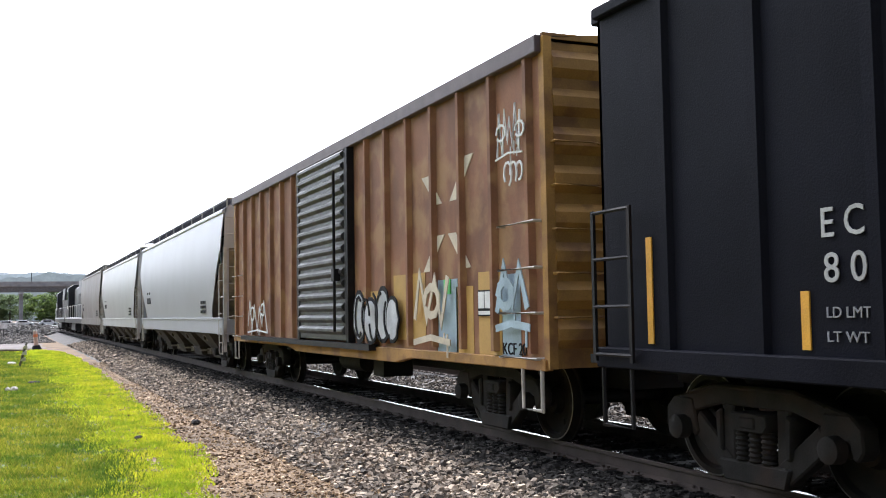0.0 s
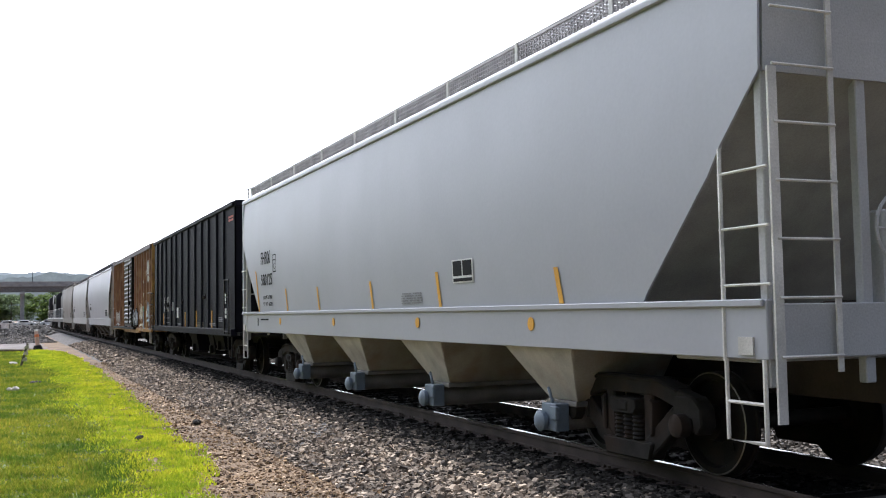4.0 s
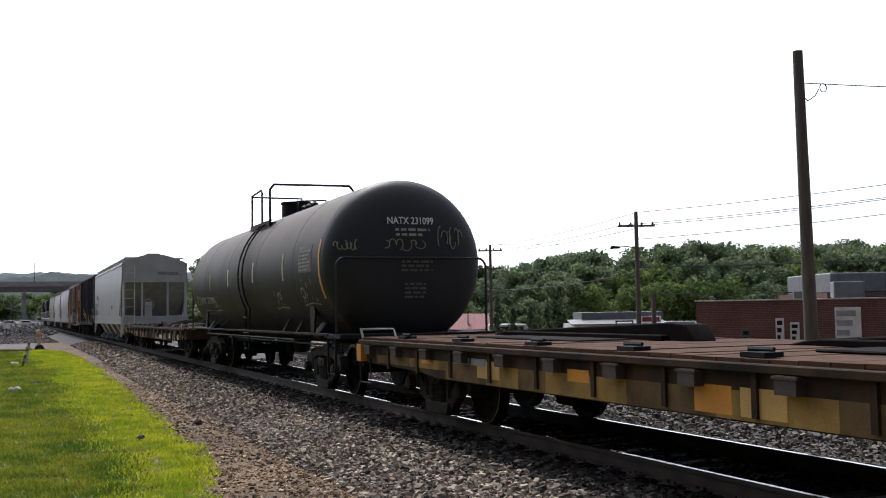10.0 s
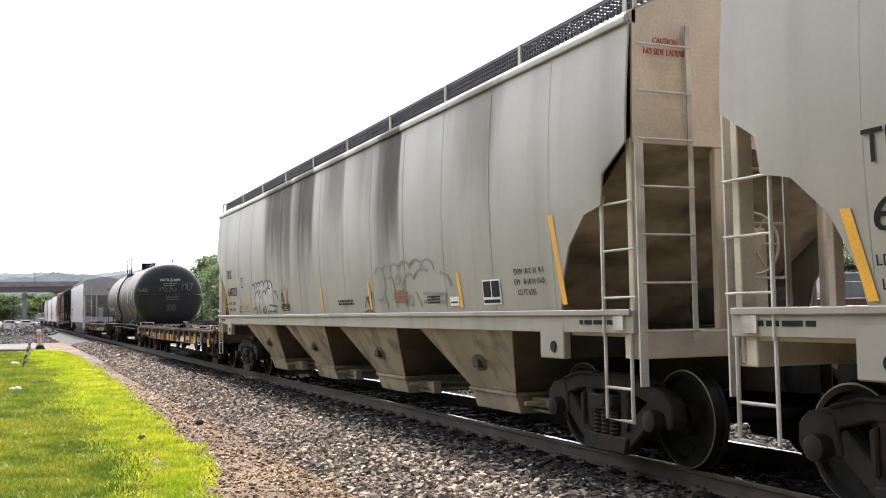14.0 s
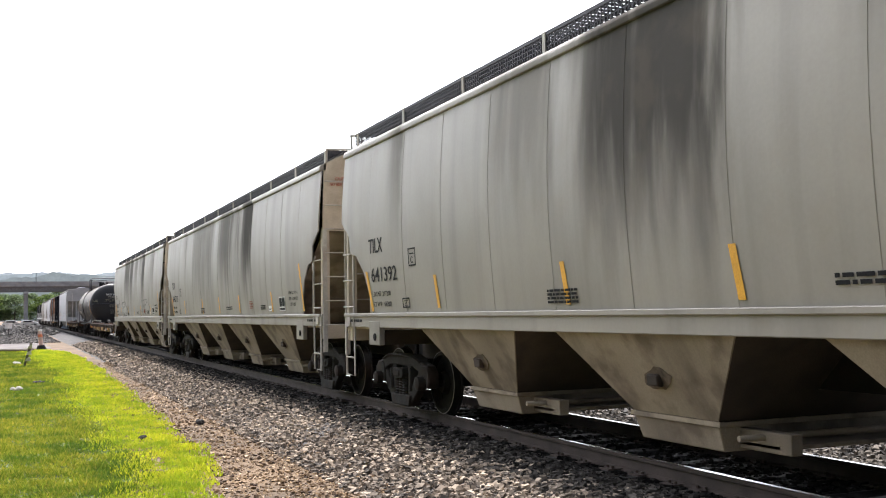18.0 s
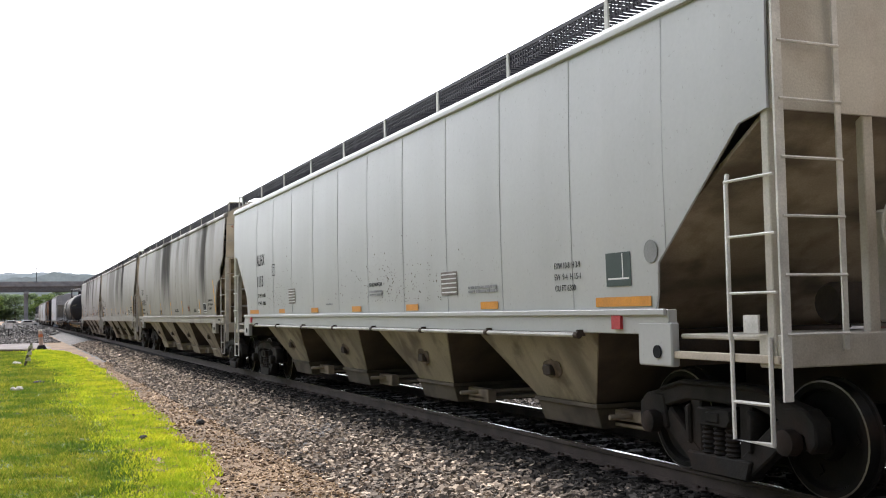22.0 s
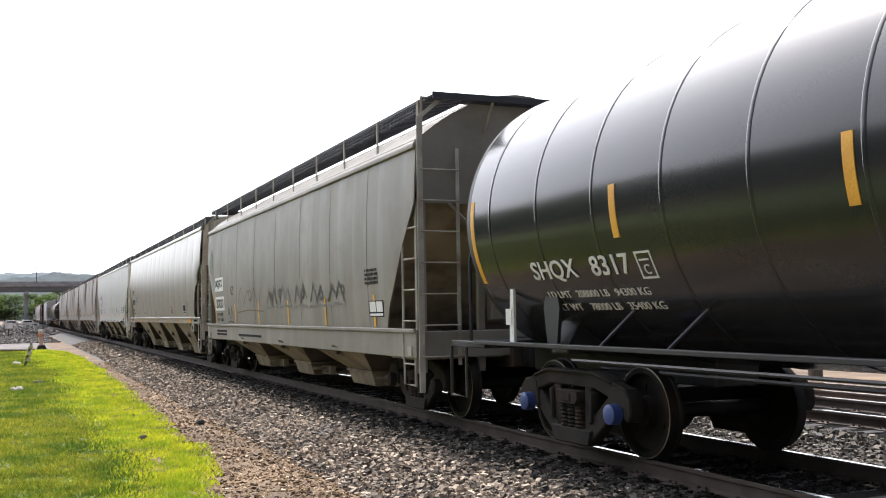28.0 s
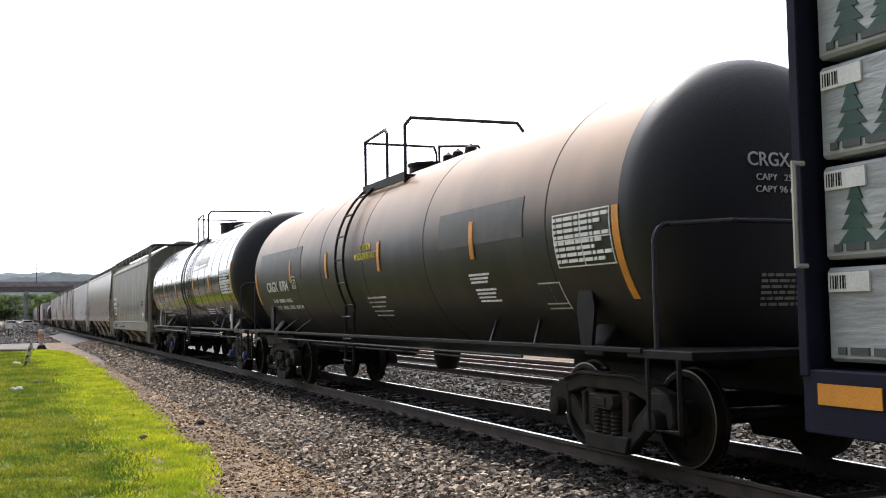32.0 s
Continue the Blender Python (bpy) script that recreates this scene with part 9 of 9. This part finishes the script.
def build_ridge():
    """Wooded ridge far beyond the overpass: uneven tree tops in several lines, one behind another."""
    # each farther line is painted paler and bluer, as haze would leave it
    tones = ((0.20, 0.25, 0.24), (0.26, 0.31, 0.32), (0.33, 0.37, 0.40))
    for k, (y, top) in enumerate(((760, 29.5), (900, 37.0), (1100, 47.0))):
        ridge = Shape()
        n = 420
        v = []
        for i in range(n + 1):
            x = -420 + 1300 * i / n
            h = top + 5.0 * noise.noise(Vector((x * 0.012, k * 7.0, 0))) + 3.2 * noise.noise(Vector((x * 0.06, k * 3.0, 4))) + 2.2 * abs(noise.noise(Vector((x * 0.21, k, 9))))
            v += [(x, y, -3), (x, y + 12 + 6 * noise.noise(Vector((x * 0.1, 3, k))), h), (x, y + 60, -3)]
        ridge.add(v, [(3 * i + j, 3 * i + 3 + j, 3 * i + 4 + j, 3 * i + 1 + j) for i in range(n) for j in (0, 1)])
        tagged(part("wooded_ridge", ridge, hazy("hazy_wood_" + "abc"[k], tones[k], (0.13, 0.18, 0.22)[k])), "grey-green wooded ridge in the distance, its haze given by pale glowing colour", "hills", kind="structure")


def build_overpass():
    o = thing("overpass", "concrete road overpass across the tracks", "bridge")
    con = mat("grey_concrete", (0.34, 0.34, 0.35), 0.85, var=0.2, scale=0.5)
    part("deck", Shape().box(-120, 160, 309, 319, 10.4, 11.0), con, o)
    for y in (309, 318.7):
        part("parapet", Shape().box(-120, 160, y, y + 0.3, 11.0, 11.8), con, o)
    for k in range(5):
        part("girder", Shape().box(-120, 160, 309.6 + k * 2.1, 310.1 + k * 2.1, 9.0, 10.4), mat("grey_girder", (0.2, 0.2, 0.21), 0.7), o)
    for x in (-30, -12, 2.8, 22, 42, 62):
        part("pier_cap", Shape().box(x - 0.6, x + 0.6, 309, 319, 8.2, 9.0), con, o, bevel=0.05)
        for y in (311, 317):
            part("pier", Shape().tube((x, y, -0.6), (x, y, 8.2), 0.55, 14), con, o)
    for x in (-9, 5.5):
        part("mast", Shape().tube((x, 314, 10), (x, 314, 17.5 if x > 0 else 15.5), 0.10, 6), M_STEEL, o)


# ------------------------------------------------------------------ small things on the near side
M_HEAP = stuff_mat("heap_stones", ((0, (0.05, 0.048, 0.047)), (0.6, (0.13, 0.122, 0.115)), (0.9, (0.20, 0.185, 0.17)), (1, (0.30, 0.275, 0.25))), 0.9)


def build_near_things():
    p = thing("marker_post", "white and orange marker post with a black foot on the lawn", "post", at=pose(1.5, 66.9, -0.42, -2, -5, 0))
    part("shaft", Shape().tube((0, 0, 0.2), (0, 0, 1.12), 0.13, 12, 0.115), mat("post_white", (0.68, 0.50, 0.42), 0.6), p)
    part("cap", Shape().lathe([(1.1, 0.125), (1.16, 0.115), (1.2, 0.08), (1.21, 0)], (0, 0, 0), "z", 12), mat("post_cap", (0.7, 0.66, 0.6), 0.6), p)
    part("band", Shape().lathe([(0.75, 0.12), (0.75, 0.135), (0.92, 0.132), (0.92, 0.118)], (0, 0, 0), "z", 12), mat("post_orange", (0.65, 0.22, 0.10), 0.6), p)
    part("foot", Shape().lathe([(-0.02, 0), (-0.02, 0.3), (0.1, 0.26), (0.25, 0.2), (0.25, 0)], (0, 0, 0), "z", 12), M_BLACK, p)
    rng = random.Random(8)

    def lump(name, label, x, y, w, h, material, cat="clod"):
        s = Shape()
        for k in range(5):
            a = rng.uniform(0, 6.28)
            cx, cy = math.cos(a) * w * 0.4, math.sin(a) * w * 0.25
            rr = w * rng.uniform(0.25, 0.42)
            s.lathe([(0, rr * 0.7), (h * 0.4, rr), (h * 0.8, rr * 0.7), (h, rr * 0.2)], (cx, cy, 0), "z", 7)
        tagged(part(name, s, material), label, cat).matrix_basis = pose(x, y, -0.41, rng.uniform(-6, 6), rng.uniform(-6, 6), rng.uniform(0, 180))
    dark = mat("dark_clod", (0.03, 0.027, 0.025), 0.9, bump=0.8)
    lump("clod", "black clod on the bright lawn edge", 1.82, 16.3, 0.13, 0.07, dark)
    lump("clod", "dark clod on the bare dirt", 3.0, 18.1, 0.17, 0.08, dark)
    lump("clod", "dark clod on the lawn", 0.66, 32.0, 0.26, 0.07, dark)
    lump("clod", "dark clod on the ballast", 4.9, 36.7, 0.25, 0.14, dark)
    pale = mat("pale_litter", (0.55, 0.50, 0.44), 0.8)
    lump("litter", "pale crumpled litter on the lawn", 0.05, 28.9, 0.22, 0.12, pale, "litter")
    lump("litter", "pale crumpled litter on the lawn", 0.1, 45.5, 0.3, 0.12, pale, "litter")
    # leaning stake with rags
    s = thing("rag_stake", "short leaning stake hung with pale rags", "stake", at=pose(0.35, 43.5, -0.42, 6, 8, 0))
    part("stake", Shape().tube((0, 0, 0), (0.12, 0, 0.95), 0.045, 8), M_POLE, s)
    for z in (0.35, 0.6, 0.85):
        part("rag", Shape().hexa([(0.0, -0.06, z - 0.12), (0.2, -0.06, z - 0.1), (0.2, 0.05, z - 0.1), (0.0, 0.05, z - 0.12)], [(0.04, -0.05, z), (0.16, -0.05, z + 0.06), (0.16, 0.04, z + 0.06), (0.04, 0.04, z)]), pale, s, bevel=0.01)
    # fallen branch at the lawn's far end
    b = Shape().pipe([(-2.6, 61.8, -0.33), (-1.2, 62.4, -0.30), (0.2, 62.0, -0.33), (1.0, 62.6, -0.36)], 0.09, 7).tube((-1.2, 62.4, -0.3), (-0.9, 61.7, -0.1), 0.03, 6)
    tagged(part("fallen_branch", b, M_BARK), "dark fallen branch at the lawn's end", "branch")
    # heap of grey gravel
    n, k = 26, 10
    v = []
    for i in range(n + 1):
        for j in range(k + 1):
            x, y = -4 + 9 * i / n, 118 + 22 * j / k
            e = max(0.0, math.sin(math.pi * i / n) * math.sin(math.pi * j / k))
            v.append((x, y, -0.5 + 1.15 * e ** 0.7 + 0.25 * noise.noise(Vector((x * 0.5, y * 0.3, 1))) * e))
    g = Shape().add(v, [(i * (k + 1) + j, (i + 1) * (k + 1) + j, (i + 1) * (k + 1) + j + 1, i * (k + 1) + j + 1) for i in range(n) for j in range(k)])
    tagged(part("gravel_mound", g, mat("grey_gravel", (0.12, 0.112, 0.108), 0.95, var=0.6, scale=1.2, bump=1.0, fine=8)), "long low heap of grey gravel beside the track", "gravel heap")
    # pale crossing of packed gravel
    v, n = [], 8
    for i in range(n + 1):
        y = 69 + 14 * i / n
        e = 0.5 * noise.noise(Vector((0, y * 0.3, 5)))
        v += [(-30, y, -0.405), (-5, y, -0.40), (1.6 + e, y, -0.40), (2.2 + e, y, -0.425)]
    g = Shape().add(v, [(i * 4 + j, i * 4 + j + 1, (i + 1) * 4 + j + 1, (i + 1) * 4 + j) for i in range(n) for j in range(3)])
    tagged(part("gravel_road", g, mat("pale_gravel", (0.125, 0.108, 0.10), 0.95, var=0.3, scale=0.4, bump=0.8, fine=12)), "pale packed-gravel crossing road", "road", kind="structure")
    def heap_z(x, y):
        e = max(0.0, math.sin(math.pi * min(1, max(0, (x + 4) / 9))) * math.sin(math.pi * min(1, max(0, (y - 118) / 22))))
        return -0.5 + 1.15 * e ** 0.7 + 0.25 * noise.noise(Vector((x * 0.5, y * 0.3, 1))) * e
    stone_field("heap_stones", [(-3.6, 4.6, 118, 138, 3500, 0.13, heap_z), (-4, 3.2, 84, 118, 5000, 0.07, lambda x, y: -0.43)], "grey lumps on the gravel heap", M_HEAP, 21)
    w = thing("white_sign", "small white board on a post beside the shrubs", "sign", at=pose(-0.6, 112, -0.42))
    part("board", Shape().box(-0.35, 0.35, -0.02, 0.02, 0.9, 1.5), mat("bright_white", (0.85, 0.85, 0.85), 0.5), w)
    part("post", Shape().tube((0, 0.03, 0), (0, 0.03, 1.45), 0.03, 8), M_STEEL, w)
    for x, y, nm, col in ((3.0, 255, "white", (0.7, 0.7, 0.7)), (8.5, 262, "white", (0.7, 0.7, 0.7)), (-0.5, 240, "white", (0.7, 0.7, 0.7))):
        v = thing("parked_car", "white car parked near the overpass", "car", "cars near the overpass", at=pose(x, y, -0.42))
        pm = mat("car_white", col, 0.3)
        part("body", Shape().prism([(-2.1, 0.35), (2.1, 0.35), (2.1, 0.85), (1.2, 0.95), (0.6, 1.45), (-1.2, 1.45), (-1.8, 0.95), (-2.1, 0.9)], -0.85, 0.85, "y"), pm, v, bevel=0.05)
        part("window", Shape().box(-1.2, 0.6, -0.87, -0.84, 0.98, 1.35), mat("dark_glass", (0.02, 0.025, 0.03), 0.08), v)
        for wx in (-1.3, 1.3):
            part("wheel", Shape().lathe([(-0.9, 0), (-0.9, 0.33), (-0.7, 0.33), (-0.7, 0)], (wx, 0, 0.33), "y", 14), M_STEEL, v)


def motions():
    times = [0, 1.5, 3, 4.5, 6, 7.5, 9, 10.5, 12, 13.5, 15, 16.5, 18, 19.5, 21, 22.5, 24, 25.5, 27, 28.5, 30, 31, 32]
    for car, at in CARS:
        walk(car, [(t, pose(TRACK_X, at + gone(t), 0)) for t in times])
    first = WHEELSETS[0]
    rows = [(i / 15, pose(0, 0, 0, -math.degrees(gone(i / 15) / 0.457))) for i in range(481)]
    walk(first, rows)
    for w in WHEELSETS[1:]:
        w.rotation_mode = "QUATERNION"
        data = w.animation_data_create()
        data.action = first.animation_data.action
        data.action_slot = first.animation_data.action_slot


build_ground()
build_bed()
build_lawn()
build_overpass()
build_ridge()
build_contrails()
build_buildings()
build_box_car()
build_open_hopper()
build_hoppers()
build_tank_cars()
flat_car("rusty empty flat car with faded brown side sills", -28.05, -45.6, 1, ((-28.7, -33.4), (-34.2, -40.2)), -38.65, -39.2, -42.79,
         ((-41.83, 0.7, 0.26, 0.2, M_WHITE), (-31.0, 0.72, 0.5, 0.16, M_OCHRE), (-43.7, 0.68, 0.4, 0.2, M_OCHRE)))
flat_car("rusty empty flat car with yellow patches on its sills", -63.25, -81.2, 2, ((-63.9, -69.06), (-70.5, -75.8)), -74.3, -74.82, -78.3,
         tuple((y, z, w, h, M_ORANGE) for y, z, w, h in ((-65.74, 0.8, 0.36, 0.12), (-69.62, 0.78, 0.4, 0.12), (-71.64, 0.66, 0.46, 0.22), (-74.02, 0.64, 0.36, 0.22), (-76.04, 0.73, 0.68, 0.11), (-79.86, 0.6, 0.46, 0.22)))
         + ((-72.2, 0.66, 0.5, 0.22, M_OCHRE), (-77.5, 0.66, 0.4, 0.26, M_OCHRE), (-67.5, 0.7, 0.6, 0.2, M_OCHRE)))
build_lumber_car()
locomotive(132.5, 109.5, "black diesel locomotive leading the train")
locomotive(108.2, 82.4, "black diesel locomotive coupled ahead of the hopper cars")
build_poles()
build_trees()
build_near_things()
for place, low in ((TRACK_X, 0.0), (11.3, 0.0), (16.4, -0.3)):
    build_oily_shaded_bed(place, low)
build_track(TRACK_X, 0.0, "main railway track with shiny rails on wooden ties", M_RAILTOP, 130)
build_track(11.3, 0.0, "second railway track with shiny rails", M_RAILTOP, 90)
build_track(16.4, -0.3, "third railway track in a lower bed", M_RAILTOP, 60)
stone_field("ballast_stones", [(3.3, 4.85, 7, 40, 28000, 0.029, bed_z), (4.85, 5.2, 7, 40, 1500, 0.027, bed_z), (3.6, 5.25, 40, 75, 4500, 0.05, bed_z)], "loose grey crushed-stone ballast", M_STONES, 11)
stone_field("yard_stones", [(8.0, 10.0, 8, 40, 8000, 0.036, bed_z), (12.5, 15.0, 10, 40, 4000, 0.04, bed_z)], "dull grey ballast between the farther tracks", M_YARD, 16)
stone_field("soiled_stones", [(4.72, 5.5, 7, 40, 15000, 0.028, bed_z), (4.45, 4.8, 7, 40, 2200, 0.028, bed_z)], "soiled dark grey stones along the tie ends, darkened for the train's shadow", M_SOILEDSHADE, 15)
stone_field("oily_stones", [(5.3, 5.68, 7, 40, 5000, 0.026, bed_z), (5.86, 7.2, 7, 40, 7000, 0.03, bed_z)], "dark oily stones between and over the ties, train shade in their colour", M_DARKSTONES, 13)
stone_field("dirt_stones", [(1.8, 3.8, 8, 45, 34000, 0.0135, lambda x, y: bed_z(max(x, 3.35), y)), (2.0, 3.8, 8, 30, 5000, 0.022, lambda x, y: bed_z(max(x, 3.35), y))], "small brown stones and litter on the dirt", M_RUBBLE, 12)
motions()
